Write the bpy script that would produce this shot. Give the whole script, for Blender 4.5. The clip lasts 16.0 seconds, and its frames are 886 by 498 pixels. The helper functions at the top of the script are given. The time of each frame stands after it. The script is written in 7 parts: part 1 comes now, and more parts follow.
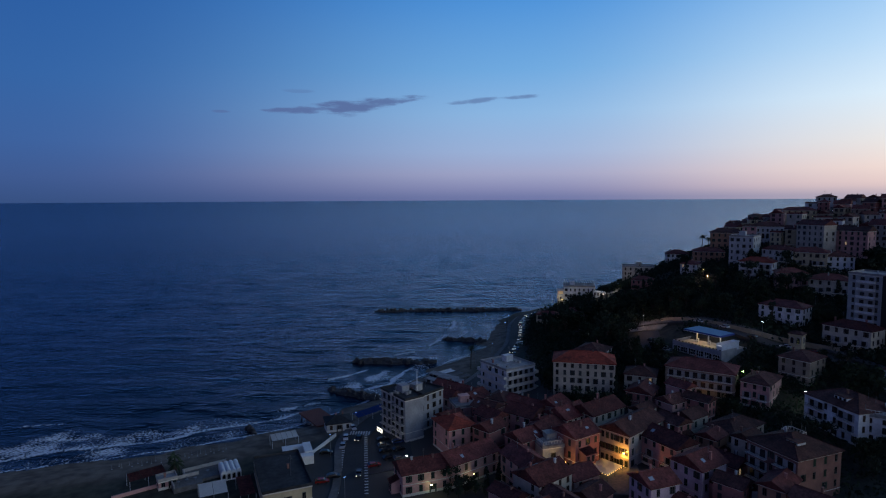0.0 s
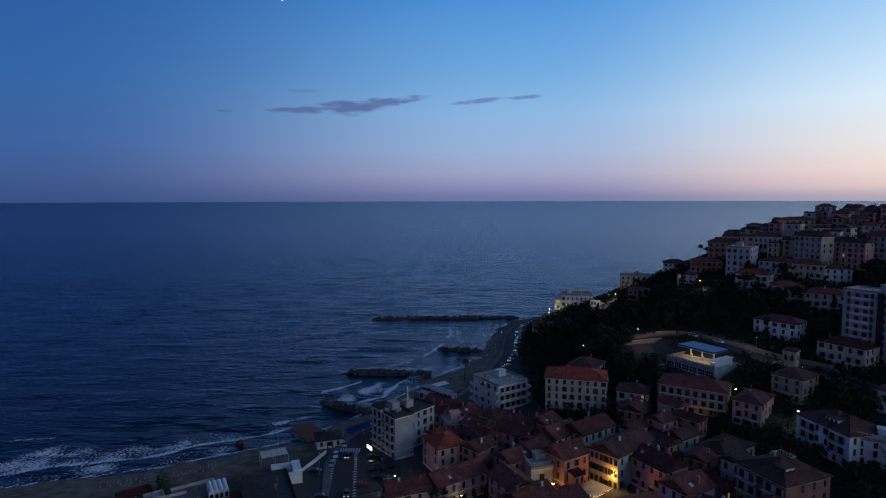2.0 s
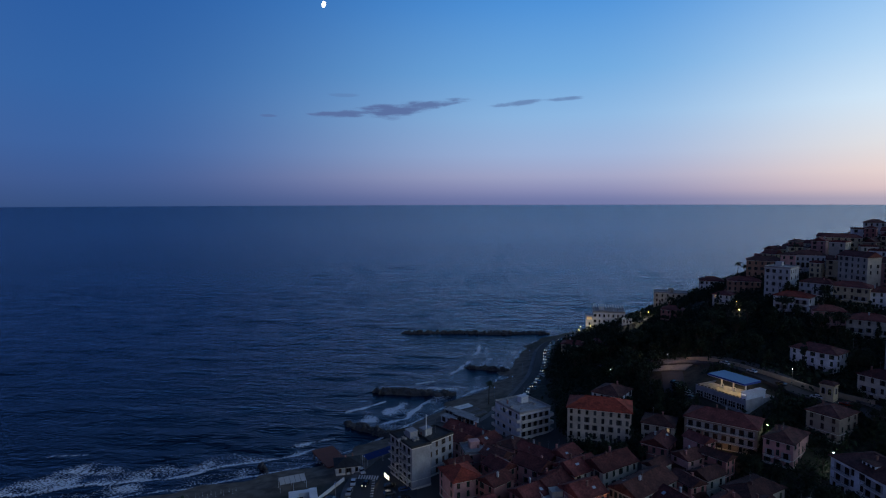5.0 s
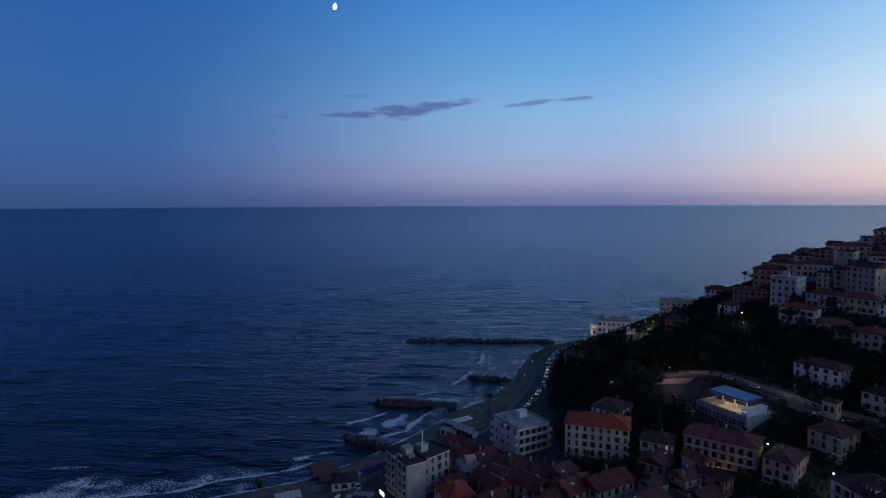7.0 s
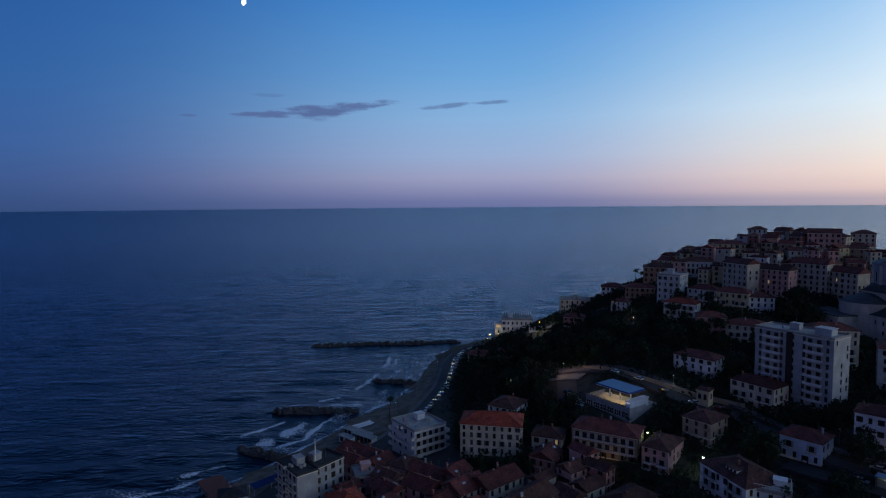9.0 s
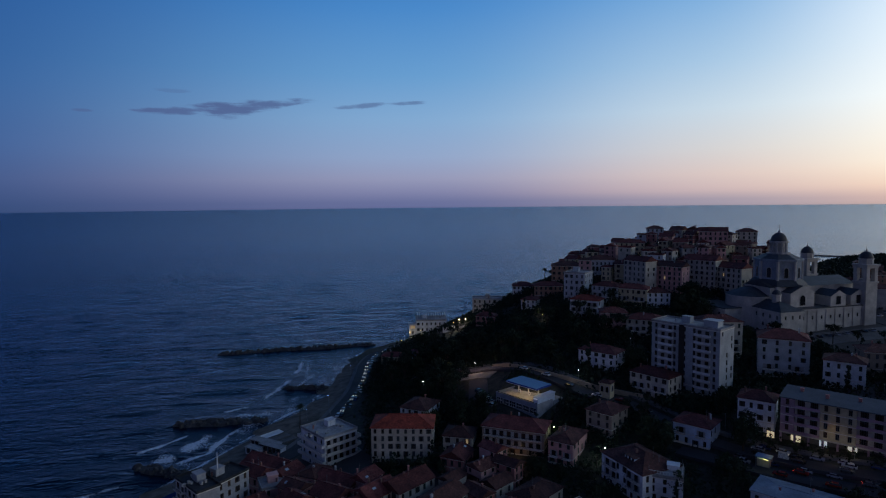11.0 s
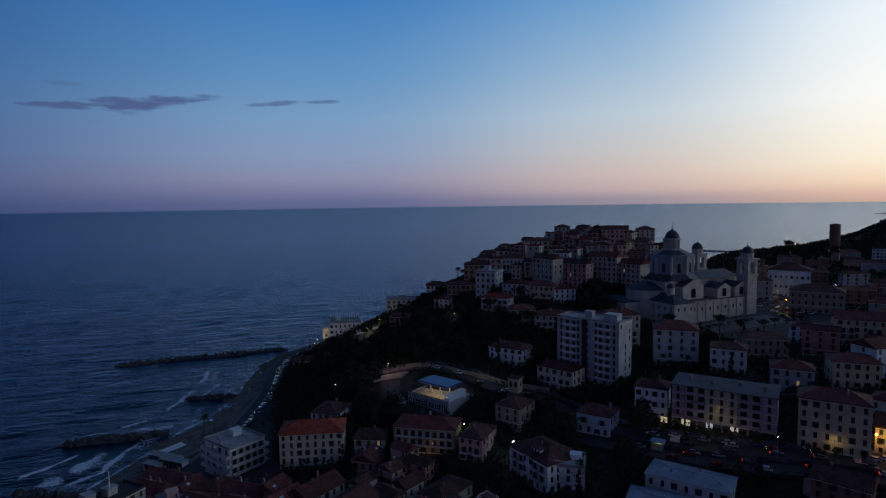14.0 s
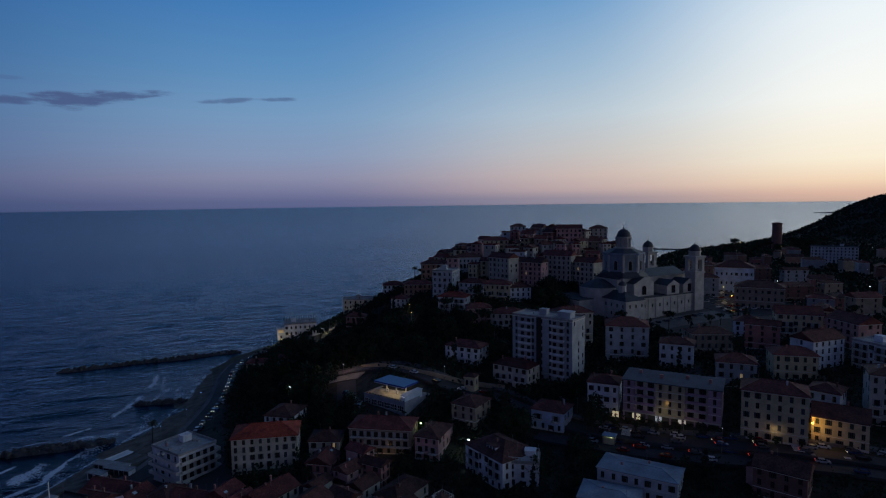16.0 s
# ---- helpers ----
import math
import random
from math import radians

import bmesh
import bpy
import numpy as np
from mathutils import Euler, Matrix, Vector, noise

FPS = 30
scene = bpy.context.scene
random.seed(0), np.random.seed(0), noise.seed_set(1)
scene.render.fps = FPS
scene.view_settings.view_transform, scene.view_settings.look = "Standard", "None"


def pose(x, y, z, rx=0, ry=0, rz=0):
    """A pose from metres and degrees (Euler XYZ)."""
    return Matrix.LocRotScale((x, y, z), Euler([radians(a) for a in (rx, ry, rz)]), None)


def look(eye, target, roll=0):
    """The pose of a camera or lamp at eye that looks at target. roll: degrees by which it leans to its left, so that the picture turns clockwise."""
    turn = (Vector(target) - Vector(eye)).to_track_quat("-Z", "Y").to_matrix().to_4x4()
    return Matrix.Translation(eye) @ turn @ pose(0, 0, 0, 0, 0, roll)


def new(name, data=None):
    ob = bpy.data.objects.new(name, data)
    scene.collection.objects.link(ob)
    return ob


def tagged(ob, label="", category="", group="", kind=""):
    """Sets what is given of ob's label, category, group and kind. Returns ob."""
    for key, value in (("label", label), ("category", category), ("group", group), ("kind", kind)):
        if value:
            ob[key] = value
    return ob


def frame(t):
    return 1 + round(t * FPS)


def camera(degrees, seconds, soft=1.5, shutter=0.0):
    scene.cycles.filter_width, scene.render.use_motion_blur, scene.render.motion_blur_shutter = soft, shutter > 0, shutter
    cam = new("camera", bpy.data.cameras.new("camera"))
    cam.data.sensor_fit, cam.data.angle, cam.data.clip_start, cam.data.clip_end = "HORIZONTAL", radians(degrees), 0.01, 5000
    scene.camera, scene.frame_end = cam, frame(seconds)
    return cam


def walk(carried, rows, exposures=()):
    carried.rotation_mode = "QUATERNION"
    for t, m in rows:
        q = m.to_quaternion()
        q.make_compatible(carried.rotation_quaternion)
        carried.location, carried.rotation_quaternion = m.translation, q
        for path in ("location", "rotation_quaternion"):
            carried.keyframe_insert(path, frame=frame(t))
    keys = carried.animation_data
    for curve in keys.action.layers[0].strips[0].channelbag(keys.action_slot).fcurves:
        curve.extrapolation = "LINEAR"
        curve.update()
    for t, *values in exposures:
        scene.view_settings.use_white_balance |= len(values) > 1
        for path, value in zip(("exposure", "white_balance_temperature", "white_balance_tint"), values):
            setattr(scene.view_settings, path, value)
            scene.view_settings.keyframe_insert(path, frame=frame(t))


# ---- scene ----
cam = camera(74.0, 16.0, soft=1.15)
PATH = [
    (0, 0, -0, 88, 85.121, 0.312, 1.995),
    (0.5, 0.88, 0.19, 89.86, 84.989, 0.157, 2.077),
    (1, 1.9, 0.43, 91.24, 85.048, 0.166, 2.147),
    (1.5, 3.24, 0.6, 92.35, 85.173, 0.231, 2.263),
    (2, 4.28, 1.27, 93.98, 85.13, 0.139, 2.295),
    (2.5, 5.52, 1.38, 95.56, 85.164, 0.136, 2.527),
    (3, 6.63, 1.82, 96.91, 85.244, 0.102, 3.291),
    (3.5, 7.75, 2.46, 98.32, 85.318, 0.163, 4.051),
    (4, 8.64, 3.09, 99.93, 85.321, 0.116, 4.722),
    (4.5, 9.7, 3.58, 101.37, 85.375, 0.102, 5.38),
    (5, 11.33, 3.98, 103.03, 85.393, 0.169, 6.093),
    (7.5, 19.73, 6.03, 108.94, 85.439, 0.255, 7.226),
    (8, 23.26, 6.32, 108.92, 85.494, 0.377, 5.52),
    (8.5, 25.23, 6.94, 108.74, 85.563, 0.434, 1.831),
    (9, 26.78, 7.34, 108.93, 85.56, 0.456, -0.698),
    (11.5, 31.08, 8.43, 109.23, 85.589, 0.655, -10.366),
    (12, 31.79, 7.95, 109.22, 85.607, 0.716, -11.836),
    (12.5, 32.16, 8.1, 109.42, 85.539, 0.729, -13.244),
    (13, 32.9, 7.74, 109.39, 85.532, 0.773, -14.426),
    (13.5, 33.34, 7.65, 109.36, 85.509, 0.784, -15.58),
    (14, 33.97, 7.7, 109.32, 85.481, 0.797, -16.706),
    (14.5, 34.28, 7.72, 109.28, 85.447, 0.771, -17.862),
    (15, 34.77, 7.59, 109.21, 85.431, 0.806, -18.887),
    (15.5, 35.18, 7.61, 109.23, 85.391, 0.838, -19.868),
    (16, 35.28, 7.38, 109.24, 85.372, 0.766, -20.737),
]
walk(cam, [(t, pose(x, y, z, rx, ry, rz)) for t, x, y, z, rx, ry, rz in PATH],
     exposures=[(0.0, 0.0), (8.0, -0.03), (12.0, -0.35), (16.0, -0.55)])

# ---- dusk sky ----
world = bpy.data.worlds.new("dusk_sky")
scene.world = world
world.use_nodes = True


def build_sky():
    nt = world.node_tree
    nt.nodes.clear()
    N, L = nt.nodes.new, nt.links.new

    def calc(op, a, b=None, c=None):
        n = N("ShaderNodeMath")
        n.operation = op
        for i, v in enumerate((a, b, c)):
            if v is None:
                continue
            if isinstance(v, (int, float)):
                n.inputs[i].default_value = v
            else:
                L(v, n.inputs[i])
        return n.outputs[0]

    def ramp(fac, stops):
        n = N("ShaderNodeValToRGB")
        els = n.color_ramp.elements
        while len(els) < len(stops):
            els.new(0.5)
        for e, (p, c) in zip(els, stops):
            e.position, e.color = p, (*c, 1)
        L(fac, n.inputs[0])
        return n.outputs[0]

    def span(v, a, b):
        n = N("ShaderNodeMapRange")
        n.interpolation_type = "SMOOTHERSTEP"
        L(v, n.inputs["Value"])
        n.inputs["From Min"].default_value, n.inputs["From Max"].default_value = a, b
        return n.outputs[0]

    def mix(f, a, b):
        n = N("ShaderNodeMix")
        n.data_type = "RGBA"
        L(f, n.inputs[0])
        for s, v in ((n.inputs[6], a), (n.inputs[7], b)):
            if isinstance(v, tuple):
                s.default_value = (*v, 1)
            else:
                L(v, s)
        return n.outputs[2]

    tc = N("ShaderNodeTexCoord")
    sep = N("ShaderNodeSeparateXYZ")
    L(tc.outputs["Generated"], sep.inputs[0])
    x, y, z = sep.outputs
    elev = calc("MULTIPLY", calc("ARCSINE", z), 57.2958)
    az = calc("MULTIPLY", calc("ARCTAN2", x, y), 57.2958)
    up = calc("DIVIDE", calc("ADD", elev, 2.0), 92.0)

    def e(deg):
        return (deg + 2.0) / 92.0

    away = ramp(up, [(e(-2), (0.0037, 0.007, 0.0273)), (e(-0.3), (0.0369, 0.0802, 0.2159)), (e(0.2), (0.0395, 0.0844, 0.2307)), (e(2), (0.0482, 0.1022, 0.2831)), (e(5), (0.0452, 0.1221, 0.3467)), (e(10), (0.0343, 0.1274, 0.3763)), (e(18), (0.0222, 0.107, 0.3613)), (e(30), (0.0086, 0.0382, 0.162)), (e(50), (0.0037, 0.0137, 0.0612)), (e(90), (0.0021, 0.0065, 0.0296))])
    ahead = ramp(up, [(e(-2), (0.007, 0.0116, 0.0452)), (e(-0.3), (0.162, 0.1878, 0.3813)), (e(0.2), (0.168, 0.195, 0.388)), (e(1), (0.25, 0.265, 0.465)), (e(2.4), (0.36, 0.38, 0.575)), (e(4.5), (0.3419, 0.4564, 0.7011)), (e(8), (0.27, 0.48, 0.77)), (e(12), (0.165, 0.405, 0.75)), (e(18), (0.08, 0.295, 0.70)), (e(30), (0.0144, 0.0762, 0.2961)), (e(50), (0.0044, 0.0176, 0.0887)), (e(90), (0.0021, 0.0065, 0.0296))])
    glow = ramp(up, [(e(-2), (0.01885, 0.0232, 0.06554)), (e(-0.3), (0.89494, 0.598125, 0.482125)), (e(0.3), (1.05923, 0.694985, 0.53824)), (e(1.3), (1.31181, 0.995715, 0.71195)), (e(3), (1.41143, 1.26353, 0.995715)), (e(8), (1.41143, 1.41143, 1.33632)), (e(14), (1.26353, 1.34865, 1.3862)), (e(20), (0.95468, 1.17015, 1.33632)), (e(34), (0.14152, 0.36859, 0.818815)), (e(55), (0.013195, 0.049735, 0.208945)), (e(90), (0.003045, 0.009425, 0.04292))])
    middle = ramp(up, [(e(-2), (0.0091, 0.013, 0.0452)), (e(-0.3), (0.44, 0.385, 0.47)), (e(0.2), (0.475, 0.405, 0.482)), (e(1), (0.7758, 0.5906, 0.5776)), (e(2.4), (0.8879, 0.7157, 0.6584)), (e(4.5), (0.8388, 0.807, 0.7913)), (e(8), (0.72, 0.86, 0.97)), (e(12), (0.50, 0.72, 0.95)), (e(18), (0.24, 0.51, 0.88)), (e(32), (0.035, 0.145, 0.46)), (e(52), (0.006, 0.0252, 0.117)), (e(90), (0.0021, 0.0065, 0.0296))])
    col = mix(span(az, -42, 13), away, ahead)
    col = mix(span(az, 3, 43), col, middle)
    col = mix(span(az, 30, 60), col, glow)
    # opposite the set sun the sky carries a dim rosy belt
    back = ramp(up, [(e(-2), (0.0052, 0.006, 0.013)), (e(-0.3), (0.0685, 0.0762, 0.1384)), (e(2), (0.0762, 0.0887, 0.1878)), (e(6), (0.107, 0.117, 0.2462)), (e(12), (0.1022, 0.1221, 0.2789)), (e(22), (0.0612, 0.0931, 0.2462)), (e(35), (0.0212, 0.0423, 0.1329)), (e(55), (0.0044, 0.016, 0.0685)), (e(90), (0.0021, 0.0065, 0.0296))])
    col = mix(span(calc("ABSOLUTE", calc("SUBTRACT", az, 40)), 70, 140), col, back)

    # thin dark clouds low over the sea
    vec = N("ShaderNodeCombineXYZ")
    L(calc("MULTIPLY", az, 0.22), vec.inputs[0])
    L(calc("MULTIPLY", elev, 1.1), vec.inputs[1])
    nz = N("ShaderNodeTexNoise")
    nz.inputs["Scale"].default_value, nz.inputs["Detail"].default_value, nz.inputs["Roughness"].default_value = 1.6, 6, 0.6
    L(vec.outputs[0], nz.inputs["Vector"])
    wob = calc("MULTIPLY", calc("SUBTRACT", nz.outputs["Fac"], 0.5), 1.0)

    def cloud(a0, e0, wa, we, slope, amount):
        da = calc("DIVIDE", calc("SUBTRACT", az, a0), wa)
        de = calc("DIVIDE", calc("SUBTRACT", calc("SUBTRACT", elev, e0), calc("MULTIPLY", calc("SUBTRACT", az, a0), slope)), we)
        r = calc("ADD", calc("MULTIPLY", da, da), calc("MULTIPLY", de, de))
        v = calc("ADD", calc("SUBTRACT", 1.0, r), calc("MULTIPLY", wob, 2.6))
        return calc("MULTIPLY", span(v, 0.05, 1.0), amount)

    c = cloud(-10.9, 8.65, 4.0, 0.9, 0.08, 0.85)
    for args in ((-14.9, 8.25, 4.0, 0.40, 0.03, 0.8), (-8.0, 9.05, 5.6, 0.46, 0.13, 0.8), (1.2, 9.25, 3.0, 0.30, 0.06, 0.6), (5.4, 9.5, 2.8, 0.22, 0.04, 0.6),
                 (-22.5, 7.9, 1.1, 0.16, 0.0, 0.5), (-15.5, 10.0, 1.8, 0.24, 0.0, 0.28)):
        c = calc("MAXIMUM", c, cloud(*args))
    col = mix(c, col, (0.088, 0.132, 0.31))
    bg = N("ShaderNodeBackground")
    bg.inputs["Strength"].default_value = 1.0
    L(col, bg.inputs["Color"])
    out = N("ShaderNodeOutputWorld")
    L(bg.outputs[0], out.inputs["Surface"])


build_sky()

# last glow of the set sun, low in the west
glow_lamp = bpy.data.lights.new("afterglow", "SUN")
glow_lamp.energy, glow_lamp.angle, glow_lamp.color = 0.05, radians(35), (1.0, 0.78, 0.6)
new("afterglow", glow_lamp).matrix_world = look((0, 0, 50), (-math.sin(radians(62)) * 60, -math.cos(radians(62)) * 60, 38))


# ---- materials ----
def material(name, col, rough=0.8, metal=0.0, grain=0.0, scale=3.0, stain=0.0, stain_scale=0.15, bump=0.0, vary=0.0, spec=0.3):
    """Plain surface with fine grain, broad stains, relief, and a shift of tone from object to object."""
    m = bpy.data.materials.new(name)
    m.use_nodes = True
    nt = m.node_tree
    N, L = nt.nodes.new, nt.links.new
    p = nt.nodes["Principled BSDF"]
    p.inputs["Roughness"].default_value, p.inputs["Metallic"].default_value = rough, metal
    p.inputs["Specular IOR Level"].default_value = spec
    tc = N("ShaderNodeTexCoord")
    hsv = N("ShaderNodeHueSaturation")
    hsv.inputs["Color"].default_value = (*col, 1)
    val = None

    def noise_value(sc, amount):
        n = N("ShaderNodeTexNoise")
        n.inputs["Scale"].default_value, n.inputs["Detail"].default_value = sc, 5
        L(tc.outputs["Object"], n.inputs["Vector"])
        r = N("ShaderNodeMapRange")
        r.inputs["From Min"].default_value, r.inputs["From Max"].default_value = 0.3, 0.7
        r.inputs["To Min"].default_value, r.inputs["To Max"].default_value = 1 - amount, 1 + amount
        L(n.outputs["Fac"], r.inputs["Value"])
        return n, r.outputs[0]

    fine = None
    for sc, am in ((scale, grain), (stain_scale, stain)):
        if am > 0:
            n, v = noise_value(sc, am)
            fine = fine or n
            if val is None:
                val = v
            else:
                q = N("ShaderNodeMath")
                q.operation = "MULTIPLY"
                L(val, q.inputs[0]), L(v, q.inputs[1])
                val = q.outputs[0]
    if vary:
        oi = N("ShaderNodeObjectInfo")
        r = N("ShaderNodeMapRange")
        r.inputs["To Min"].default_value, r.inputs["To Max"].default_value = 1 - vary, 1 + vary
        L(oi.outputs["Random"], r.inputs["Value"])
        if val is None:
            val = r.outputs[0]
        else:
            q = N("ShaderNodeMath")
            q.operation = "MULTIPLY"
            L(val, q.inputs[0]), L(r.outputs[0], q.inputs[1])
            val = q.outputs[0]
    if val is not None:
        L(val, hsv.inputs["Value"])
    L(hsv.outputs[0], p.inputs["Base Color"])
    if bump and fine:
        b = N("ShaderNodeBump")
        b.inputs["Strength"].default_value, b.inputs["Distance"].default_value = 0.6, bump
        L(fine.outputs["Fac"], b.inputs["Height"])
        L(b.outputs[0], p.inputs["Normal"])
    return m


def glowing(name, col, strength):
    m = bpy.data.materials.new(name)
    m.use_nodes = True
    p = m.node_tree.nodes["Principled BSDF"]
    p.inputs["Base Color"].default_value = (*col, 1)
    p.inputs["Emission Color"].default_value = (*col, 1)
    p.inputs["Emission Strength"].default_value = strength
    return m


def plaster(name, col):
    return material("plaster_" + name, col, 0.9, grain=0.10, scale=1.6, stain=0.2, stain_scale=0.25, bump=0.03, vary=0.14)


WALL = {
    "cream": plaster("cream", (0.52, 0.475, 0.40)), "white": plaster("white", (0.64, 0.655, 0.67)), "grey": plaster("grey", (0.44, 0.46, 0.475)),
    "pink": plaster("pink", (0.53, 0.30, 0.275)), "rose": plaster("rose", (0.40, 0.18, 0.16)), "lilac": plaster("lilac", (0.46, 0.36, 0.43)),
    "yellow": plaster("yellow", (0.53, 0.45, 0.29)), "orange": plaster("orange", (0.40, 0.225, 0.15)), "blue": plaster("blue", (0.50, 0.57, 0.65)),
    "ochre": plaster("ochre", (0.29, 0.235, 0.19)), "ash": plaster("ash", (0.31, 0.32, 0.34)), "mauve": plaster("mauve", (0.36, 0.24, 0.30)),
    "brick": plaster("brick", (0.22, 0.115, 0.095)),
}


def tiles(name, col):
    """Clay roof tiles: rows of shadowed joints across the slope, mottled by age."""
    m = material("roof_" + name, col, 0.85, grain=0.4, scale=1.6, stain=0.45, stain_scale=0.3, vary=0.3)
    nt = m.node_tree
    N, L = nt.nodes.new, nt.links.new
    tc = N("ShaderNodeTexCoord")
    sep = N("ShaderNodeSeparateXYZ")
    L(tc.outputs["Object"], sep.inputs[0])
    w = N("ShaderNodeTexWave")
    w.bands_direction = "X"
    w.inputs["Scale"].default_value, w.inputs["Distortion"].default_value = 1.6, 1.5
    L(tc.outputs["Object"], w.inputs["Vector"])
    b = N("ShaderNodeBump")
    b.inputs["Strength"].default_value, b.inputs["Distance"].default_value = 0.8, 0.08
    L(w.outputs["Fac"], b.inputs["Height"])
    L(b.outputs[0], nt.nodes["Principled BSDF"].inputs["Normal"])
    return m


TILE = {
    "red": tiles("red_tile", (0.135, 0.038, 0.034)), "orange": tiles("orange_tile", (0.25, 0.045, 0.026)), "brown": tiles("brown_tile", (0.105, 0.041, 0.034)),
    "concrete": material("roof_concrete", (0.33, 0.32, 0.31), 0.9, grain=0.2, scale=1.0, stain=0.3, bump=0.03), "slate": material("roof_slate", (0.075, 0.092, 0.115), 0.85, grain=0.15, scale=1.5, stain=0.2, bump=0.03),
    "sheet": material("roof_sheet", (0.27, 0.315, 0.36), 0.75, grain=0.15, scale=1.5, stain=0.25, bump=0.03),
    "tar": material("roof_felt", (0.035, 0.037, 0.04), 0.9, grain=0.3, scale=0.8, stain=0.4, bump=0.02),
}
TRIM = material("painted_trim", (0.66, 0.63, 0.56), 0.8, grain=0.08, scale=2)
# grey that paints the shade of a recess onto a flat panel
LOGGIA_SHADE = material("loggia_shade", (0.36, 0.345, 0.33), 0.9, grain=0.15)
FRAME = material("window_frame", (0.11, 0.105, 0.095), 0.7, vary=0.15)
GLASS = material("window_glass", (0.012, 0.014, 0.018), 0.12, spec=0.6)
LIT = glowing("lit_window", (1.0, 0.7, 0.36), 0.22)
SHUT = {"green": material("green_shutter", (0.014, 0.034, 0.024), 0.6, vary=0.2), "grey": material("grey_shutter", (0.045, 0.05, 0.056), 0.6, vary=0.2), "brown": material("brown_shutter", (0.04, 0.022, 0.014), 0.6, vary=0.2)}
METAL = material("galvanised_metal", (0.25, 0.26, 0.27), 0.45, metal=0.8, grain=0.1)
DARK = material("dark_iron", (0.02, 0.02, 0.022), 0.5, metal=0.6)
CONCRETE = material("weathered_concrete", (0.36, 0.35, 0.33), 0.9, grain=0.2, scale=0.8, stain=0.3, bump=0.03)
ROCK = material("sea_rock", (0.06, 0.058, 0.058), 0.85, grain=0.4, scale=0.9, stain=0.3, bump=0.12)
ASPHALT = material("asphalt", (0.05, 0.05, 0.053), 0.85, grain=0.15, scale=2, stain=0.25, stain_scale=0.08, bump=0.01)
PAINT = material("road_paint", (0.62, 0.62, 0.60), 0.7, grain=0.2, scale=3)
PAVE = material("paving", (0.14, 0.135, 0.13), 0.9, grain=0.2, scale=1.2, stain=0.25, bump=0.02)
BARK = material("bark", (0.06, 0.045, 0.032), 0.9, grain=0.3, scale=4, bump=0.03)
LEAF = [material("leaves_dark", (0.034, 0.048, 0.027), 0.85, spec=0.08, vary=0.3, grain=0.4, scale=0.6), material("leaves_pine", (0.027, 0.040, 0.026), 0.85, spec=0.08, vary=0.3, grain=0.4, scale=0.6), material("leaves_olive", (0.050, 0.062, 0.038), 0.85, spec=0.08, vary=0.3, grain=0.4, scale=0.6)]
BULB_WHITE, BULB_WARM, BULB_BLUE = glowing("cold_lamp", (0.85, 0.93, 1.0), 25), glowing("sodium_lamp", (1.0, 0.52, 0.08), 22), glowing("blue_lamp", (0.25, 0.45, 1.0), 6)
TAIL, HEAD = glowing("tail_lamp", (1.0, 0.05, 0.03), 3.5), glowing("head_lamp", (1.0, 0.9, 0.7), 2.4)


# ---- mesh tools ----
def box(bm, x0, y0, z0, x1, y1, z1, mat=0):
    v = [bm.verts.new(c) for c in ((x0, y0, z0), (x1, y0, z0), (x1, y1, z0), (x0, y1, z0), (x0, y0, z1), (x1, y0, z1), (x1, y1, z1), (x0, y1, z1))]
    for f in ((3, 2, 1, 0), (4, 5, 6, 7), (0, 1, 5, 4), (1, 2, 6, 5), (2, 3, 7, 6), (3, 0, 4, 7)):
        bm.faces.new([v[i] for i in f]).material_index = mat


def ring(bm, cx, cy, z0, z1, r0, r1, n=10, mat=0, cap=True):
    """A round, tapered piece standing upright."""
    a = [bm.verts.new((cx + r0 * math.cos(6.28319 * i / n), cy + r0 * math.sin(6.28319 * i / n), z0)) for i in range(n)]
    b = [bm.verts.new((cx + r1 * math.cos(6.28319 * i / n), cy + r1 * math.sin(6.28319 * i / n), z1)) for i in range(n)]
    for i in range(n):
        bm.faces.new((a[i], a[(i + 1) % n], b[(i + 1) % n], b[i])).material_index = mat
    if cap:
        bm.faces.new(b).material_index = mat
        bm.faces.new(a[::-1]).material_index = mat


def tube(bm, p, q, r, n=5, mat=0, r2=None):
    p, q = Vector(p), Vector(q)
    t = (q - p).to_track_quat("Z", "Y").to_matrix()
    a, b = [], []
    for i in range(n):
        o = t @ Vector((math.cos(6.28319 * i / n), math.sin(6.28319 * i / n), 0))
        a.append(bm.verts.new(p + o * r))
        b.append(bm.verts.new(q + o * (r if r2 is None else r2)))
    for i in range(n):
        bm.faces.new((a[i], a[(i + 1) % n], b[(i + 1) % n], b[i])).material_index = mat
    bm.faces.new(b).material_index = mat
    bm.faces.new(a[::-1]).material_index = mat


def mesh_of(name, bm, mats):
    me = bpy.data.meshes.new(name)
    bm.normal_update()
    bm.to_mesh(me)
    bm.free()
    for m in mats if isinstance(mats, (list, tuple)) else [mats]:
        me.materials.append(m)
    return me


def part(name, bm, mats, parent, label="", at=None):
    """Links a bmesh (or a shared mesh) as one mesh object under a thing or a part."""
    me = bm if isinstance(bm, bpy.types.Mesh) else mesh_of(name, bm, mats)
    ob = new(name, me)
    ob.parent = parent
    if at is not None:
        ob.matrix_basis = at
    if label:
        ob["label"] = label
    return ob


def thing(name, m, label, category, group="", kind=""):
    ob = tagged(new(name), label, category, group, kind)
    ob.matrix_world = m
    return ob


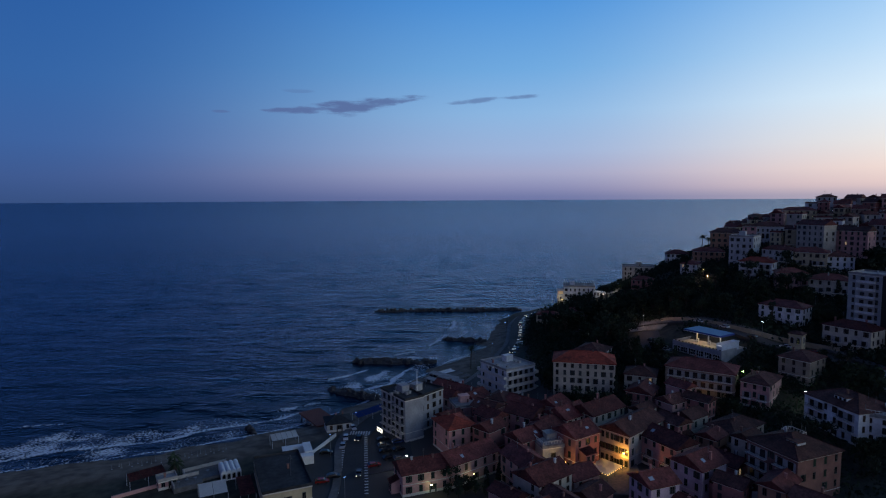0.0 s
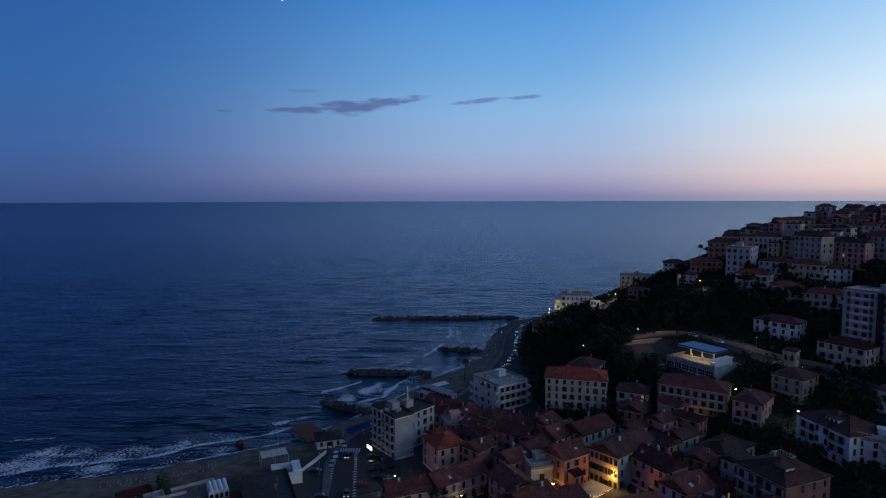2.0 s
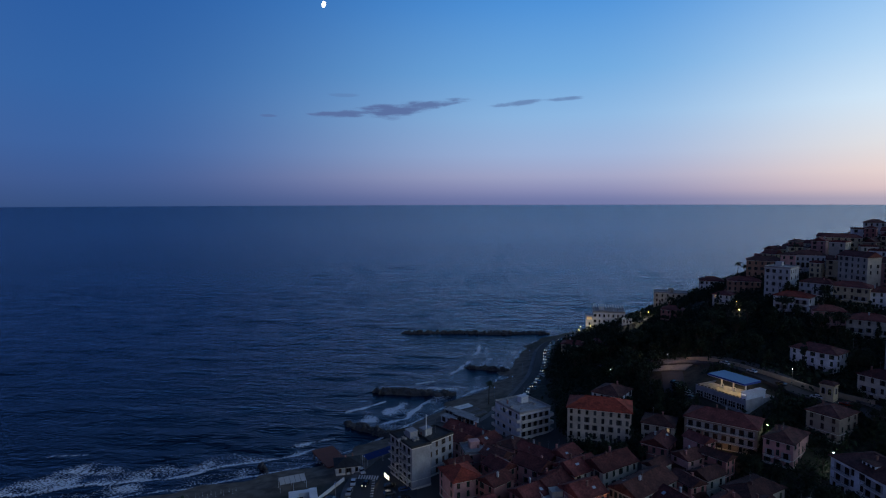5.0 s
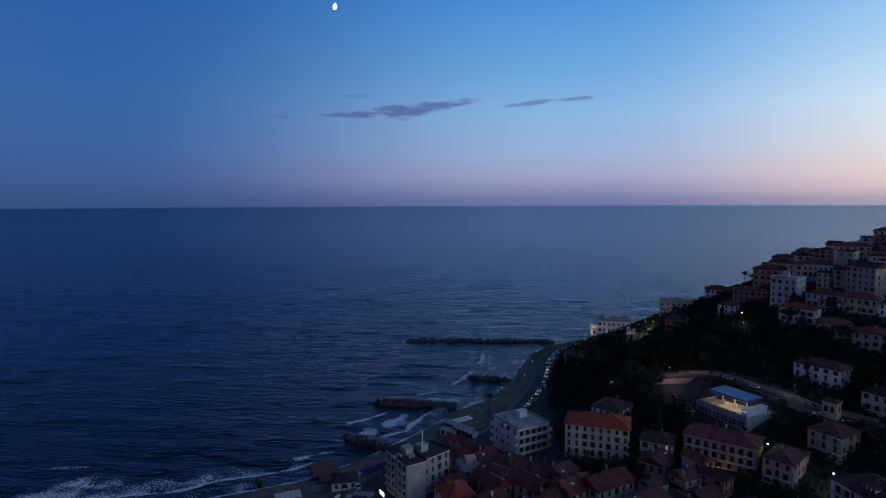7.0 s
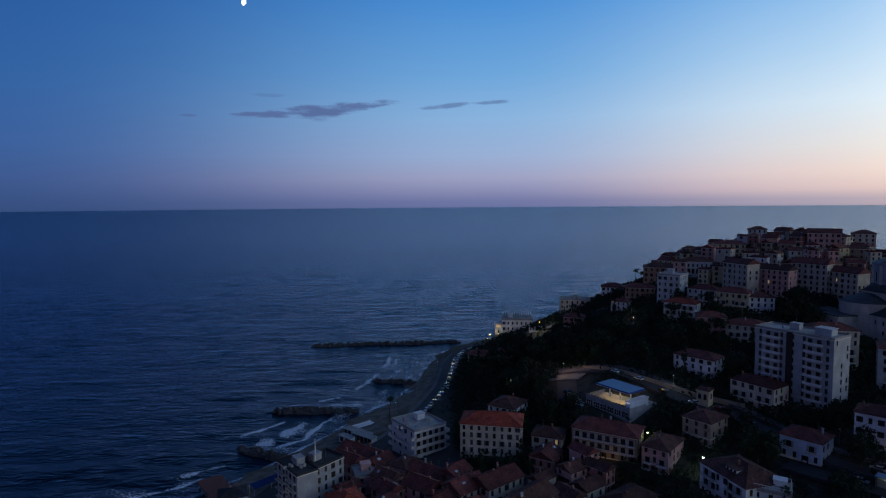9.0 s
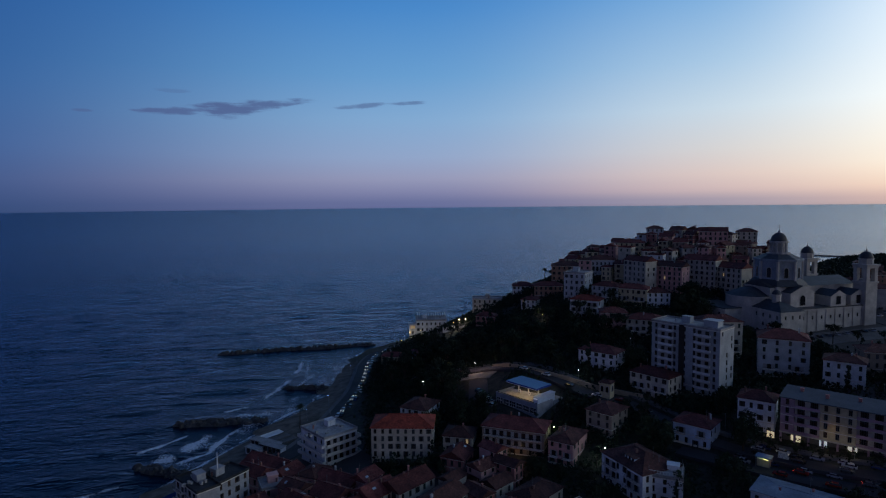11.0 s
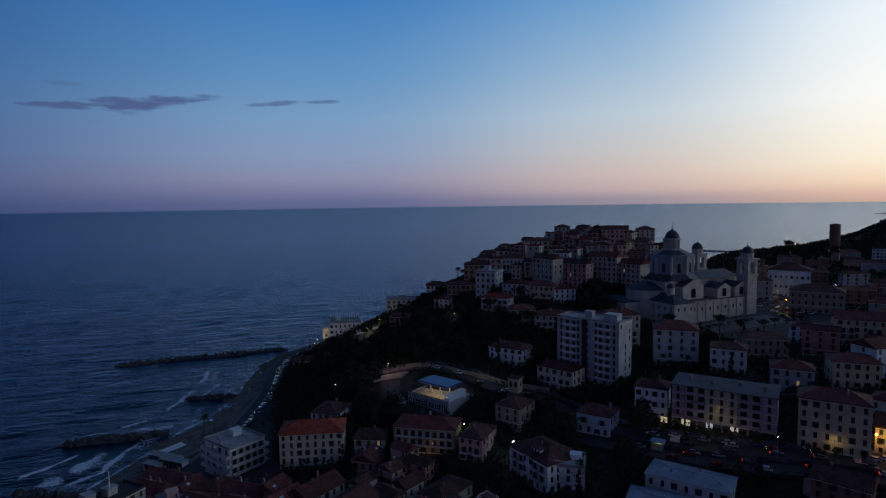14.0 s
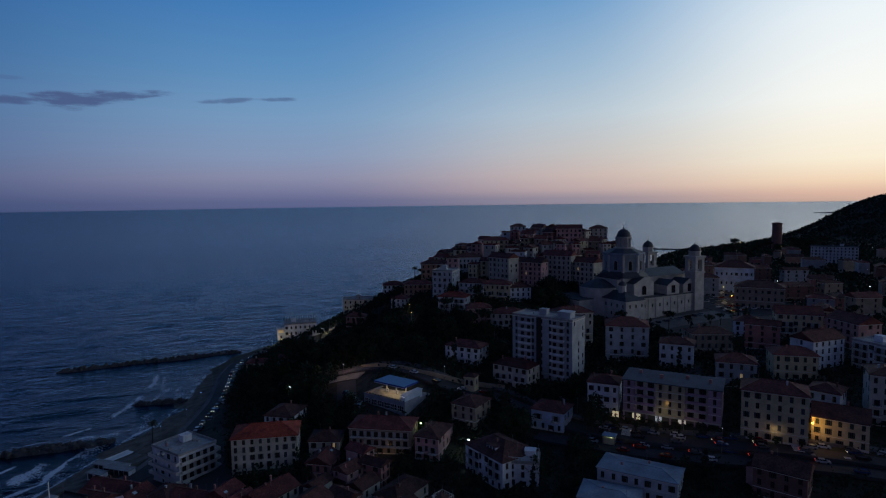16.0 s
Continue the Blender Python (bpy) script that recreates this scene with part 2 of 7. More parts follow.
# ---- lie of the land ----
COAST = [(-420, 60), (-151, 178), (-104, 195), (-64, 219), (-45, 242), (-28, 271), (-19, 287), (-9, 309), (3, 324), (12, 349), (18, 378), (27, 421), (42, 449), (62, 468), (110, 492), (170, 535), (260, 570), (380, 560), (470, 600), (560, 680), (690, 800), (800, 880), (930, 890), (1080, 915), (1300, 1020), (1480, 1080), (1900, 1150), (2700, 1300), (3600, 1300)]
BUMPS = [(280, 440, 70, 63.1), (230, 390, 60, 0.5), (160, 350, 60, 24.9), (320, 300, 90, 2.9), (150, 240, 45, 4.9), (200, 170, 60, 6.7), (100, 270, 35, 11.8), (300, 180, 90, 25.8), (450, 320, 120, 20.1), (700, 450, 200, 28.4), (45, 228, 18, 4.6), (1000, 700, 200, 16.0), (190, 300, 50, 5.0), (160, 440, 45, 14.6), (330, 420, 60, 4.1)]
RIDGES = [(1223, 827, 136, 154), (1952, 181, 301, 83), (1594, 954, 185, 81)]


def coast_distance(x, y):
    """Metres from the shore line, positive on land."""
    x, y = np.asarray(x, float), np.asarray(y, float)
    best, side = np.full(x.shape, 1e18), np.ones(x.shape)
    for (ax, ay), (bx, by) in zip(COAST, COAST[1:]):
        dx, dy = bx - ax, by - ay
        u = np.clip(((x - ax) * dx + (y - ay) * dy) / (dx * dx + dy * dy), 0, 1)
        ex, ey = x - ax - u * dx, y - ay - u * dy
        q = ex * ex + ey * ey
        near = q < best - 1e-9
        best = np.where(near, q, best)
        side = np.where(near, np.where(dx * ey - dy * ex < 0, 1.0, -1.0), side)
    return side * np.sqrt(best)


def ground(x, y):
    """Height of the ground."""
    x, y = np.asarray(x, float), np.asarray(y, float)
    d = coast_distance(x, y)
    u = np.clip(d / 45.0, 0, 1)
    l1, l2 = u * u * (3 - 2 * u), np.clip(d / 300, 0, 1)
    z = 3.2 * np.clip(d / 18.0, 0, 1)
    for a, b, s, v in BUMPS:
        z = z + l1 * v * np.exp(-((x - a) ** 2 + (y - b) ** 2) / (2 * s * s))
    for a, b, s, v in RIDGES:
        z = z + l2 * v * np.exp(-((x - a) ** 2 + (y - b) ** 2) / (2 * s * s))
    return np.where(d < 0, np.maximum(-6, d * 0.08), z)


def gz(x, y):
    return float(ground(x, y))


def wobble(x, y, s, seed):
    """Smooth waviness over the plan, -1 to 1."""
    r = np.random.RandomState(seed)
    z = np.zeros(np.shape(x))
    for k in range(7):
        a, p, f = r.uniform(0, 6.28), r.uniform(0, 6.28), r.uniform(0.6, 1.9) / s
        z = z + np.sin((x * math.cos(a) + y * math.sin(a)) * f * 6.28 + p)
    return z / 3.5


def sheet(name, radii, angles, height, mats, attrs):
    """A sheet over rings and rays round the origin, with named values at its points."""
    R, A = np.meshgrid(radii, np.radians(angles), indexing="ij")
    X, Y = R * np.sin(A), R * np.cos(A)
    Z = height(X, Y)
    nr, na = R.shape
    i = np.arange(nr * na).reshape(nr, na)
    quads = np.stack([i[:-1, :-1], i[:-1, 1:], i[1:, 1:], i[1:, :-1]], -1).reshape(-1, 4)
    me = bpy.data.meshes.new(name)
    me.from_pydata(np.stack([X, Y, Z], -1).reshape(-1, 3).tolist(), [], quads.tolist())
    for key, fn in attrs.items():
        at = me.attributes.new(key, "FLOAT", "POINT")
        at.data.foreach_set("value", fn(X, Y).ravel().astype(np.float32))
    me.polygons.foreach_set("use_smooth", [True] * len(me.polygons))
    me.materials.append(mats)
    return new(name, me)


def land_material():
    m = material("earth_and_scrub", (0.05, 0.05, 0.035), 0.95, grain=0.45, scale=0.35, stain=0.4, stain_scale=0.03, bump=0.3)
    nt = m.node_tree
    N, L = nt.nodes.new, nt.links.new
    p = nt.nodes["Principled BSDF"]
    src = p.inputs["Base Color"].links[0].from_socket
    at = N("ShaderNodeAttribute")
    at.attribute_name = "sand"
    n = N("ShaderNodeTexNoise")
    n.inputs["Scale"].default_value, n.inputs["Detail"].default_value = 0.25, 6
    tc = N("ShaderNodeTexCoord")
    L(tc.outputs["Object"], n.inputs["Vector"])
    r = N("ShaderNodeValToRGB")
    r.color_ramp.elements[0].color, r.color_ramp.elements[0].position = (0.085, 0.068, 0.052, 1), 0.35
    r.color_ramp.elements[1].color, r.color_ramp.elements[1].position = (0.19, 0.155, 0.12, 1), 0.65
    L(n.outputs["Fac"], r.inputs[0])
    mx = N("ShaderNodeMix")
    mx.data_type = "RGBA"
    L(at.outputs["Fac"], mx.inputs[0]), L(src, mx.inputs[6]), L(r.outputs[0], mx.inputs[7])
    at2 = N("ShaderNodeAttribute")
    at2.attribute_name = "town"
    mx2 = N("ShaderNodeMix")
    mx2.data_type = "RGBA"
    mx2.inputs[7].default_value = (0.075, 0.07, 0.065, 1)
    L(at2.outputs["Fac"], mx2.inputs[0]), L(mx.outputs[2], mx2.inputs[6])
    L(mx2.outputs[2], p.inputs["Base Color"])
    return m


def smooth(v, a, b):
    u = np.clip((v - a) / (b - a), 0, 1)
    return u * u * (3 - 2 * u)


def sand_at(x, y):
    d = coast_distance(x, y)
    return smooth(d, -12, 0) * (1 - smooth(d + 5 * wobble(x, y, 60, 3), 20, 27)) * (1 - smooth(y, 395, 420))


def town_at(x, y):
    return smooth(coast_distance(x, y), 22, 30) * np.maximum((1 - smooth(np.hypot(x - 20, y - 185), 60, 85)), (1 - smooth(np.hypot(x - 270, y - 280), 90, 130)))


radii = np.concatenate([[0.5, 20], np.geomspace(40, 4900, 300)])
tagged(sheet("ground", radii, np.arange(-180, 180.1, 0.75), ground, land_material(), {"sand": sand_at, "town": town_at}), "dark earth, scrub and grey-brown sand under the town", "ground", kind="structure")


# ---- sea ----
def swell(x, y):
    """Low waves running towards the beach; beyond two kilometres the sheet lifts a little to stand at the true horizon."""
    r = np.random.RandomState(5)
    rad = np.hypot(x, y)
    near = 1 - smooth(rad, 240, 460)
    z = np.zeros(x.shape)
    for k in range(16):
        wl = r.uniform(6, 17)
        a = radians(r.normal(-80, 26))
        z = z + 0.030 * (wl / 12) * np.sin((x * math.cos(a) + y * math.sin(a)) * 6.28319 / wl + r.uniform(0, 6.28) + 2.2 * wobble(x, y, 60, k))
    long = np.zeros(x.shape)
    for k in range(12):
        wl = r.uniform(13, 30)
        a = radians(r.normal(-82, 17))
        long = long + 0.0034 * wl * np.sin((x * math.cos(a) + y * math.sin(a)) * 6.28319 / wl + r.uniform(0, 6.28) + 2.4 * wobble(x, y, 110, 30 + k))
    z = z * near + long * (0.45 + 0.55 * smooth(rad, 150, 300)) * (1 - smooth(rad, 700, 1500))
    u = np.clip((rad - 1500) / 3400, 0, 1)
    return z + 74 * u * u


def crest(x, y, pts, width, fade=0.25):
    """A breaking crest: strength round a bent line of points, ragged along its length."""
    best, along = np.full(np.shape(x), 1e18), np.zeros(np.shape(x))
    total = sum(math.hypot(b[0] - a[0], b[1] - a[1]) for a, b in zip(pts, pts[1:]))
    run = 0.0
    for (ax, ay), (bx, by) in zip(pts, pts[1:]):
        dx, dy = bx - ax, by - ay
        u = np.clip(((x - ax) * dx + (y - ay) * dy) / (dx * dx + dy * dy), 0, 1)
        q = (x - ax - u * dx) ** 2 + (y - ay - u * dy) ** 2
        near = q < best
        best = np.where(near, q, best)
        along = np.where(near, (run + u * math.hypot(dx, dy)) / total, along)
        run += math.hypot(dx, dy)
    w = width * (0.7 + 0.45 * wobble(x, y, 16, 21))
    return np.exp(-best / (w * w)) * smooth(along, -0.02, fade) * (1 - smooth(along, 1 - fade, 1.02))


CRESTS = (
    ([(-69, 275), (-57, 288), (-46, 300)], 2.4, 1.0), ([(-64, 266), (-52, 271), (-44, 282), (-36, 302)], 8.5, 0.74), ([(-52, 260), (-36, 274), (-29, 297), (-24, 307)], 2.6, 0.95),
    ([(-41, 325), (-34, 330), (-26, 335)], 2.2, 0.95), ([(-38, 322), (-24, 319), (-10, 321)], 4.5, 0.74), ([(-24, 338), (-16, 358), (-14, 369), (-9, 388)], 3.6, 0.82),
    ([(-8.5, 430), (-7, 405), (-12, 383)], 2.2, 1.0), ([(8, 403), (-2, 374), (-9, 350)], 4.5, 0.62), ([(-1, 426), (-2, 400), (1, 376)], 4.5, 0.60),
    ([(-160, 207), (-148, 206), (-136, 206)], 1.9, 0.8), ([(-178, 215), (-165, 219), (-154, 221)], 1.8, 0.75), ([(-80, 233), (-71, 243), (-58, 249)], 4.0, 0.68),
)


def foam_at(x, y):
    """White water: a broad breaking patch on the open beach, crests behind the breakwaters, a thin line on the sand."""
    d = -coast_distance(x, y)
    w = wobble(x, y, 45, 11)
    bay = (1 - smooth(x, -72, -58)) * smooth(y, 120, 150)
    width = (34 - 12 * smooth(x, -110, -75) - 12 * (1 - smooth(x, -190, -150))) + 5 * w
    # the churned patch is densest along its leading edge and thins out to seaward
    f = bay * smooth(d, 11, 14) * (1 - smooth(d, width - 12, width + 6)) * (0.56 + 0.12 * wobble(x, y, 20, 12))
    f = np.maximum(f, bay * smooth(d, 1, 4) * (1 - smooth(d, 9, 13)) * (0.44 + 0.12 * wobble(x, y, 18, 16)))
    f = np.maximum(f, bay * 0.78 * np.exp(-((d - 13.5 - 2.0 * w) / 1.8) ** 2))
    cove = smooth(x, -60, -48) * (1 - smooth(y, 425, 450))
    f = np.maximum(f, cove * smooth(d, 1, 4) * (1 - smooth(d, 10 + 4 * w, 18 + 4 * w)) * (0.42 + 0.12 * wobble(x, y, 25, 14)))
    f = np.maximum(f, 0.72 * np.exp(-((d - 1.4) / 1.3) ** 2) * (1 - smooth(y, 440, 480)))
    f = np.maximum(f, 0.8 * np.exp(-(((x - 48) / 9) ** 2 + ((y - 473) / 5) ** 2)))
    f = np.maximum(f, 0.66 * np.exp(-((y - 467.5 - (x + 70) * 0.078) / 2.0) ** 2) * smooth(x, -55, -45) * (1 - smooth(x, 40, 46)) * smooth(wobble(x, y, 40, 19), -0.3, 0.2))
    for pts, wide, amount in CRESTS:
        f = np.maximum(f, 0.94 * amount * crest(x, y, pts, wide))
    return f


def sea_material():
    m = bpy.data.materials.new("sea_water")
    m.use_nodes = True
    nt = m.node_tree
    N, L = nt.nodes.new, nt.links.new
    p = nt.nodes["Principled BSDF"]
    p.inputs["Specular IOR Level"].default_value = 0.0
    tc = N("ShaderNodeTexCoord")

    def noise_on(sx, sy, scale, detail, rot=0.0):
        mp = N("ShaderNodeMapping")
        mp.inputs["Scale"].default_value = (sx, sy, 1)
        mp.inputs["Rotation"].default_value = (0, 0, rot)
        L(tc.outputs["Object"], mp.inputs["Vector"])
        n = N("ShaderNodeTexNoise")
        n.inputs["Scale"].default_value, n.inputs["Detail"].default_value = scale, detail
        L(mp.outputs[0], n.inputs["Vector"])
        return n.outputs["Fac"]

    # the swell flattens towards the skyline, where single waves grow too small to see
    open_sea = N("ShaderNodeAttribute")
    open_sea.attribute_name = "open_sea"

    def scaled(value, at_shore, at_skyline):
        n = N("ShaderNodeMapRange")
        n.inputs["To Min"].default_value, n.inputs["To Max"].default_value = at_shore, at_skyline
        L(value, n.inputs["Value"])
        return n.outputs[0]

    normal = None
    for field, strength, skyline, dist in ((noise_on(0.013, 0.05, 1.0, 3, -0.08), 0.42, 1.1, 5.0), (noise_on(0.045, 0.13, 1.0, 3, 0.10), 0.55, 1.1, 2.4), (noise_on(0.16, 0.34, 1.0, 3, 0.18), 0.6, 0.6, 0.9), (noise_on(0.36, 0.62, 1.0, 5, -0.25), 0.9, 0.5, 0.8)):
        b = N("ShaderNodeBump")
        b.inputs["Distance"].default_value = dist
        L(scaled(open_sea.outputs["Fac"], strength, skyline), b.inputs["Strength"])
        L(field, b.inputs["Height"])
        if normal:
            L(normal, b.inputs["Normal"])
        normal = b.outputs[0]
    L(normal, p.inputs["Normal"])
    slicks = noise_on(0.0016, 0.009, 1.0, 4, -0.05)
    wind = N("ShaderNodeMapRange")
    wind.inputs["From Min"].default_value, wind.inputs["From Max"].default_value = 0.35, 0.65
    wind.inputs["To Min"].default_value, wind.inputs["To Max"].default_value = 0.14, 0.20
    L(slicks, wind.inputs["Value"])
    at = N("ShaderNodeAttribute")
    at.attribute_name = "foam"
    fn = noise_on(1.1, 1.5, 1.0, 9, 0.3)
    fine = noise_on(0.10, 0.10, 1.0, 3)
    add = N("ShaderNodeMath")
    add.operation = "ADD"
    L(fn, add.inputs[0])
    sc = N("ShaderNodeMath")
    sc.operation = "MULTIPLY_ADD"
    L(fine, sc.inputs[0])
    sc.inputs[1].default_value, sc.inputs[2].default_value = 0.5, -0.25
    L(sc.outputs[0], add.inputs[1])
    sub = N("ShaderNodeMath")
    sub.operation = "SUBTRACT"
    inv = N("ShaderNodeMath")
    inv.operation = "SUBTRACT"
    inv.inputs[0].default_value = 1.0
    L(at.outputs["Fac"], inv.inputs[1])
    L(add.outputs[0], sub.inputs[0]), L(inv.outputs[0], sub.inputs[1])
    mr = N("ShaderNodeMapRange")
    mr.interpolation_type = "SMOOTHSTEP"
    mr.inputs["From Min"].default_value, mr.inputs["From Max"].default_value = -0.03, 0.19
    L(sub.outputs[0], mr.inputs["Value"])
    mx = N("ShaderNodeMix")
    mx.data_type = "RGBA"
    mx.inputs[6].default_value, mx.inputs[7].default_value = (0.002, 0.010, 0.022, 1), (0.68, 0.73, 0.78, 1)
    L(mr.outputs[0], mx.inputs[0])
    L(mx.outputs[2], p.inputs["Base Color"])
    p.inputs["Roughness"].default_value = 0.9
    gloss = N("ShaderNodeBsdfGlossy")
    gloss.inputs["Color"].default_value = (0.74, 0.85, 1.0, 1)
    L(wind.outputs[0], gloss.inputs["Roughness"]), L(normal, gloss.inputs["Normal"])
    fr = N("ShaderNodeFresnel")
    fr.inputs["IOR"].default_value = 1.333
    L(normal, fr.inputs["Normal"])
    share = N("ShaderNodeMapRange")
    share.inputs["To Min"].default_value, share.inputs["To Max"].default_value = 0.0, 0.76
    L(fr.outputs[0], share.inputs["Value"])
    bare = N("ShaderNodeMath")
    bare.operation = "MULTIPLY"
    dry = N("ShaderNodeMath")
    dry.operation = "SUBTRACT"
    dry.inputs[0].default_value = 1.0
    L(mr.outputs[0], dry.inputs[1])
    L(share.outputs[0], bare.inputs[0]), L(dry.outputs[0], bare.inputs[1])
    both = N("ShaderNodeMixShader")
    L(bare.outputs[0], both.inputs[0]), L(p.outputs[0], both.inputs[1]), L(gloss.outputs[0], both.inputs[2])
    L(both.outputs[0], nt.nodes["Material Output"].inputs["Surface"])
    return m


sea_radii = np.geomspace(90, 4900, 620)
tagged(sheet("sea", sea_radii, np.arange(-105, 78.1, 0.34), swell, sea_material(), {"foam": foam_at, "open_sea": lambda x, y: smooth(np.hypot(x, y), 300, 4200)}), "dark blue evening sea with low swell and white surf", "sea", kind="structure")


# ---- houses ----
WINDOWS = {}


def relief(bm, xs, zs, cells, back=0.03):
    """One connected panel of stepped depths facing -y: cells give depth and material row by row."""
    made = {}
    for r in range(len(zs) - 1):
        for c in range(len(xs) - 1):
            d, m = cells[r][c]
            v = [bm.verts.new((x, -d, z)) for x, z in ((xs[c], zs[r]), (xs[c + 1], zs[r]), (xs[c + 1], zs[r + 1]), (xs[c], zs[r + 1]))]
            bm.faces.new(v).material_index = m
            made[r, c] = v
    for (r, c), v in made.items():
        for (dr, dc), (a, b), (p, q) in (((0, 1), (1, 2), (0, 3)), ((1, 0), (3, 2), (0, 1))):
            o = made.get((r + dr, c + dc))
            if o:
                m = max(cells[r][c], cells[r + dr][c + dc])[1]
                bm.faces.new((v[a], v[b], o[q], o[p])).material_index = m
    bmesh.ops.recalc_face_normals(bm, faces=bm.faces)


def window_mesh(style, shutter, lit):
    """A window: frame, sill, mullion, set-back panes and, by style, a pair of open shutters; faces -y."""
    key = (style, shutter, lit)
    if key in WINDOWS:
        return WINDOWS[key]
    bm = bmesh.new()
    w, h = (0.46, 1.8) if style != "door" else (0.6, 2.3)
    pane, bar, sill, out = (0.012, 2 if style == "closed" else 1), (0.05, 2 if style == "closed" else 0), (0.14, 0), (0.004, 0)
    leaf = (0.09, 2)
    slat = (0.06, 2)
    xs = [-w - 0.5, -w - 0.07, -w, -0.03, 0.03, w, w + 0.07, w + 0.5]
    bare = style in ("plain", "closed")
    if bare:
        xs = xs[1:-1]
    zs = [-0.1, 0.0, h * 0.48, h * 0.52, h, h + 0.1]
    rows = []
    for k in range(5):
        mid = {0: [sill] * 5, 1: [bar, pane, bar, pane, bar], 2: [bar, pane, bar, pane, bar], 3: [bar, pane, bar, pane, bar], 4: [bar] * 5}[k]
        edge = [out if k in (0, 4) else (slat if k == 2 else leaf)]
        rows.append(mid if bare else edge + mid + edge)
    relief(bm, xs, zs, rows)
    WINDOWS[key] = mesh_of("window", bm, [FRAME, LIT if lit else GLASS, SHUT[shutter]])
    return WINDOWS[key]


BALCONY = {}


def balcony_mesh(w, solid):
    """Slab with a solid or barred front, dark glazed doors behind it, and a flat grey panel painting in loggia shade.
    """
    key = (round(w, 1), solid)
    if key not in BALCONY:
        bm = bmesh.new()
        box(bm, -w / 2, -1.3, -0.16, w / 2, 0.0, 0.0, 0)
        # flat panel on the wall, its grey standing for a shaded recess
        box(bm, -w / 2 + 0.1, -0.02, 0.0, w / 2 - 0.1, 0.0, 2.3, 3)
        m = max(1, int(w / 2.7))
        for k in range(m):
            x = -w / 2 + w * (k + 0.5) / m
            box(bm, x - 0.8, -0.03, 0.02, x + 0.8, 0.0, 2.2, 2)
        if solid:
            box(bm, -w / 2, -1.3, 0, w / 2, -1.2, 0.9, 0)
            for s in (-w / 2, w / 2 - 0.1):
                box(bm, s, -1.2, 0, s + 0.1, -0.03, 0.9, 0)
        else:
            box(bm, -w / 2, -1.3, 0.95, w / 2, -1.24, 1.0, 1)
            n = max(4, int(w / 0.35))
            for k in range(n + 1):
                x = -w / 2 + 0.02 + k * (w - 0.04) / n
                box(bm, x - 0.015, -1.29, 0, x + 0.015, -1.25, 0.95, 1)
        BALCONY[key] = mesh_of("balcony", bm, [TRIM, DARK, GLASS, LOGGIA_SHADE])
    return BALCONY[key]


def roof_hip(bm, w, d, h, o, rise, gable=False):
    """Hipped or gabled roof slab with overhanging eaves, ridge along the longer side."""
    X, Y = w / 2 + o, d / 2 + o
    along = w >= d
    rl = (0 if not gable else 1)
    if along:
        rx, ry = (X - (0 if gable else Y * 0.95)), 0
    else:
        rx, ry = 0, (Y - (0 if gable else X * 0.95))
    t = 0.22
    lo = [bm.verts.new(c) for c in ((-X, -Y, h), (X, -Y, h), (X, Y, h), (-X, Y, h))]
    mi = [bm.verts.new((v.co.x, v.co.y, h + t)) for v in lo]
    r0, r1 = bm.verts.new((-rx, -ry, h + rise)), bm.verts.new((rx, ry, h + rise))
    bm.faces.new(lo[::-1])
    for i in range(4):
        bm.faces.new((lo[i], lo[(i + 1) % 4], mi[(i + 1) % 4], mi[i]))
    if along:
        bm.faces.new((mi[0], mi[1], r1, r0)), bm.faces.new((mi[2], mi[3], r0, r1))
        bm.faces.new((mi[1], mi[2], r1)), bm.faces.new((mi[3], mi[0], r0))
    else:
        bm.faces.new((mi[1], mi[2], r1, r0)), bm.faces.new((mi[3], mi[0], r0, r1))
        bm.faces.new((mi[0], mi[1], r0)), bm.faces.new((mi[2], mi[3], r1))
    # ridge cap
    tube(bm, r0.co, r1.co, 0.14, 5)
    if not gable:
        for a, b in ((mi[0], r0), (mi[3], r0 if along else r1), (mi[1], r1 if along else r0), (mi[2], r1)):
            tube(bm, a.co, b.co, 0.11, 4)


COUNT = {1: "one", 2: "two", 3: "three", 4: "four", 5: "five", 6: "six", 7: "seven", 8: "eight", 9: "nine", 10: "ten"}
ROOFWORD = {"hip": "hipped %s roof", "gable": "gabled %s roof", "flat": "flat %s roof", "low": "low-pitched %s roof"}
TILEWORD = {"red": "red clay-tile", "orange": "orange-red tile", "brown": "weathered brown-tile", "concrete": "grey concrete", "slate": "blue-grey slate", "sheet": "pale blue-grey sheet", "tar": "black felt"}
PLACES = []
SLOPES = []


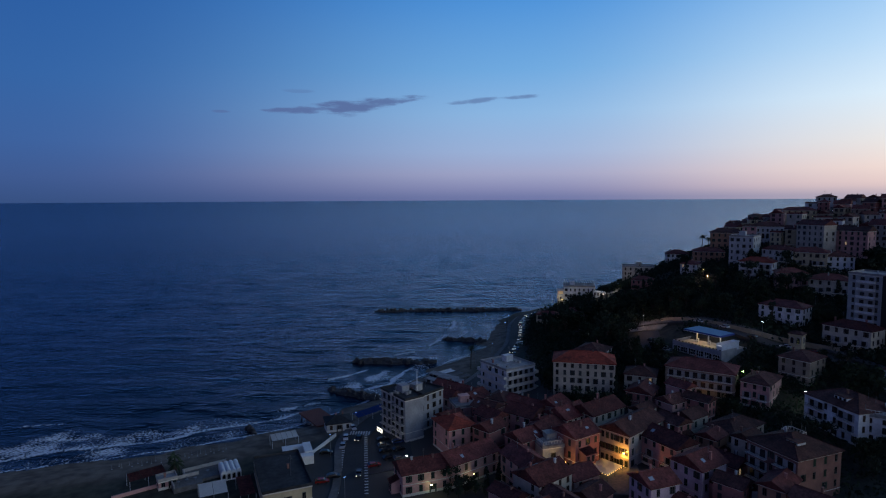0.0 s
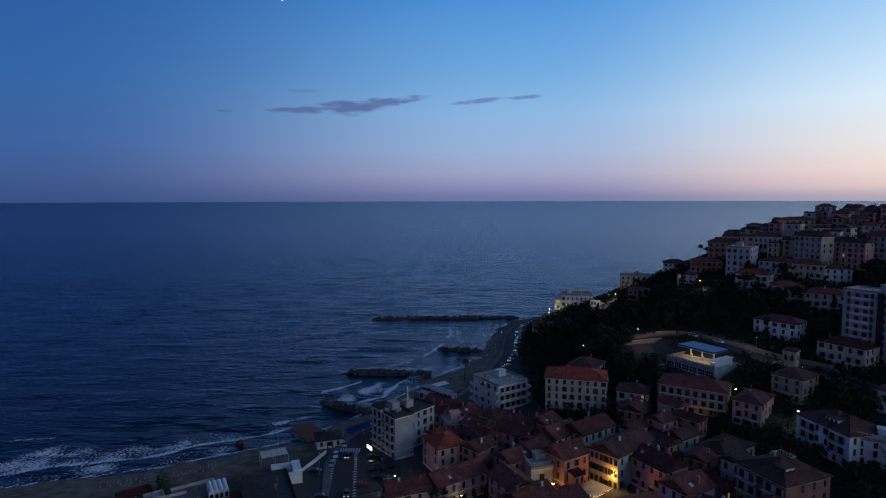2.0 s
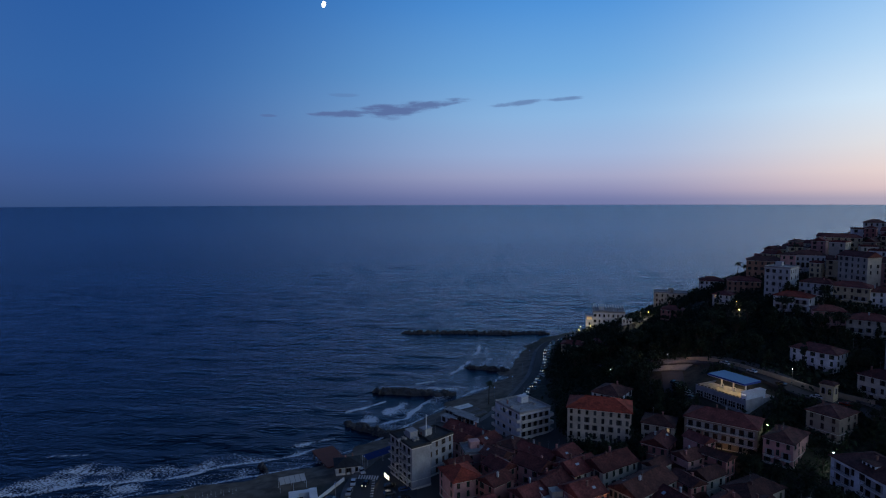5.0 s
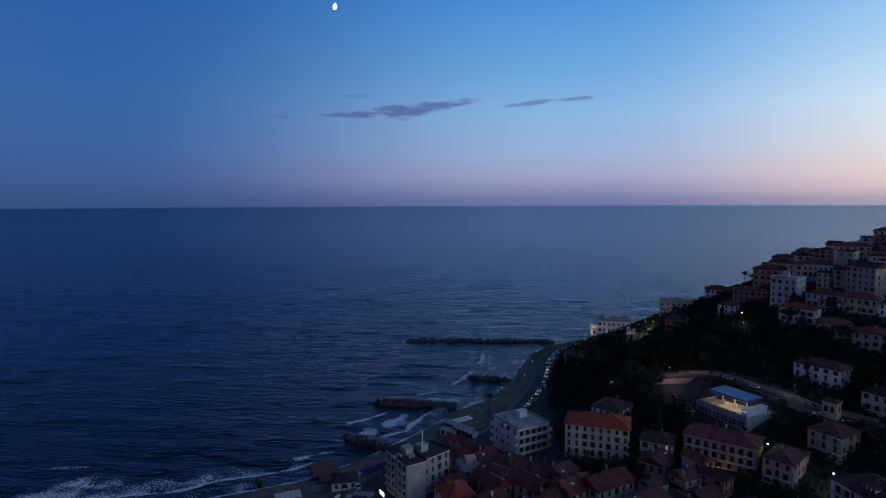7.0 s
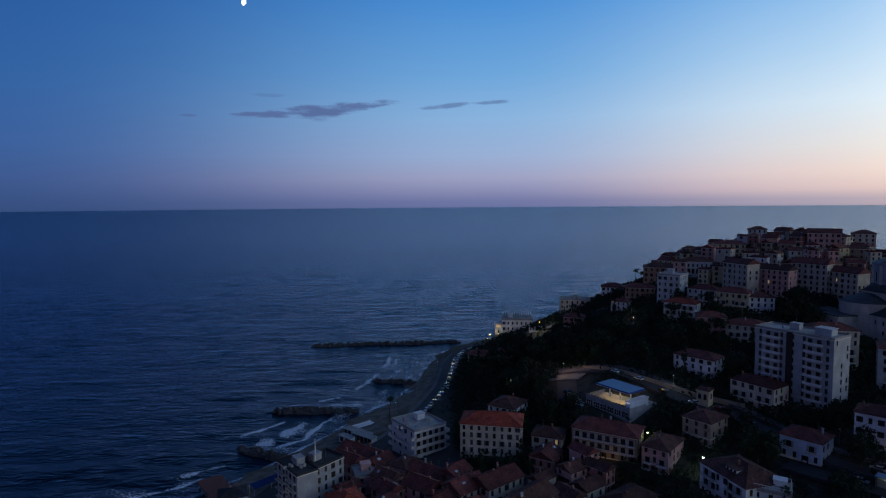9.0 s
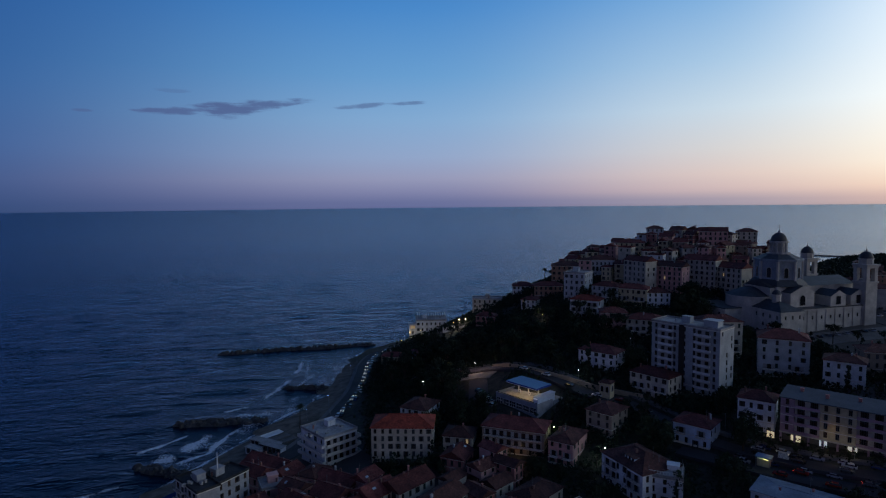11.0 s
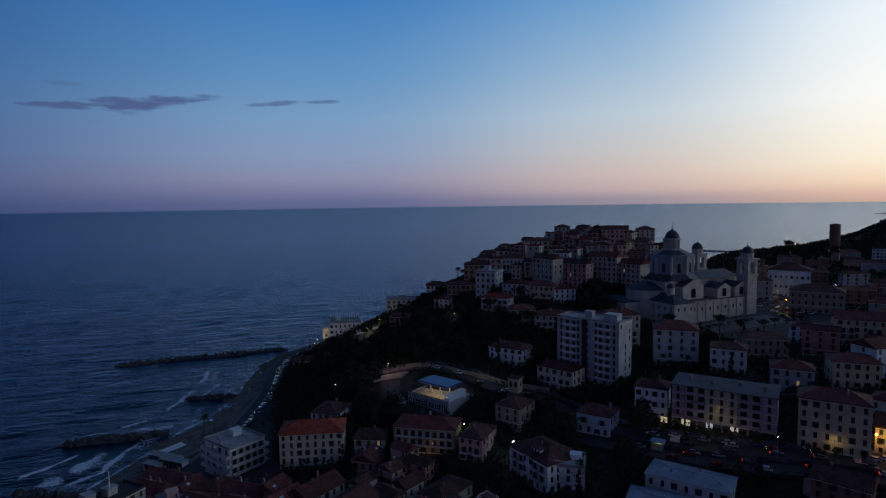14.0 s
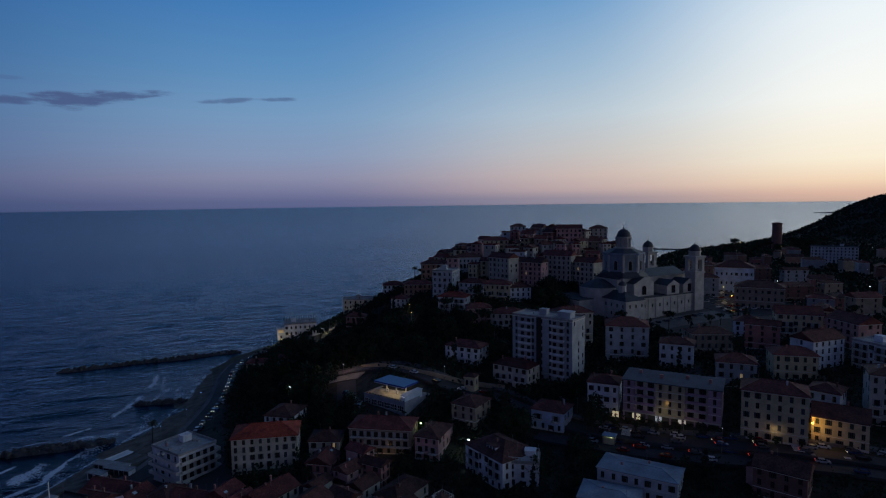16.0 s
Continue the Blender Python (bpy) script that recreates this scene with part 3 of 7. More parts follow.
def house(name, x, y, z, yaw, w, d, h, roof, wall, tile, cols=None, floors=None, balcony=0, shutter=None, detail=2, blank=False):
    rnd = random.Random(int(x * 13 + y * 7))
    floors = floors or max(1, round(h / 3.3))
    cols = cols or max(2, round(w / (3.4 if detail > 1 else 4.4 if detail else 6.5)))
    shutter = shutter or rnd.choice(("green", "green", "grey", "brown"))
    label = "%s %s-storey %s, %s" % (wall, COUNT.get(floors, "tall"), name.replace("_", " "), ROOFWORD[roof] % TILEWORD[tile])
    if balcony:
        label += ", balconies"
    ob = thing(name, pose(x, y, z, 0, 0, yaw), label, "building" if "apartment" in name or "block" in name else "house", "houses of the town")
    PLACES.append((x, y, math.hypot(w, d) / 2))
    deep = -3.0
    X, Y = w / 2, d / 2
    bm = bmesh.new()
    steps = [(0.08, deep), (0.08, 0.8), (0, 0.8)]
    if floors > 1:
        f1 = h / floors
        steps += [(0, f1 + 0.1), (0.06, f1 + 0.1), (0.06, f1 + 0.3), (0, f1 + 0.3)]
    steps += [(0, h - 0.35), (0.15, h - 0.35), (0.15, h - 0.02), (0, h - 0.02), (0, h)]
    prev = None
    for k, (o, zz) in enumerate(steps):
        cur = [bm.verts.new(c) for c in ((-X - o, -Y - o, zz), (X + o, -Y - o, zz), (X + o, Y + o, zz), (-X - o, Y + o, zz))]
        if prev:
            for i in range(4):
                bm.faces.new((prev[i], prev[(i + 1) % 4], cur[(i + 1) % 4], cur[i])).material_index = 1 if o > 0 and steps[k - 1][0] > 0 else 0
        prev = cur
    bm.faces.new(prev)
    rise = min(w, d) * (0.23 if roof == "hip" else 0.30)
    if roof == "gable" and detail > 1 and y < 245:
        SLOPES.append((x, y, z, yaw, w, d, h, rise))
    if roof == "gable":
        for s in (-1, 1):
            if w >= d:
                pts = ((s * X, -Y, h), (s * X, Y, h), (s * X, 0, h + rise))
                q = ((s * (X - 0.3), -Y, h), (s * (X - 0.3), Y, h), (s * (X - 0.3), 0, h + rise))
            else:
                pts = ((-X, s * Y, h), (X, s * Y, h), (0, s * Y, h + rise))
                q = ((-X, s * (Y - 0.3), h), (X, s * (Y - 0.3), h), (0, s * (Y - 0.3), h + rise))
            a, b = [bm.verts.new(c) for c in pts], [bm.verts.new(c) for c in q]
            bm.faces.new(a), bm.faces.new(b[::-1])
            for i in range(3):
                bm.faces.new((a[i], b[i], b[(i + 1) % 3], a[(i + 1) % 3]))
    bmesh.ops.recalc_face_normals(bm, faces=bm.faces)
    part("wall", bm, [WALL[wall], TRIM], ob)
    bm = bmesh.new()
    if roof in ("hip", "gable"):
        roof_hip(bm, w, d, h, 0.55, rise, roof == "gable")
    elif roof == "low":
        roof_hip(bm, w, d, h, 0.4, min(w, d) * 0.1, False)
    else:
        box(bm, -X - 0.2, -Y - 0.2, h, X + 0.2, Y + 0.2, h + 0.25)
        for x0, y0, x1, y1 in ((-X - 0.2, -Y - 0.2, X + 0.2, -Y), (-X - 0.2, Y, X + 0.2, Y + 0.2), (-X - 0.2, -Y, -X, Y), (X, -Y, X + 0.2, Y)):
            box(bm, x0, y0, h + 0.25, x1, y1, h + 0.85)
    bmesh.ops.recalc_face_normals(bm, faces=bm.faces)
    part("roof", bm, TILE[tile], ob)
    if roof == "flat" and detail > 1 and floors > 1:
        bm = bmesh.new()
        sx, sy = rnd.uniform(-0.25, 0.25) * w, rnd.uniform(0, 0.2) * d
        box(bm, sx - 1.8, sy - 1.5, h + 0.25, sx + 1.8, sy + 1.5, h + 2.7)
        box(bm, sx - 2.0, sy - 1.7, h + 2.7, sx + 2.0, sy + 1.7, h + 2.9)
        part("stair_head", bm, WALL[wall], ob)
    for k in range(rnd.choice((1, 1, 2)) if roof != "flat" else 1):
        bm = bmesh.new()
        cx, cy = rnd.uniform(-0.35, 0.35) * w, rnd.uniform(-0.2, 0.3) * d
        top = h + (rise if roof in ("hip", "gable") else 1.0) + 0.5
        box(bm, cx - 0.28, cy - 0.24, h, cx + 0.28, cy + 0.24, top)
        box(bm, cx - 0.36, cy - 0.32, top, cx + 0.36, cy + 0.32, top + 0.12)
        part("chimney", bm, WALL[rnd.choice(("brick", "rose", "grey"))], ob)
    if detail > 1 and rnd.random() < 0.7:
        bm = bmesh.new()
        ax, ay = rnd.uniform(-0.3, 0.3) * w, rnd.uniform(-0.2, 0.2) * d
        tube(bm, (ax, ay, h), (ax, ay, h + rise + 2.6), 0.035, 4)
        for k in range(4):
            tube(bm, (ax - 0.45, ay, h + rise + 1.6 + 0.28 * k), (ax + 0.45, ay, h + rise + 1.6 + 0.28 * k), 0.02, 3)
        part("aerial", bm, METAL, ob)
    if roof == "gable" and detail > 0 and y < 245 and rnd.random() < 0.65:
        # a lower lean-to against one of the walls, under its own tiles
        side, ww, dd = rnd.choice((0, 1, 2)), rnd.uniform(3.0, 5.0), rnd.uniform(2.0, 3.2)
        hh = h * rnd.uniform(0.45, 0.8)
        at = (pose(rnd.uniform(-0.2, 0.2) * w, -Y, 0), pose(X, 0, 0, 0, 0, 90), pose(-X, 0, 0, 0, 0, -90))[side]
        bm = bmesh.new()
        v = [bm.verts.new(c) for c in ((-ww / 2, -dd, deep), (ww / 2, -dd, deep), (ww / 2, 0, deep), (-ww / 2, 0, deep), (-ww / 2, -dd, hh), (ww / 2, -dd, hh), (ww / 2, 0, hh + 0.9), (-ww / 2, 0, hh + 0.9))]
        for f in ((3, 2, 1, 0), (4, 5, 6, 7), (0, 1, 5, 4), (1, 2, 6, 5), (2, 3, 7, 6), (3, 0, 4, 7)):
            bm.faces.new([v[q] for q in f])
        an = part("annex", bm, WALL[rnd.choice(("pink", "rose", "cream", "white"))], ob, at=at)
        bm = bmesh.new()
        v = [bm.verts.new(c) for c in ((-ww / 2 - 0.3, -dd - 0.4, hh - 0.06), (ww / 2 + 0.3, -dd - 0.4, hh - 0.06), (ww / 2 + 0.3, -0.02, hh + 0.96), (-ww / 2 - 0.3, -0.02, hh + 0.96))]
        bm.faces.new(v)
        bmesh.ops.solidify(bm, geom=bm.faces[:], thickness=-0.18)
        part("annex_roof", bm, TILE[tile if tile in ("red", "brown", "orange") else "red"], an)
        for q in (-0.25, 0.25):
            part("window", window_mesh("plain", shutter, False), None, an, at=pose(q * ww, -dd, max(0.6, hh - 2.5)))
    fh = h / floors
    sides = [(0, -Y, 0, w, cols), (X, 0, 90, d, max(1, round(d / 4.2))), (-X, 0, -90, d, max(1, round(d / 4.2)))]
    c, s = math.cos(radians(yaw)), math.sin(radians(yaw))
    if blank:
        sides = sides[:1]
    if detail == 0 and math.hypot(x, y) > 640:
        sides = []
    if detail < 2:
        # plain walls where a house turns its back to the bay
        sides = [q for q, (nx, ny) in zip(sides, ((s, -c), (c, s), (-c, -s))) if nx * (30 - x) + ny * -y > 0.25 * math.hypot(x - 30, y)]
    for si, (ox, oy, rot, width, n) in enumerate(sides):
        frame_at = pose(ox, oy, 0, 0, 0, rot)
        for f in range(floors):
            spots = []
            if si == 0 and balcony and 0 < f <= balcony + (0 if floors < 8 else 9):
                wide = name in ("hotel", "guest_house")
                bw = width * 0.94 if wide else min(width / n * max(1, round(n / 3)), 6.5)
                spots = [0] if wide or width < 9 else [-0.27, 0.27]
                for q in spots:
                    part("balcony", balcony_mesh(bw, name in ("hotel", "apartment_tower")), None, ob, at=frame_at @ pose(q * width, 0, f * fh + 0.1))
            for c in range(n):
                px = (c + 0.5) / n * width - width / 2
                if si and rnd.random() < 0.3:
                    continue
                if any(abs(px - q * width) < bw / 2 + 0.3 for q in spots):
                    continue
                lit = rnd.random() < 0.006
                style = rnd.choice(("shut", "plain", "plain", "closed", "closed")) if floors < 8 else "plain"
                if f == 0 and si == 0 and c == n // 2:
                    part("door", window_mesh("door", shutter, False), None, ob, at=frame_at @ pose(px, 0, 0.05))
                    continue
                part("window", window_mesh(style, shutter, lit), None, ob, at=frame_at @ pose(px, 0, f * fh + 0.95))
    if name == "apartment_tower":
        # proud box coloured near black in place of a deep, shaded recess
        bm = bmesh.new()
        box(bm, -0.04 * w - 1.2, -Y - 0.35, 0.3, -0.04 * w + 1.2, -Y, h + 0.3)
        part("stair_shaft", bm, material("recess_dark", (0.035, 0.03, 0.028), 0.8, grain=0.15), ob, "dark brown panel painting in the stair recess between two wings")
        for f in range(1, floors):
            for q in (-0.27, 0.27):
                bm = bmesh.new()
                box(bm, q * w - 3.4, -Y - 1.36, f * fh + 0.05, q * w + 3.4, -Y - 1.3, f * fh + 0.95)
                part("balcony_front", bm, WALL["white"], ob)
        bm = bmesh.new()
        box(bm, 0.2 * w, -2, h + 0.25, 0.2 * w + 6, 3, h + 2.8), box(bm, 0.2 * w - 0.3, -2.3, h + 2.8, 0.2 * w + 6.3, 3.3, h + 3.05)
        part("lift_house", bm, WALL["grey"], ob)
    if name == "hotel":
        # the seaward side carries long balconies too
        for f in range(1, floors):
            for rot, ox, run in ((-90, -X, d), (90, X, d * 0.6)):
                bm = bmesh.new()
                box(bm, -run / 2 - 0.7, -1.5, -0.2, run / 2 + 0.2, 0, 0)
                box(bm, -run / 2 - 0.7, -1.5, 0, run / 2 + 0.2, -1.35, 1.0)
                for e0 in (-run / 2 - 0.7, run / 2 + 0.05):
                    box(bm, e0, -1.35, 0, e0 + 0.15, 0, 1.0)
                part("balcony", bm, TRIM, ob, at=pose(ox, 0 if rot < 0 else -d * 0.2, f * fh + 0.1, 0, 0, rot))
    return ob


house('palazzo', 48.4, 234.4, 8.6, -11, 23.6, 14.0, 14.9, 'hip', 'cream', 'orange', cols=8, floors=5, shutter='grey')
house('house', 58.3, 263.7, 10.6, -33.2, 12.4, 14.5, 9.3, 'hip', 'white', 'brown')
house('hotel', 18.7, 248.6, 4.0, 35.5, 15.6, 17.4, 13.4, 'flat', 'white', 'concrete', balcony=3, floors=4)
house('apartment_block', -22.4, 206.4, 3.3, -51.3, 16.0, 7.6, 15.0, 'flat', 'ash', 'tar', floors=5, balcony=4, blank=True)
house('apartment_block', -16.1, 215.3, 3.3, 50.4, 13.5, 10.0, 13.0, 'flat', 'ash', 'tar', floors=4)
house('house', -3.3, 193.5, 3.3, 29.2, 10.2, 11.8, 9.4, 'hip', 'pink', 'orange', floors=3)
house('terraced_house', -12.5, 167.2, 3.3, 22.7, 14.5, 9.0, 6.4, 'gable', 'pink', 'red', floors=2)
house('terraced_house', 0.7, 174.6, 3.3, 37.9, 18.1, 9.0, 6.8, 'gable', 'pink', 'red')
house('terraced_house', 21.3, 201.6, 4.0, -38.3, 10.9, 9.0, 9.4, 'gable', 'pink', 'red')
house('terraced_house', 28.7, 194.0, 4.1, -53.5, 7.3, 9.0, 8.9, 'gable', 'rose', 'red')
house('house', 14.3, 220.9, 4.2, -32.8, 7.8, 10.0, 8.1, 'hip', 'pink', 'brown')
house('terraced_house', -3.5, 237.5, 3.4, -38, 19.0, 8.5, 6.4, 'gable', 'rose', 'red', floors=2)
house('terraced_house', -8.0, 228.5, 3.4, -38, 12.0, 8.0, 7.4, 'gable', 'pink', 'red', floors=2)
house('house', 4.2, 226.5, 3.5, 52, 9.5, 8.5, 7.0, 'gable', 'rose', 'red')
house('terraced_house', 23.5, 214.5, 4.3, -38, 15.0, 8.5, 7.4, 'gable', 'rose', 'red')
house('house', 33.0, 212.0, 4.8, 50, 9.0, 8.0, 8.4, 'gable', 'pink', 'red')
house('house', 8.5, 211.5, 3.7, -40, 9.0, 7.5, 8.2, 'gable', 'rose', 'brown')
house('house', -0.3, 218.1, 3.5, 18.1, 8.2, 9.0, 7.1, 'flat', 'pink', 'concrete')
house('house', 9.6, 200.9, 3.6, 42.9, 7.9, 9.0, 9.0, 'gable', 'rose', 'red')
house('house', 19.4, 183.0, 3.6, -51.5, 8.2, 10.0, 9.0, 'gable', 'rose', 'red')
house('house', 17.6, 167.1, 3.5, -61.5, 11.6, 9.0, 8.9, 'gable', 'pink', 'red')
house('house', 21.6, 157.4, 3.5, 38.7, 12.6, 10.0, 8.9, 'gable', 'cream', 'red')
house('house', 26.5, 189.6, 3.8, 50.1, 11.2, 9.0, 9.1, 'gable', 'rose', 'red')
house('house', 26.2, 179.8, 3.7, 18.2, 7.1, 8.0, 7.9, 'flat', 'cream', 'concrete', balcony=1)
house('house', 35.2, 181.0, 3.9, 34.5, 10.3, 10.0, 11.2, 'gable', 'rose', 'red', floors=3)
house('terraced_house', 54.5, 186.7, 4.5, -46.7, 10.2, 20.8, 10.8, 'gable', 'cream', 'brown', floors=3, cols=6)
house('house', 63.4, 177.9, 5.0, -58.8, 13.0, 10.0, 8.8, 'gable', 'pink', 'red', balcony=1)
house('house', 50.2, 151.6, 4.0, -68.0, 8.6, 9.0, 9.9, 'gable', 'lilac', 'red')
house('house', 65.6, 161.4, 4.6, -55.6, 9.8, 11.0, 10.0, 'gable', 'lilac', 'red')
house('house', 46.7, 201.9, 5.2, 37.4, 16.3, 10.0, 9.8, 'gable', 'cream', 'red')
house('house', 35.7, 199.2, 4.6, 40.0, 12.4, 10.0, 9.6, 'gable', 'cream', 'red')
house('house', 66.8, 217.6, 9.3, -32.8, 9.1, 10.0, 7.1, 'gable', 'rose', 'red')
house('house', 70.5, 231.7, 12.2, -21.5, 11.5, 11.0, 6.7, 'hip', 'cream', 'brown')
house('apartment_block', 90.8, 160.4, 6.1, -66.5, 15.6, 16.5, 13.8, 'hip', 'brick', 'brown', floors=4, balcony=3)
house('house', 87.6, 187.9, 7.1, -54.1, 10.0, 16.5, 7.8, 'hip', 'cream', 'brown')
house('villa', 124.5, 189.1, 12.0, -74.8, 19.9, 15.6, 10.3, 'hip', 'white', 'brown', balcony=2)
house('house', 129.1, 180.4, 12.7, -32.4, 10.7, 9.0, 8.5, 'flat', 'white', 'concrete')
house('guest_house', 91.9, 225.8, 13.0, -29.8, 24.3, 13.0, 10.0, 'hip', 'ochre', 'red', floors=3, balcony=2)
house('villa', 108.4, 213.5, 13.2, -41.9, 9.4, 15.4, 8.8, 'hip', 'pink', 'brown', balcony=1)
house('villa', 128.2, 223.3, 18.6, -52.9, 11.0, 12.9, 9.1, 'hip', 'ochre', 'brown')
house('villa', 158.1, 240.8, 25.7, -58.2, 17.9, 11.0, 9.7, 'hip', 'cream', 'red', balcony=1)
house('apartment_tower', 175.0, 241.3, 27.3, -58.2, 30.3, 13.0, 28.6, 'flat', 'grey', 'concrete', floors=9, cols=7, balcony=6)
house('apartment_block', 205.2, 269.2, 33.0, -11.4, 19.9, 12.0, 18.0, 'hip', 'cream', 'red', floors=5, balcony=2)
house('palazzo', 219.1, 241.4, 31.3, -35.3, 19.8, 15.0, 17.2, 'hip', 'grey', 'red', floors=5, cols=4, balcony=1)
house('house', 230.0, 219.1, 31.9, -45.1, 14.5, 11.0, 11.4, 'hip', 'white', 'brown')
house('villa', 154.7, 204.1, 20.2, -50.9, 13.0, 11.7, 7.8, 'hip', 'blue', 'red', balcony=1)
house('house', 178.5, 202.8, 24.2, -44.4, 12.0, 11.0, 12.1, 'hip', 'white', 'red', floors=3)
ARCADE_AT = (193.3, 180.9, 24.8, -49.2)
PLACES.extend(((187, 190, 9), (193, 181, 9), (200, 172, 9)))
house('apartment_house', 213.0, 153.8, 25.9, -49.1, 20.0, 13.0, 17.1, 'hip', 'yellow', 'red', floors=5, cols=6)
house('terraced_house', 228.5, 141.1, 26.2, -55.1, 15.9, 12.0, 9.2, 'gable', 'yellow', 'brown')
house('house', 236.6, 152.0, 29.2, -65.2, 10.1, 11.0, 11.2, 'hip', 'white', 'red')
house('apartment_block', 251.9, 142.9, 29.3, -48.2, 9.2, 14.0, 18.1, 'hip', 'cream', 'brown', balcony=2)
house('house', 255.8, 181.4, 34.4, -36.0, 16.4, 12.0, 10.3, 'hip', 'yellow', 'red')
house('house', 273.2, 183.5, 36.1, -1.0, 18.2, 11.0, 12.7, 'gable', 'white', 'red')
house('house', 232.8, 188.7, 31.8, -43.3, 14.8, 12.0, 10.5, 'hip', 'ash', 'red')
house('house', 252.6, 223.1, 34.1, -24.1, 18.7, 11.0, 11.0, 'hip', 'ochre', 'brown')
house('house', 290.0, 234.2, 37.2, -43.7, 12.9, 10.0, 8.5, 'hip', 'blue', 'brown')
house('apartment_block', 289.3, 167.2, 35.5, -91.8, 16.5, 12.0, 12.9, 'flat', 'white', 'concrete', balcony=3)
house('house', 158.1, 156.0, 15.5, -51.0, 24.5, 12.0, 7.6, 'low', 'grey', 'sheet')
house('house', 143.1, 151.4, 12.4, -44.1, 17.5, 12.0, 7.4, 'low', 'grey', 'sheet')
house('house', 190.5, 131.5, 19.1, -59.9, 14.2, 10.0, 9.2, 'gable', 'brick', 'brown')
house('beach_hotel', 87.5, 447.1, 4.9, -6.8, 22.7, 16.0, 16.9, 'flat', 'white', 'concrete', floors=4)
house('villa', 129.2, 438.1, 23.8, -12.3, 21.9, 12.0, 13.7, 'flat', 'cream', 'concrete')
house('villa', 155.2, 431.7, 38.2, -15.8, 15.5, 12.0, 9.3, 'hip', 'white', 'red')
house('house', 145.0, 378.5, 37.5, -38.3, 9.9, 10.0, 8.4, 'hip', 'white', 'red')
house('house', 161.6, 392.6, 42.7, -18.2, 18.9, 11.0, 10.0, 'hip', 'orange', 'red')
house('apartment_block', 173.3, 367.7, 45.4, -40.2, 13.6, 16.0, 18.7, 'flat', 'grey', 'concrete', floors=5, cols=4)
house('house', 166.7, 337.4, 41.2, -39.5, 17.1, 11.0, 10.6, 'hip', 'white', 'orange', balcony=2)
house('house', 186.7, 352.8, 47.0, -44.5, 16.6, 11.0, 10.2, 'hip', 'grey', 'red', balcony=1)
house('house', 198.7, 343.3, 45.8, -41.3, 19.1, 11.0, 10.8, 'hip', 'yellow', 'red', cols=6, balcony=1)
house('house', 211.0, 337.5, 45.4, -15.5, 13.3, 11.0, 9.3, 'hip', 'white', 'red')
house('villa', 172.3, 314.1, 39.0, -17.6, 13.9, 11.0, 9.4, 'hip', 'pink', 'red')
house('villa', 184.7, 300.9, 37.0, -35.2, 17.9, 12.0, 9.6, 'hip', 'cream', 'red', balcony=1)
house('house', 182.4, 412.4, 49.6, -20.0, 21.7, 12.0, 14.2, 'hip', 'orange', 'brown')
house('villa', 146.2, 269.8, 30.1, -48.8, 18.3, 11.0, 8.8, 'hip', 'white', 'red')
house('villa', 116.9, 385.8, 25.3, -24.6, 12.7, 10.0, 9.5, 'hip', 'rose', 'red')
house('tall_house', 213.0, 362.7, 50.6, -69.3, 18.1, 10.0, 20.5, 'gable', 'cream', 'red', floors=6)
house('tall_house', 229.8, 357.1, 49.5, -57.0, 22.6, 10.0, 18.4, 'gable', 'pink', 'brown')
house('tall_house', 254.7, 358.9, 51.3, -53.9, 19.7, 11.0, 19.7, 'gable', 'cream', 'red')
house('tall_house', 268.1, 346.2, 47.4, -68.2, 17.1, 11.0, 19.5, 'gable', 'cream', 'red')
house('house', 234.6, 421.8, 65.5, -25.7, 21.8, 10.0, 13.1, 'hip', 'yellow', 'red')
house('house', 267.4, 444.6, 75.1, -28.0, 12.5, 10.0, 12.5, 'hip', 'grey', 'brown')
house('house', 287.4, 444.3, 77.9, -30.0, 10.3, 9.0, 9.4, 'hip', 'white', 'brown')
house('house', 292.7, 406.5, 72.7, -32.8, 19.4, 10.0, 14.0, 'gable', 'pink', 'red')
house('house', 329.2, 419.2, 66.8, -35.5, 14.4, 12.0, 18.4, 'hip', 'cream', 'brown')
house('town_hall', 387.1, 333.7, 39.4, -47.2, 25.6, 20.0, 19.5, 'hip', 'blue', 'red', floors=3)
house('palazzo', 358.9, 287.2, 38.5, -49.2, 28.5, 16.0, 13.5, 'hip', 'ochre', 'brown', floors=3)
house('long_building', 658.1, 452.8, 34.6, -54.4, 43.2, 12.0, 20.0, 'flat', 'grey', 'slate')
house('house', 310.9, 194.0, 38.5, -101.9, 18.6, 12.0, 12.5, 'gable', 'pink', 'red')
house('house', 304.6, 217.6, 38.6, -41.3, 20.1, 12.0, 12.5, 'gable', 'yellow', 'red', balcony=2)
house('beach_restaurant', -54.2, 166.4, 3.2, 25.3, 13.4, 24.0, 4.4, 'flat', 'yellow', 'tar', floors=1, cols=3)
house('house', 54.1, 373.6, 7.0, -13.5, 14.3, 9.0, 7.2, 'hip', 'yellow', 'red')
house('house', 69.3, 359.0, 11.2, 12.6, 10.4, 9.0, 8.4, 'hip', 'blue', 'red')

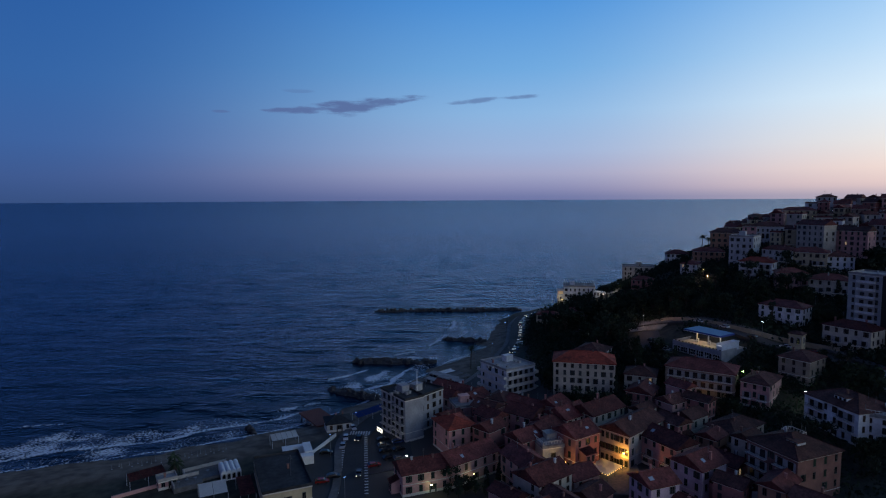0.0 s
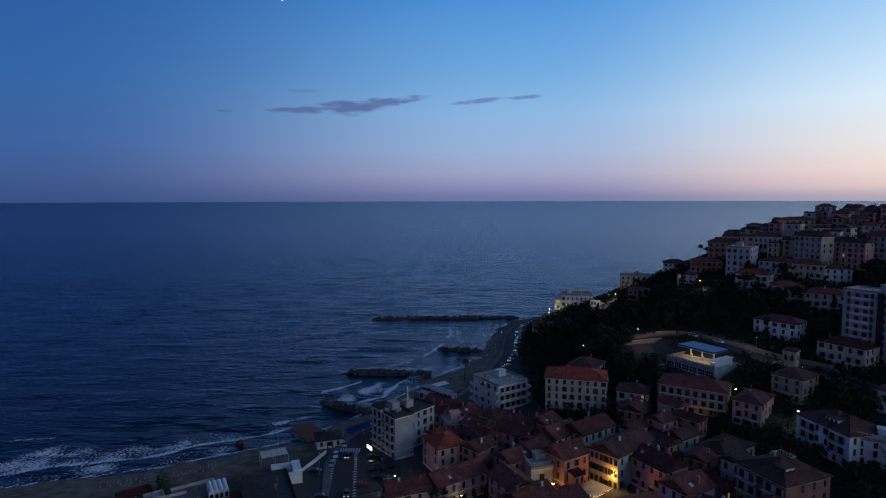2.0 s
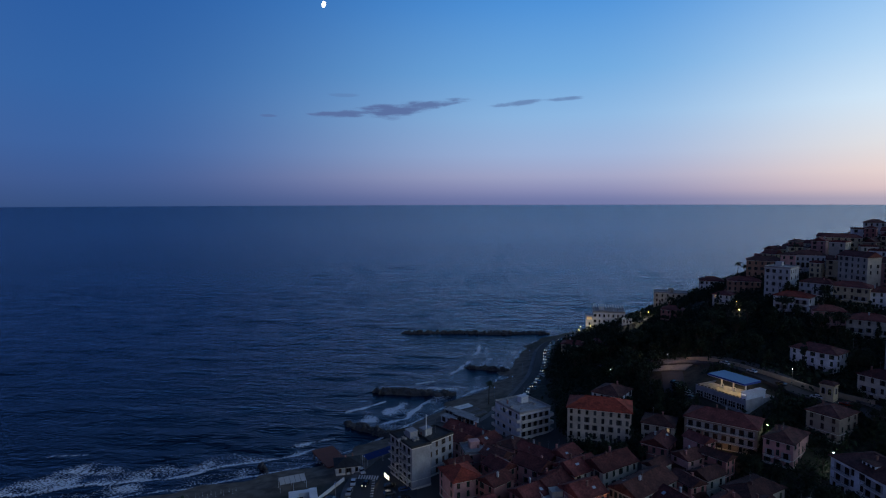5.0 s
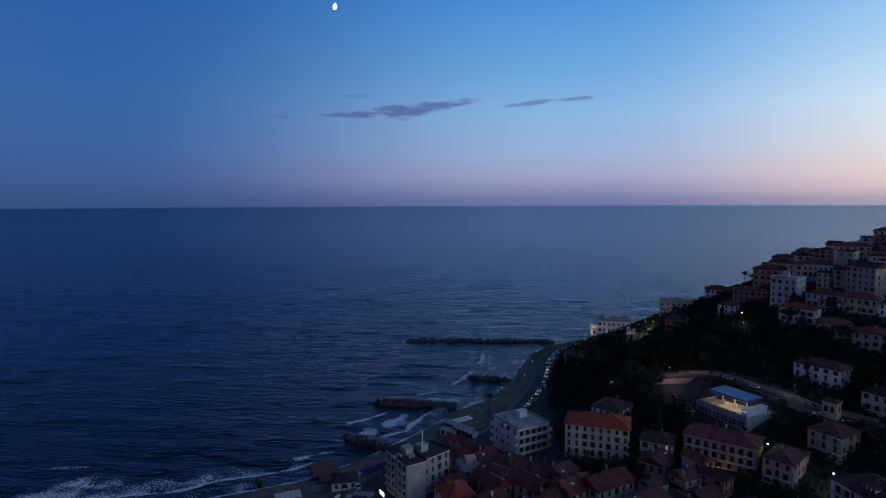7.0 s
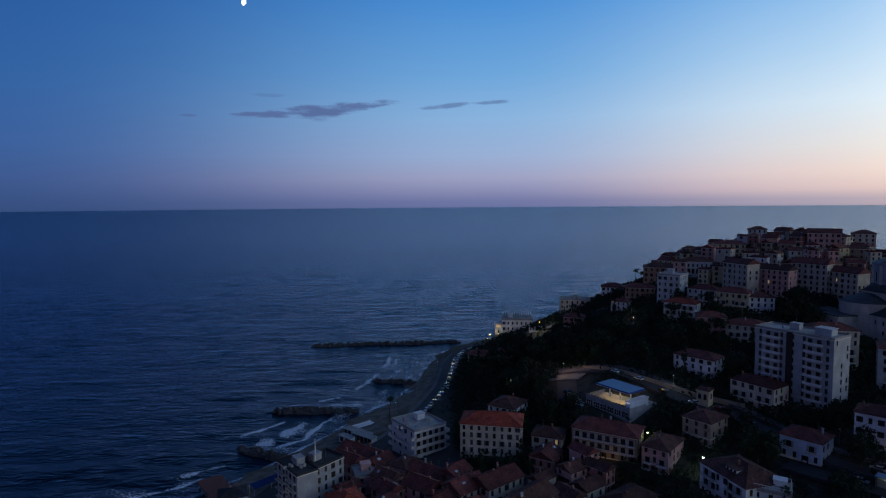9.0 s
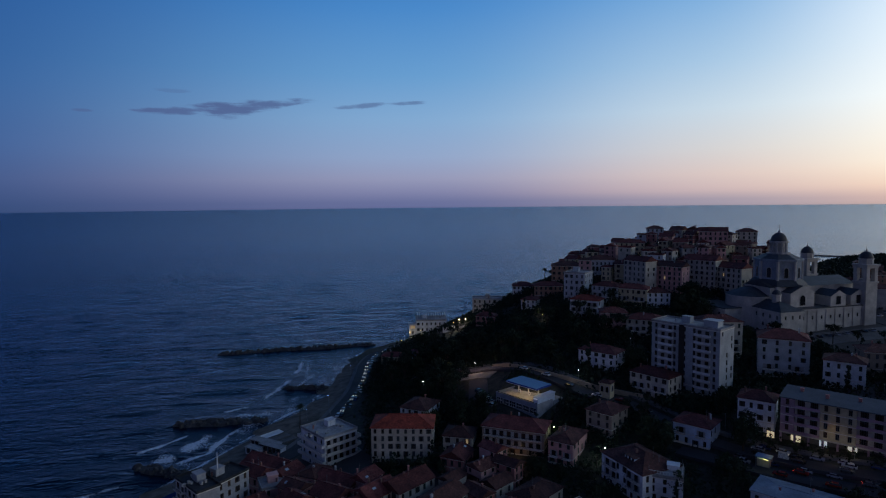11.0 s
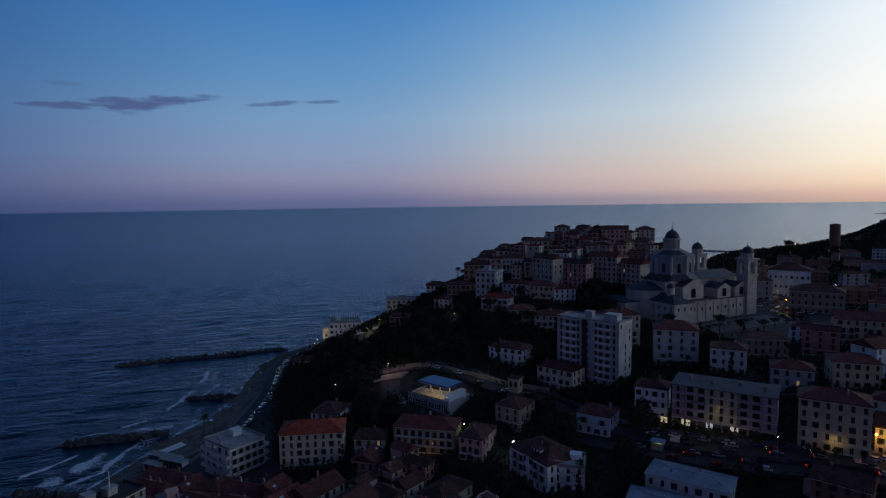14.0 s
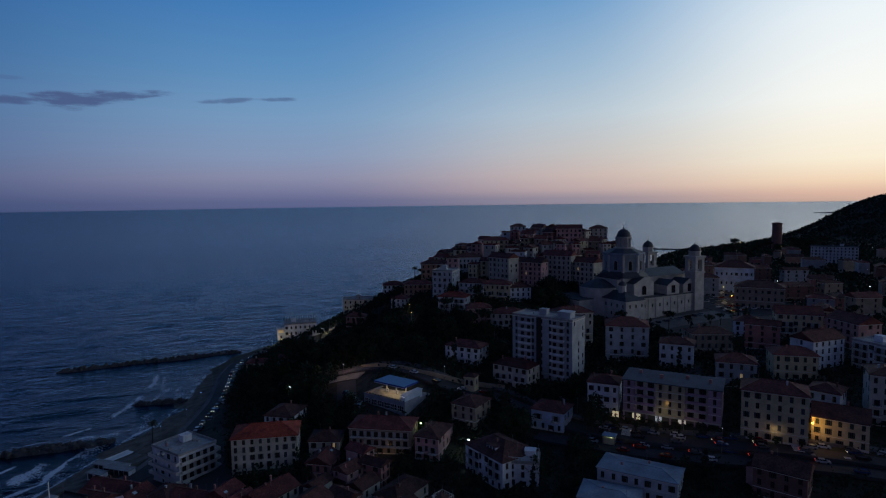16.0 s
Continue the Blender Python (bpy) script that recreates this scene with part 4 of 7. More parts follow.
# ---- long block over the arcade of shops ----
def arcade_block():
    x, y, z, yaw = ARCADE_AT
    ob = thing("arcade_block", pose(x, y, z, 0, 0, yaw), "long five-storey block in mauve and cream above lit shops", "building", "houses of the town")
    h, Y = 15.6, 6.5
    # dark base colour puts the arcade's shade into the shop wall
    dark = material("arcade_shade", (0.10, 0.095, 0.09), 0.9, grain=0.15)
    # bays from end to end: width, wall colour, set-back, columns of windows
    bays = ((4.2, "mauve", 0.0, 1), (7.6, "cream", 1.3, 2), (10.2, "yellow", 0.0, 3), (7.8, "cream", 1.3, 2), (4.4, "mauve", 0.0, 1))
    px = -17.1
    for w, wall, back, n in bays:
        bm = bmesh.new()
        box(bm, px, -Y + back, 3.6, px + w, Y, h)
        for f in range(1, 5):
            zz = 3.6 + f * 3.0
            if not back:
                box(bm, px, -Y - 0.06, zz - 0.12, px + w, -Y, zz + 0.06, 1)
        part("wall", bm, [WALL[wall], TRIM], ob)
        for f in range(4):
            for c in range(n):
                qx = px + (c + 0.5) * w / n
                part("window", window_mesh("door" if back else "plain" if (f + c) % 3 else "closed", "brown", False), None, ob, at=pose(qx, -Y + back, 4.0 + f * 3.0 + (0 if back else 0.45)))
            if back:
                bm = bmesh.new()
                zz = 3.75 + f * 3.0
                box(bm, px + 0.02, -Y - 0.5, zz - 0.2, px + w - 0.02, -Y + back, zz)
                box(bm, px + 0.02, -Y - 0.5, zz, px + w - 0.02, -Y - 0.4, zz + 0.95, 1)
                part("balcony", bm, [CONCRETE, WALL["mauve"]], ob)
        px += w
    bm = bmesh.new()
    box(bm, -17.1, -Y + 2.2, -3, 17.1, Y, 3.6)
    part("shop_wall", bm, dark, ob, "shaded wall behind the arcade")
    bm = bmesh.new()
    box(bm, -17.2, -Y - 0.15, 3.1, 17.2, -Y + 2.2, 3.6)
    part("arcade_beam", bm, WALL["cream"], ob)
    for k in range(9):
        bm = bmesh.new()
        qx = -16.8 + k * 4.2
        box(bm, qx - 0.3, -Y, -3, qx + 0.3, -Y + 0.5, 3.1)
        part("pillar", bm, WALL["mauve"], ob)
    bm = bmesh.new()
    v = [bm.verts.new(c) for c in ((-17.6, -Y - 0.5, h), (17.6, -Y - 0.5, h), (17.6, Y + 0.5, h), (-17.6, Y + 0.5, h), (-17.6, -Y - 0.5, h + 0.3), (17.6, -Y - 0.5, h + 0.3), (17.6, Y + 0.5, h + 1.2), (-17.6, Y + 0.5, h + 1.2))]
    for f in ((3, 2, 1, 0), (4, 5, 6, 7), (0, 1, 5, 4), (1, 2, 6, 5), (2, 3, 7, 6), (3, 0, 4, 7)):
        bm.faces.new([v[q] for q in f])
    part("roof", bm, TILE["slate"], ob, "blue-grey slate roof")
    for qx, qy in ((-12, 2), (-4, -1), (5, 1.5), (13, 0)):
        bm = bmesh.new()
        box(bm, qx - 0.5, qy - 0.4, h, qx + 0.5, qy + 0.4, h + 1.9), box(bm, qx - 0.62, qy - 0.52, h + 1.9, qx + 0.62, qy + 0.52, h + 2.05)
        part("chimney", bm, WALL["rose"], ob)


arcade_block()


# ---- details of single houses ----
def villa_terrace(x, y, z, yaw, w, d):
    """Roofless terrace with a pale balustrade and posts for an awning."""
    ob = thing("roof_terrace", pose(x, y, z, 0, 0, yaw), "white railed roof terrace with slim awning posts", "terrace")
    bm = bmesh.new()
    box(bm, -w / 2, -d / 2, 0, w / 2, d / 2, 0.2)
    part("deck", bm, CONCRETE, ob)
    for x0, y0, x1, y1 in ((-w / 2, -d / 2, w / 2, -d / 2 + 0.12), (-w / 2, d / 2 - 0.12, w / 2, d / 2), (-w / 2, -d / 2, -w / 2 + 0.12, d / 2), (w / 2 - 0.12, -d / 2, w / 2, d / 2)):
        bm = bmesh.new()
        box(bm, x0, y0, 1.05, x1, y1, 1.17)
        n = max(2, int(max(x1 - x0, y1 - y0) / 0.9))
        for k in range(n + 1):
            px, py = (x0 + (x1 - x0 - 0.12) * k / n, y0) if x1 - x0 > y1 - y0 else (x0, y0 + (y1 - y0 - 0.12) * k / n)
            box(bm, px, py, 0.2, px + 0.12, py + 0.12, 1.05)
        part("balustrade", bm, TRIM, ob)
    for sx in (-1, 1):
        for sy in (-1, 1):
            bm = bmesh.new()
            tube(bm, (sx * (w / 2 - 0.3), sy * (d / 2 - 0.3), 0.2), (sx * (w / 2 - 0.3), sy * (d / 2 - 0.3), 2.7), 0.06, 5)
            part("post", bm, METAL, ob)


villa_terrace(129.1, 180.4, 22.05, -32.4, 10.4, 8.6)
villa_terrace(94.8, 167.5, 20.0, -66.5, 5.0, 4.0)
villa_terrace(26.2, 179.8, 12.45, 18.2, 6.8, 7.6)


def dormer(x, y, z, yaw, w):
    ob = thing("dormer", pose(x, y, z, 0, 0, yaw), "white-walled dormer with a flat top on a tiled roof", "dormer", "roof dormers")
    bm = bmesh.new()
    box(bm, -w / 2, -1.4, -0.8, w / 2, 1.6, 1.5)
    part("wall", bm, WALL["white"], ob)
    bm = bmesh.new()
    box(bm, -w / 2 - 0.25, -1.7, 1.5, w / 2 + 0.25, 1.7, 1.68)
    part("roof", bm, TILE["brown"], ob)
    for k in range(max(1, int(w / 1.5))):
        bm = bmesh.new()
        q = -w / 2 + (k + 0.5) * w / max(1, int(w / 1.5))
        box(bm, q - 0.42, -1.44, 0.1, q + 0.42, -1.4, 1.25)
        part("pane", bm, GLASS, ob)


dormer(121.0, 186.9, 23.2, -74.8, 4.6)
dormer(89.5, 157.0, 21.0, -66.5, 3.4)


def rooflights():
    """Pale skylights set into the tiled slopes of the old village."""
    r = random.Random(77)
    pane = material("rooflight_pane", (0.45, 0.5, 0.55), 0.25, spec=0.6)
    for x, y, z, yaw, w, d, h, rise in SLOPES:
        if r.random() > 0.6:
            continue
        along, across = max(w, d), min(w, d)
        turn = yaw if w >= d else yaw + 90
        pitch = math.degrees(math.atan2(rise, across / 2 + 0.55))
        side = r.choice((-1, 1))
        s = r.uniform(-0.35, 0.35) * along
        q = r.uniform(0.35, 0.65)
        off = side * q * (across / 2)
        zz = h + 0.22 + rise * (1 - q) * 0.97
        m = pose(x, y, z, 0, 0, turn) @ pose(s, off, zz, -pitch * side, 0, 0)
        ob = thing("rooflight", m, "small pale roof window set in clay tiles", "rooflight", "rooflights")
        bm = bmesh.new()
        a, b = r.uniform(0.45, 0.8), r.uniform(0.4, 0.7)
        box(bm, -a, -b, -0.1, a, b, 0.12)
        part("frame", bm, METAL, ob)
        bm = bmesh.new()
        box(bm, -a + 0.1, -b + 0.1, 0.1, a - 0.1, b - 0.1, 0.14)
        part("pane", bm, pane, ob)


rooflights()


def round_tower():
    x, y = 826, 663
    ob = thing("round_tower", pose(x, y, gz(x, y)), "broad round brick tower among pines on the far ridge", "tower")
    PLACES.append((x, y, 9))
    bm = bmesh.new()
    ring(bm, 0, 0, -2, 40, 7.2, 6.9, 18), ring(bm, 0, 0, 40, 41.5, 7.6, 7.6, 18)
    part("wall", bm, WALL["brick"], ob)
    bm = bmesh.new()
    ring(bm, 0, 0, 41.5, 43.0, 7.2, 3.0, 18)
    part("roof", bm, TILE["brown"], ob)


round_tower()


def far_cape():
    bm = bmesh.new()
    r = random.Random(31)
    prev = None
    for k in range(15):
        t = k / 14
        cx, cy = 2870 + 150 * t, 2150 - 215 * t
        hh = 2 + 13 * smooth(t, 0.1, 0.7) + r.uniform(-1, 1)
        cur = [bm.verts.new((cx + q * 45, cy + q * 32, z)) for q, z in ((-1, 15), (-0.6, 27 + hh * 0.6), (0, 27 + hh), (0.6, 27 + hh * 0.7), (1, 15))]
        if prev:
            for i in range(4):
                bm.faces.new((prev[i], prev[i + 1], cur[i + 1], cur[i]))
        prev = cur
    bmesh.ops.recalc_face_normals(bm, faces=bm.faces)
    tagged(new("backdrop_cape", mesh_of("backdrop_cape", bm, ROCK)), "low dark rocky cape far across the water", "headland", kind="structure")


far_cape()


def beach_hotel_tower():
    ob = thing("stair_tower", pose(73.0, 441.5, 4.9, 0, 0, -6.8), "slim white stair tower with a lit top room", "tower")
    bm = bmesh.new()
    box(bm, -2.6, -2.4, -3, 2.6, 2.4, 14.5), box(bm, -3.0, -2.8, 14.5, 3.0, 2.8, 14.9)
    part("wall", bm, WALL["white"], ob)
    bm = bmesh.new()
    box(bm, -1.7, -2.46, 11.6, 1.7, -2.4, 13.6)
    part("window", bm, LIT, ob, "warmly lit wide window")
    for k in range(3):
        part("window", window_mesh("plain", "grey", False), None, ob, at=pose(0, -2.4, 1.0 + 3.3 * k))
    ob = thing("pergola", pose(87.5, 447.1, 22.6, 0, 0, -6.8), "white slatted pergola over a flat hotel roof", "pergola")
    for k in range(13):
        bm = bmesh.new()
        box(bm, -10.6 + k * 1.75, -7.2, 2.2, -10.3 + k * 1.75, 7.2, 2.4)
        part("slat", bm, TRIM, ob)
    for px in (-10.4, -3.5, 3.5, 10.4):
        for py in (-6.8, 6.8):
            bm = bmesh.new()
            box(bm, px - 0.12, py - 0.12, 0, px + 0.12, py + 0.12, 2.2)
            part("post", bm, TRIM, ob)


beach_hotel_tower()


# ---- basilica ----
STONE = plaster("pale_stone", (0.47, 0.435, 0.39))
LEAD = material("lead_roof", (0.062, 0.066, 0.07), 0.6, grain=0.2, scale=0.8, stain=0.3, bump=0.02)


def arch_window(w, h):
    """A tall round-headed opening with a moulded surround, facing -y."""
    bm = bmesh.new()
    n = 8
    pts = [(-w / 2, 0)] + [(-w / 2 * math.cos(math.pi * i / n), h - w / 2 + w / 2 * math.sin(math.pi * i / n)) for i in range(n + 1)] + [(w / 2, 0)]
    a = [bm.verts.new((x, -0.06, z)) for x, z in pts]
    bm.faces.new(a[::-1]).material_index = 1
    for (x0, z0), (x1, z1) in zip(pts, pts[1:]):
        k = 1 + 0.5 / max(w, 1)
        q = [bm.verts.new(c) for c in ((x0, -0.2, z0), (x1, -0.2, z1), (x1 * k, -0.2, z1 + (0.3 if z1 > 0 else 0)), (x0 * k, -0.2, z0 + (0.3 if z0 > 0 else 0)))]
        bm.faces.new(q)
        r = [bm.verts.new((v.co.x, 0, v.co.z)) for v in q]
        for i in range(4):
            bm.faces.new((q[i], q[(i + 1) % 4], r[(i + 1) % 4], r[i]))
    return mesh_of("arched_window", bm, [STONE, GLASS])


def dome(bm, cx, cy, z, r, n=14, squash=1.0, rows=6, mat=0):
    prev = None
    for j in range(rows + 1):
        a = math.pi / 2 * j / rows
        rr, zz = r * math.cos(a), z + r * squash * math.sin(a)
        cur = [bm.verts.new((cx + max(rr, 0.05) * math.cos(6.28319 * i / n), cy + max(rr, 0.05) * math.sin(6.28319 * i / n), zz)) for i in range(n)]
        if prev:
            for i in range(n):
                f = bm.faces.new((prev[i], prev[(i + 1) % n], cur[(i + 1) % n], cur[i]))
                f.material_index, f.smooth = mat, True
        prev = cur
    bm.faces.new(prev).material_index = mat


def barrel(bm, x, y0, y1, z0, r, n=10, along="y"):
    """A vaulted bay: side walls up to the spring, then a half-round shell."""
    pts = [(-r, 0)] + [(-r * math.cos(math.pi * i / n), 6 + r * 0.8 * math.sin(math.pi * i / n)) for i in range(n + 1)] + [(r, 0)]
    ends = []
    for y in (y0, y1):
        ends.append([bm.verts.new((x + px, y, z0 + pz) if along == "y" else (y, x + px, z0 + pz)) for px, pz in pts])
    for i in range(len(pts) - 1):
        f = bm.faces.new((ends[0][i], ends[0][i + 1], ends[1][i + 1], ends[1][i]))
        f.material_index = 0 if i in (0, len(pts) - 2) else 1
    bm.faces.new(ends[0][::-1]), bm.faces.new(ends[1])


def basilica(x, y, z, yaw):
    ob = thing("basilica", pose(x, y, z, 0, 0, yaw), "large pale stone basilica with grey domes and twin bell towers", "church")
    PLACES.append((x - 20, y, 26)), PLACES.append((x + 20, y, 26))
    mats = [STONE, LEAD]

    def add(name, fn, label="", parent=None):
        bm = bmesh.new()
        fn(bm)
        bmesh.ops.recalc_face_normals(bm, faces=bm.faces)
        return part(name, bm, mats, parent or ob, label)

    def aisles(bm):
        box(bm, -20, -22, -6, 42, 22, 10.4)
        box(bm, -20.3, -22.3, 9.6, 42.3, 22.3, 10.4)
        box(bm, -20.4, -22.4, 10.4, 42.4, 22.4, 10.8, 1)
        for k in range(10):
            px = -17 + k * 6.2
            box(bm, px - 0.5, -22.35, -4, px + 0.5, -21.9, 9.6)
    add("aisle_wall", aisles)
    add("nave", lambda bm: (box(bm, -18, -9.5, 8, 40, 9.5, 21), box(bm, -18.3, -9.8, 20.2, 40.3, 9.8, 21)))

    def nave_roof(bm):
        v = [bm.verts.new(c) for c in ((-18.5, -10.2, 21), (40.5, -10.2, 21), (40.5, 10.2, 21), (-18.5, 10.2, 21), (-18.5, 0, 25), (40.5, 0, 25))]
        for f in ((0, 1, 5, 4), (2, 3, 4, 5), (1, 2, 5), (3, 0, 4), (3, 2, 1, 0)):
            bm.faces.new([v[i] for i in f]).material_index = 1
    add("nave_roof", nave_roof, "lead-grey pitched roof")
    def gabled(bm, bx, hw, y0, y1, wall_top, ridge):
        box(bm, bx - hw, min(y0, y1), 10.0, bx + hw, max(y0, y1), wall_top)
        lo, hi = min(y0, y1) - 0.5, max(y0, y1) + 0.5
        v = [bm.verts.new(q) for q in ((bx - hw - 0.5, lo, wall_top), (bx + hw + 0.5, lo, wall_top), (bx + hw + 0.5, hi, wall_top), (bx - hw - 0.5, hi, wall_top), (bx, lo, ridge), (bx, hi, ridge))]
        for f in ((0, 3, 5, 4), (1, 4, 5, 2), (3, 2, 1, 0)):
            bm.faces.new([v[k] for k in f]).material_index = 1
        bm.faces.new((v[0], v[1], v[4])), bm.faces.new((v[2], v[3], v[5]))

    for s in (-1, 1):
        for bx in (17.0, 31.0):
            add("chapel", lambda bm: gabled(bm, bx, 5.2, s * 20.8, s * 9, 16.4, 19.6))
            part("arched_window", arch_window(3.2, 5.6), None, ob, at=pose(bx, s * 20.8, 11.6, 0, 0, 0 if s < 0 else 180))
        add("transept", lambda bm: gabled(bm, -4, 8.0, s * 17.5, s * 8, 18.6, 22.6))
        part("arched_window", arch_window(3.6, 5.6), None, ob, at=pose(-4, s * 17.5, 11.6, 0, 0, 0 if s < 0 else 180))
    add("crossing", lambda bm: (box(bm, -15, -11, 10, 7, 11, 21.5), ring(bm, -4, 0, 21.5, 25, 15.5, 12.2, 8, 1)))
    add("apse", lambda bm: (ring(bm, -21, 3, -6, 16, 12, 12, 20), ring(bm, -21, 3, 15.2, 16, 12.3, 12.3, 20), ring(bm, -21, 3, 16, 20, 12.3, 3, 20, 1)))
    def sacristy(bm):
        box(bm, -27.5, -27, -6, -13, 5, 10.6)
        box(bm, -27.9, -27.4, 9.9, -12.6, 5.4, 10.7)
        v = [bm.verts.new(c) for c in ((-28.2, -27.7, 10.7), (-12.3, -27.7, 10.7), (-12.3, 5.7, 10.7), (-28.2, 5.7, 10.7), (-20.2, -18, 15), (-20.2, -4, 15))]
        for f in ((0, 1, 4), (1, 2, 5, 4), (2, 3, 5), (3, 0, 4, 5), (3, 2, 1, 0)):
            bm.faces.new([v[q] for q in f]).material_index = 1
    add("sacristy", sacristy)
    def lantern(bm):
        ring(bm, -20, -16, 12, 18, 2.3, 2.3, 8)
        ring(bm, -20, -16, 18, 18.5, 2.7, 2.7, 8)
        dome(bm, -20, -16, 18.5, 2.4, 10, 1.0, 4, 1)
    add("lantern", lantern)
    add("east_wing", lambda bm: (box(bm, -42, -3, -6, -26, 22, 9.2), box(bm, -42.4, -3.4, 9.2, -25.6, 22.4, 9.8, 1), box(bm, -42.3, -3.3, 8.3, -25.7, 22.3, 8.7)))
    for k in range(6):
        part("window", window_mesh("plain", "grey", False), None, ob, at=pose(-27.5, -24.5 + k * 4.7, 6.6, 0, 0, -90))
        if k % 2 == 0:
            part("window", window_mesh("plain", "grey", False), None, ob, at=pose(-27.5, -24.5 + k * 4.7, 1.8, 0, 0, -90))
    for k in range(3):
        part("window", window_mesh("plain", "grey", False), None, ob, at=pose(-24.5 + k * 4.6, -27, 6.6))
        part("window", window_mesh("plain", "grey", False), None, ob, at=pose(-42, 1.5 + k * 7, 5.0, 0, 0, -90))

    for k in range(9):
        part("window", window_mesh("plain", "grey", False), None, ob, at=pose(-14 + k * 6.2, -22, 4.6))

    def drum(bm):
        ring(bm, -4, 0, 18, 36, 12, 12, 8)
        ring(bm, -4, 0, 22.6, 23.4, 12.6, 12.6, 8)
        ring(bm, -4, 0, 35.2, 36.4, 12.9, 12.9, 8)
        ring(bm, -4, 0, 36.4, 39, 12.4, 6.4, 8, 1)
    dr = add("drum", drum, "octagonal drum of blue-grey stone")
    dr.data.materials[0] = material("blue_stone", (0.25, 0.275, 0.31), 0.85, grain=0.12, scale=1.2, stain=0.25, bump=0.02)
    for k in range(8):
        a = radians(45 * k)
        add("pilaster", lambda bm: ring(bm, -4 + 11.8 * math.cos(a), 11.8 * math.sin(a), 23.4, 35.2, 0.9, 0.9, 6), "", dr)
    for k in range(8):
        a = 22.5 + 45 * k
        part("arched_window", arch_window(2.2, 5.6), None, ob, at=pose(-4 + 11.12 * math.cos(radians(a)), 11.12 * math.sin(radians(a)), 26, 0, 0, a + 90))

    def cupola(bm):
        ring(bm, -4, 0, 38.5, 39.6, 6.2, 6.2, 16)
        ring(bm, -4, 0, 39.6, 45.4, 3.3, 3.3, 16)
        for k in range(10):
            a = radians(36 * k)
            ring(bm, -4 + 4.1 * math.cos(a), 4.1 * math.sin(a), 39.6, 45.2, 0.5, 0.45, 6)
        ring(bm, -4, 0, 45.2, 46.2, 4.9, 4.9, 16)
        dome(bm, -4, 0, 46.2, 4.3, 16, 1.15, 6, 1)
        ring(bm, -4, 0, 51.0, 52.2, 0.7, 0.5, 8)
        tube(bm, (-4, 0, 52), (-4, 0, 55.5), 0.12, 5)
        tube(bm, (-4.6, 0, 54.5), (-3.4, 0, 54.5), 0.1, 4)
    add("dome", cupola, "grey dome on a ring of columns")

    for s in (-1, 1):
        tx, ty = 37.0, s * 19.5

        def shaft(bm):
            box(bm, tx - 4.0, ty - 4.0, -6, tx + 4.0, ty + 4.0, 23.5)
            box(bm, tx - 4.5, ty - 4.5, 22.8, tx + 4.5, ty + 4.5, 23.8)
            box(bm, tx - 2.3, ty - 2.3, 23.8, tx + 2.3, ty + 2.3, 25)
            box(bm, tx - 4.1, ty - 4.1, 31.2, tx + 4.1, ty + 4.1, 32.4)
            box(bm, tx - 4.7, ty - 4.7, 32.4, tx + 4.7, ty + 4.7, 33.4)
            ring(bm, tx, ty, 33.4, 36.4, 3.6, 3.5, 8)
            ring(bm, tx, ty, 36.0, 36.6, 3.9, 3.9, 8)
        tw = add("bell_tower", shaft)

        for sx in (-1, 1):
            for sy in (-1, 1):
                add("belfry_pillar", lambda bm: box(bm, tx + sx * 2.9 - 1.1, ty + sy * 2.9 - 1.1, 23.8, tx + sx * 2.9 + 1.1, ty + sy * 2.9 + 1.1, 31.4), "", tw)

        def cap(bm):
            dome(bm, tx, ty, 36.6, 3.5, 14, 1.15, 6, 1)
            ring(bm, tx, ty, 40.6, 41.6, 0.5, 0.3, 6)
            tube(bm, (tx, ty, 41.4), (tx, ty, 43.6), 0.1, 4)
        add("cupola", cap, "ribbed grey cupola", tw)
    return ob


basilica(276, 312.9, 39.5, 6)


# ---- breakwaters ----
def rock_mesh(seed):
    r = random.Random(seed)
    bm = bmesh.new()
    bmesh.ops.create_icosphere(bm, subdivisions=1, radius=1)
    for v in bm.verts:
        v.co *= r.uniform(0.72, 1.15)
        v.co.z *= 0.75
    return mesh_of("rock", bm, ROCK)


ROCKS = [rock_mesh(k) for k in range(6)]


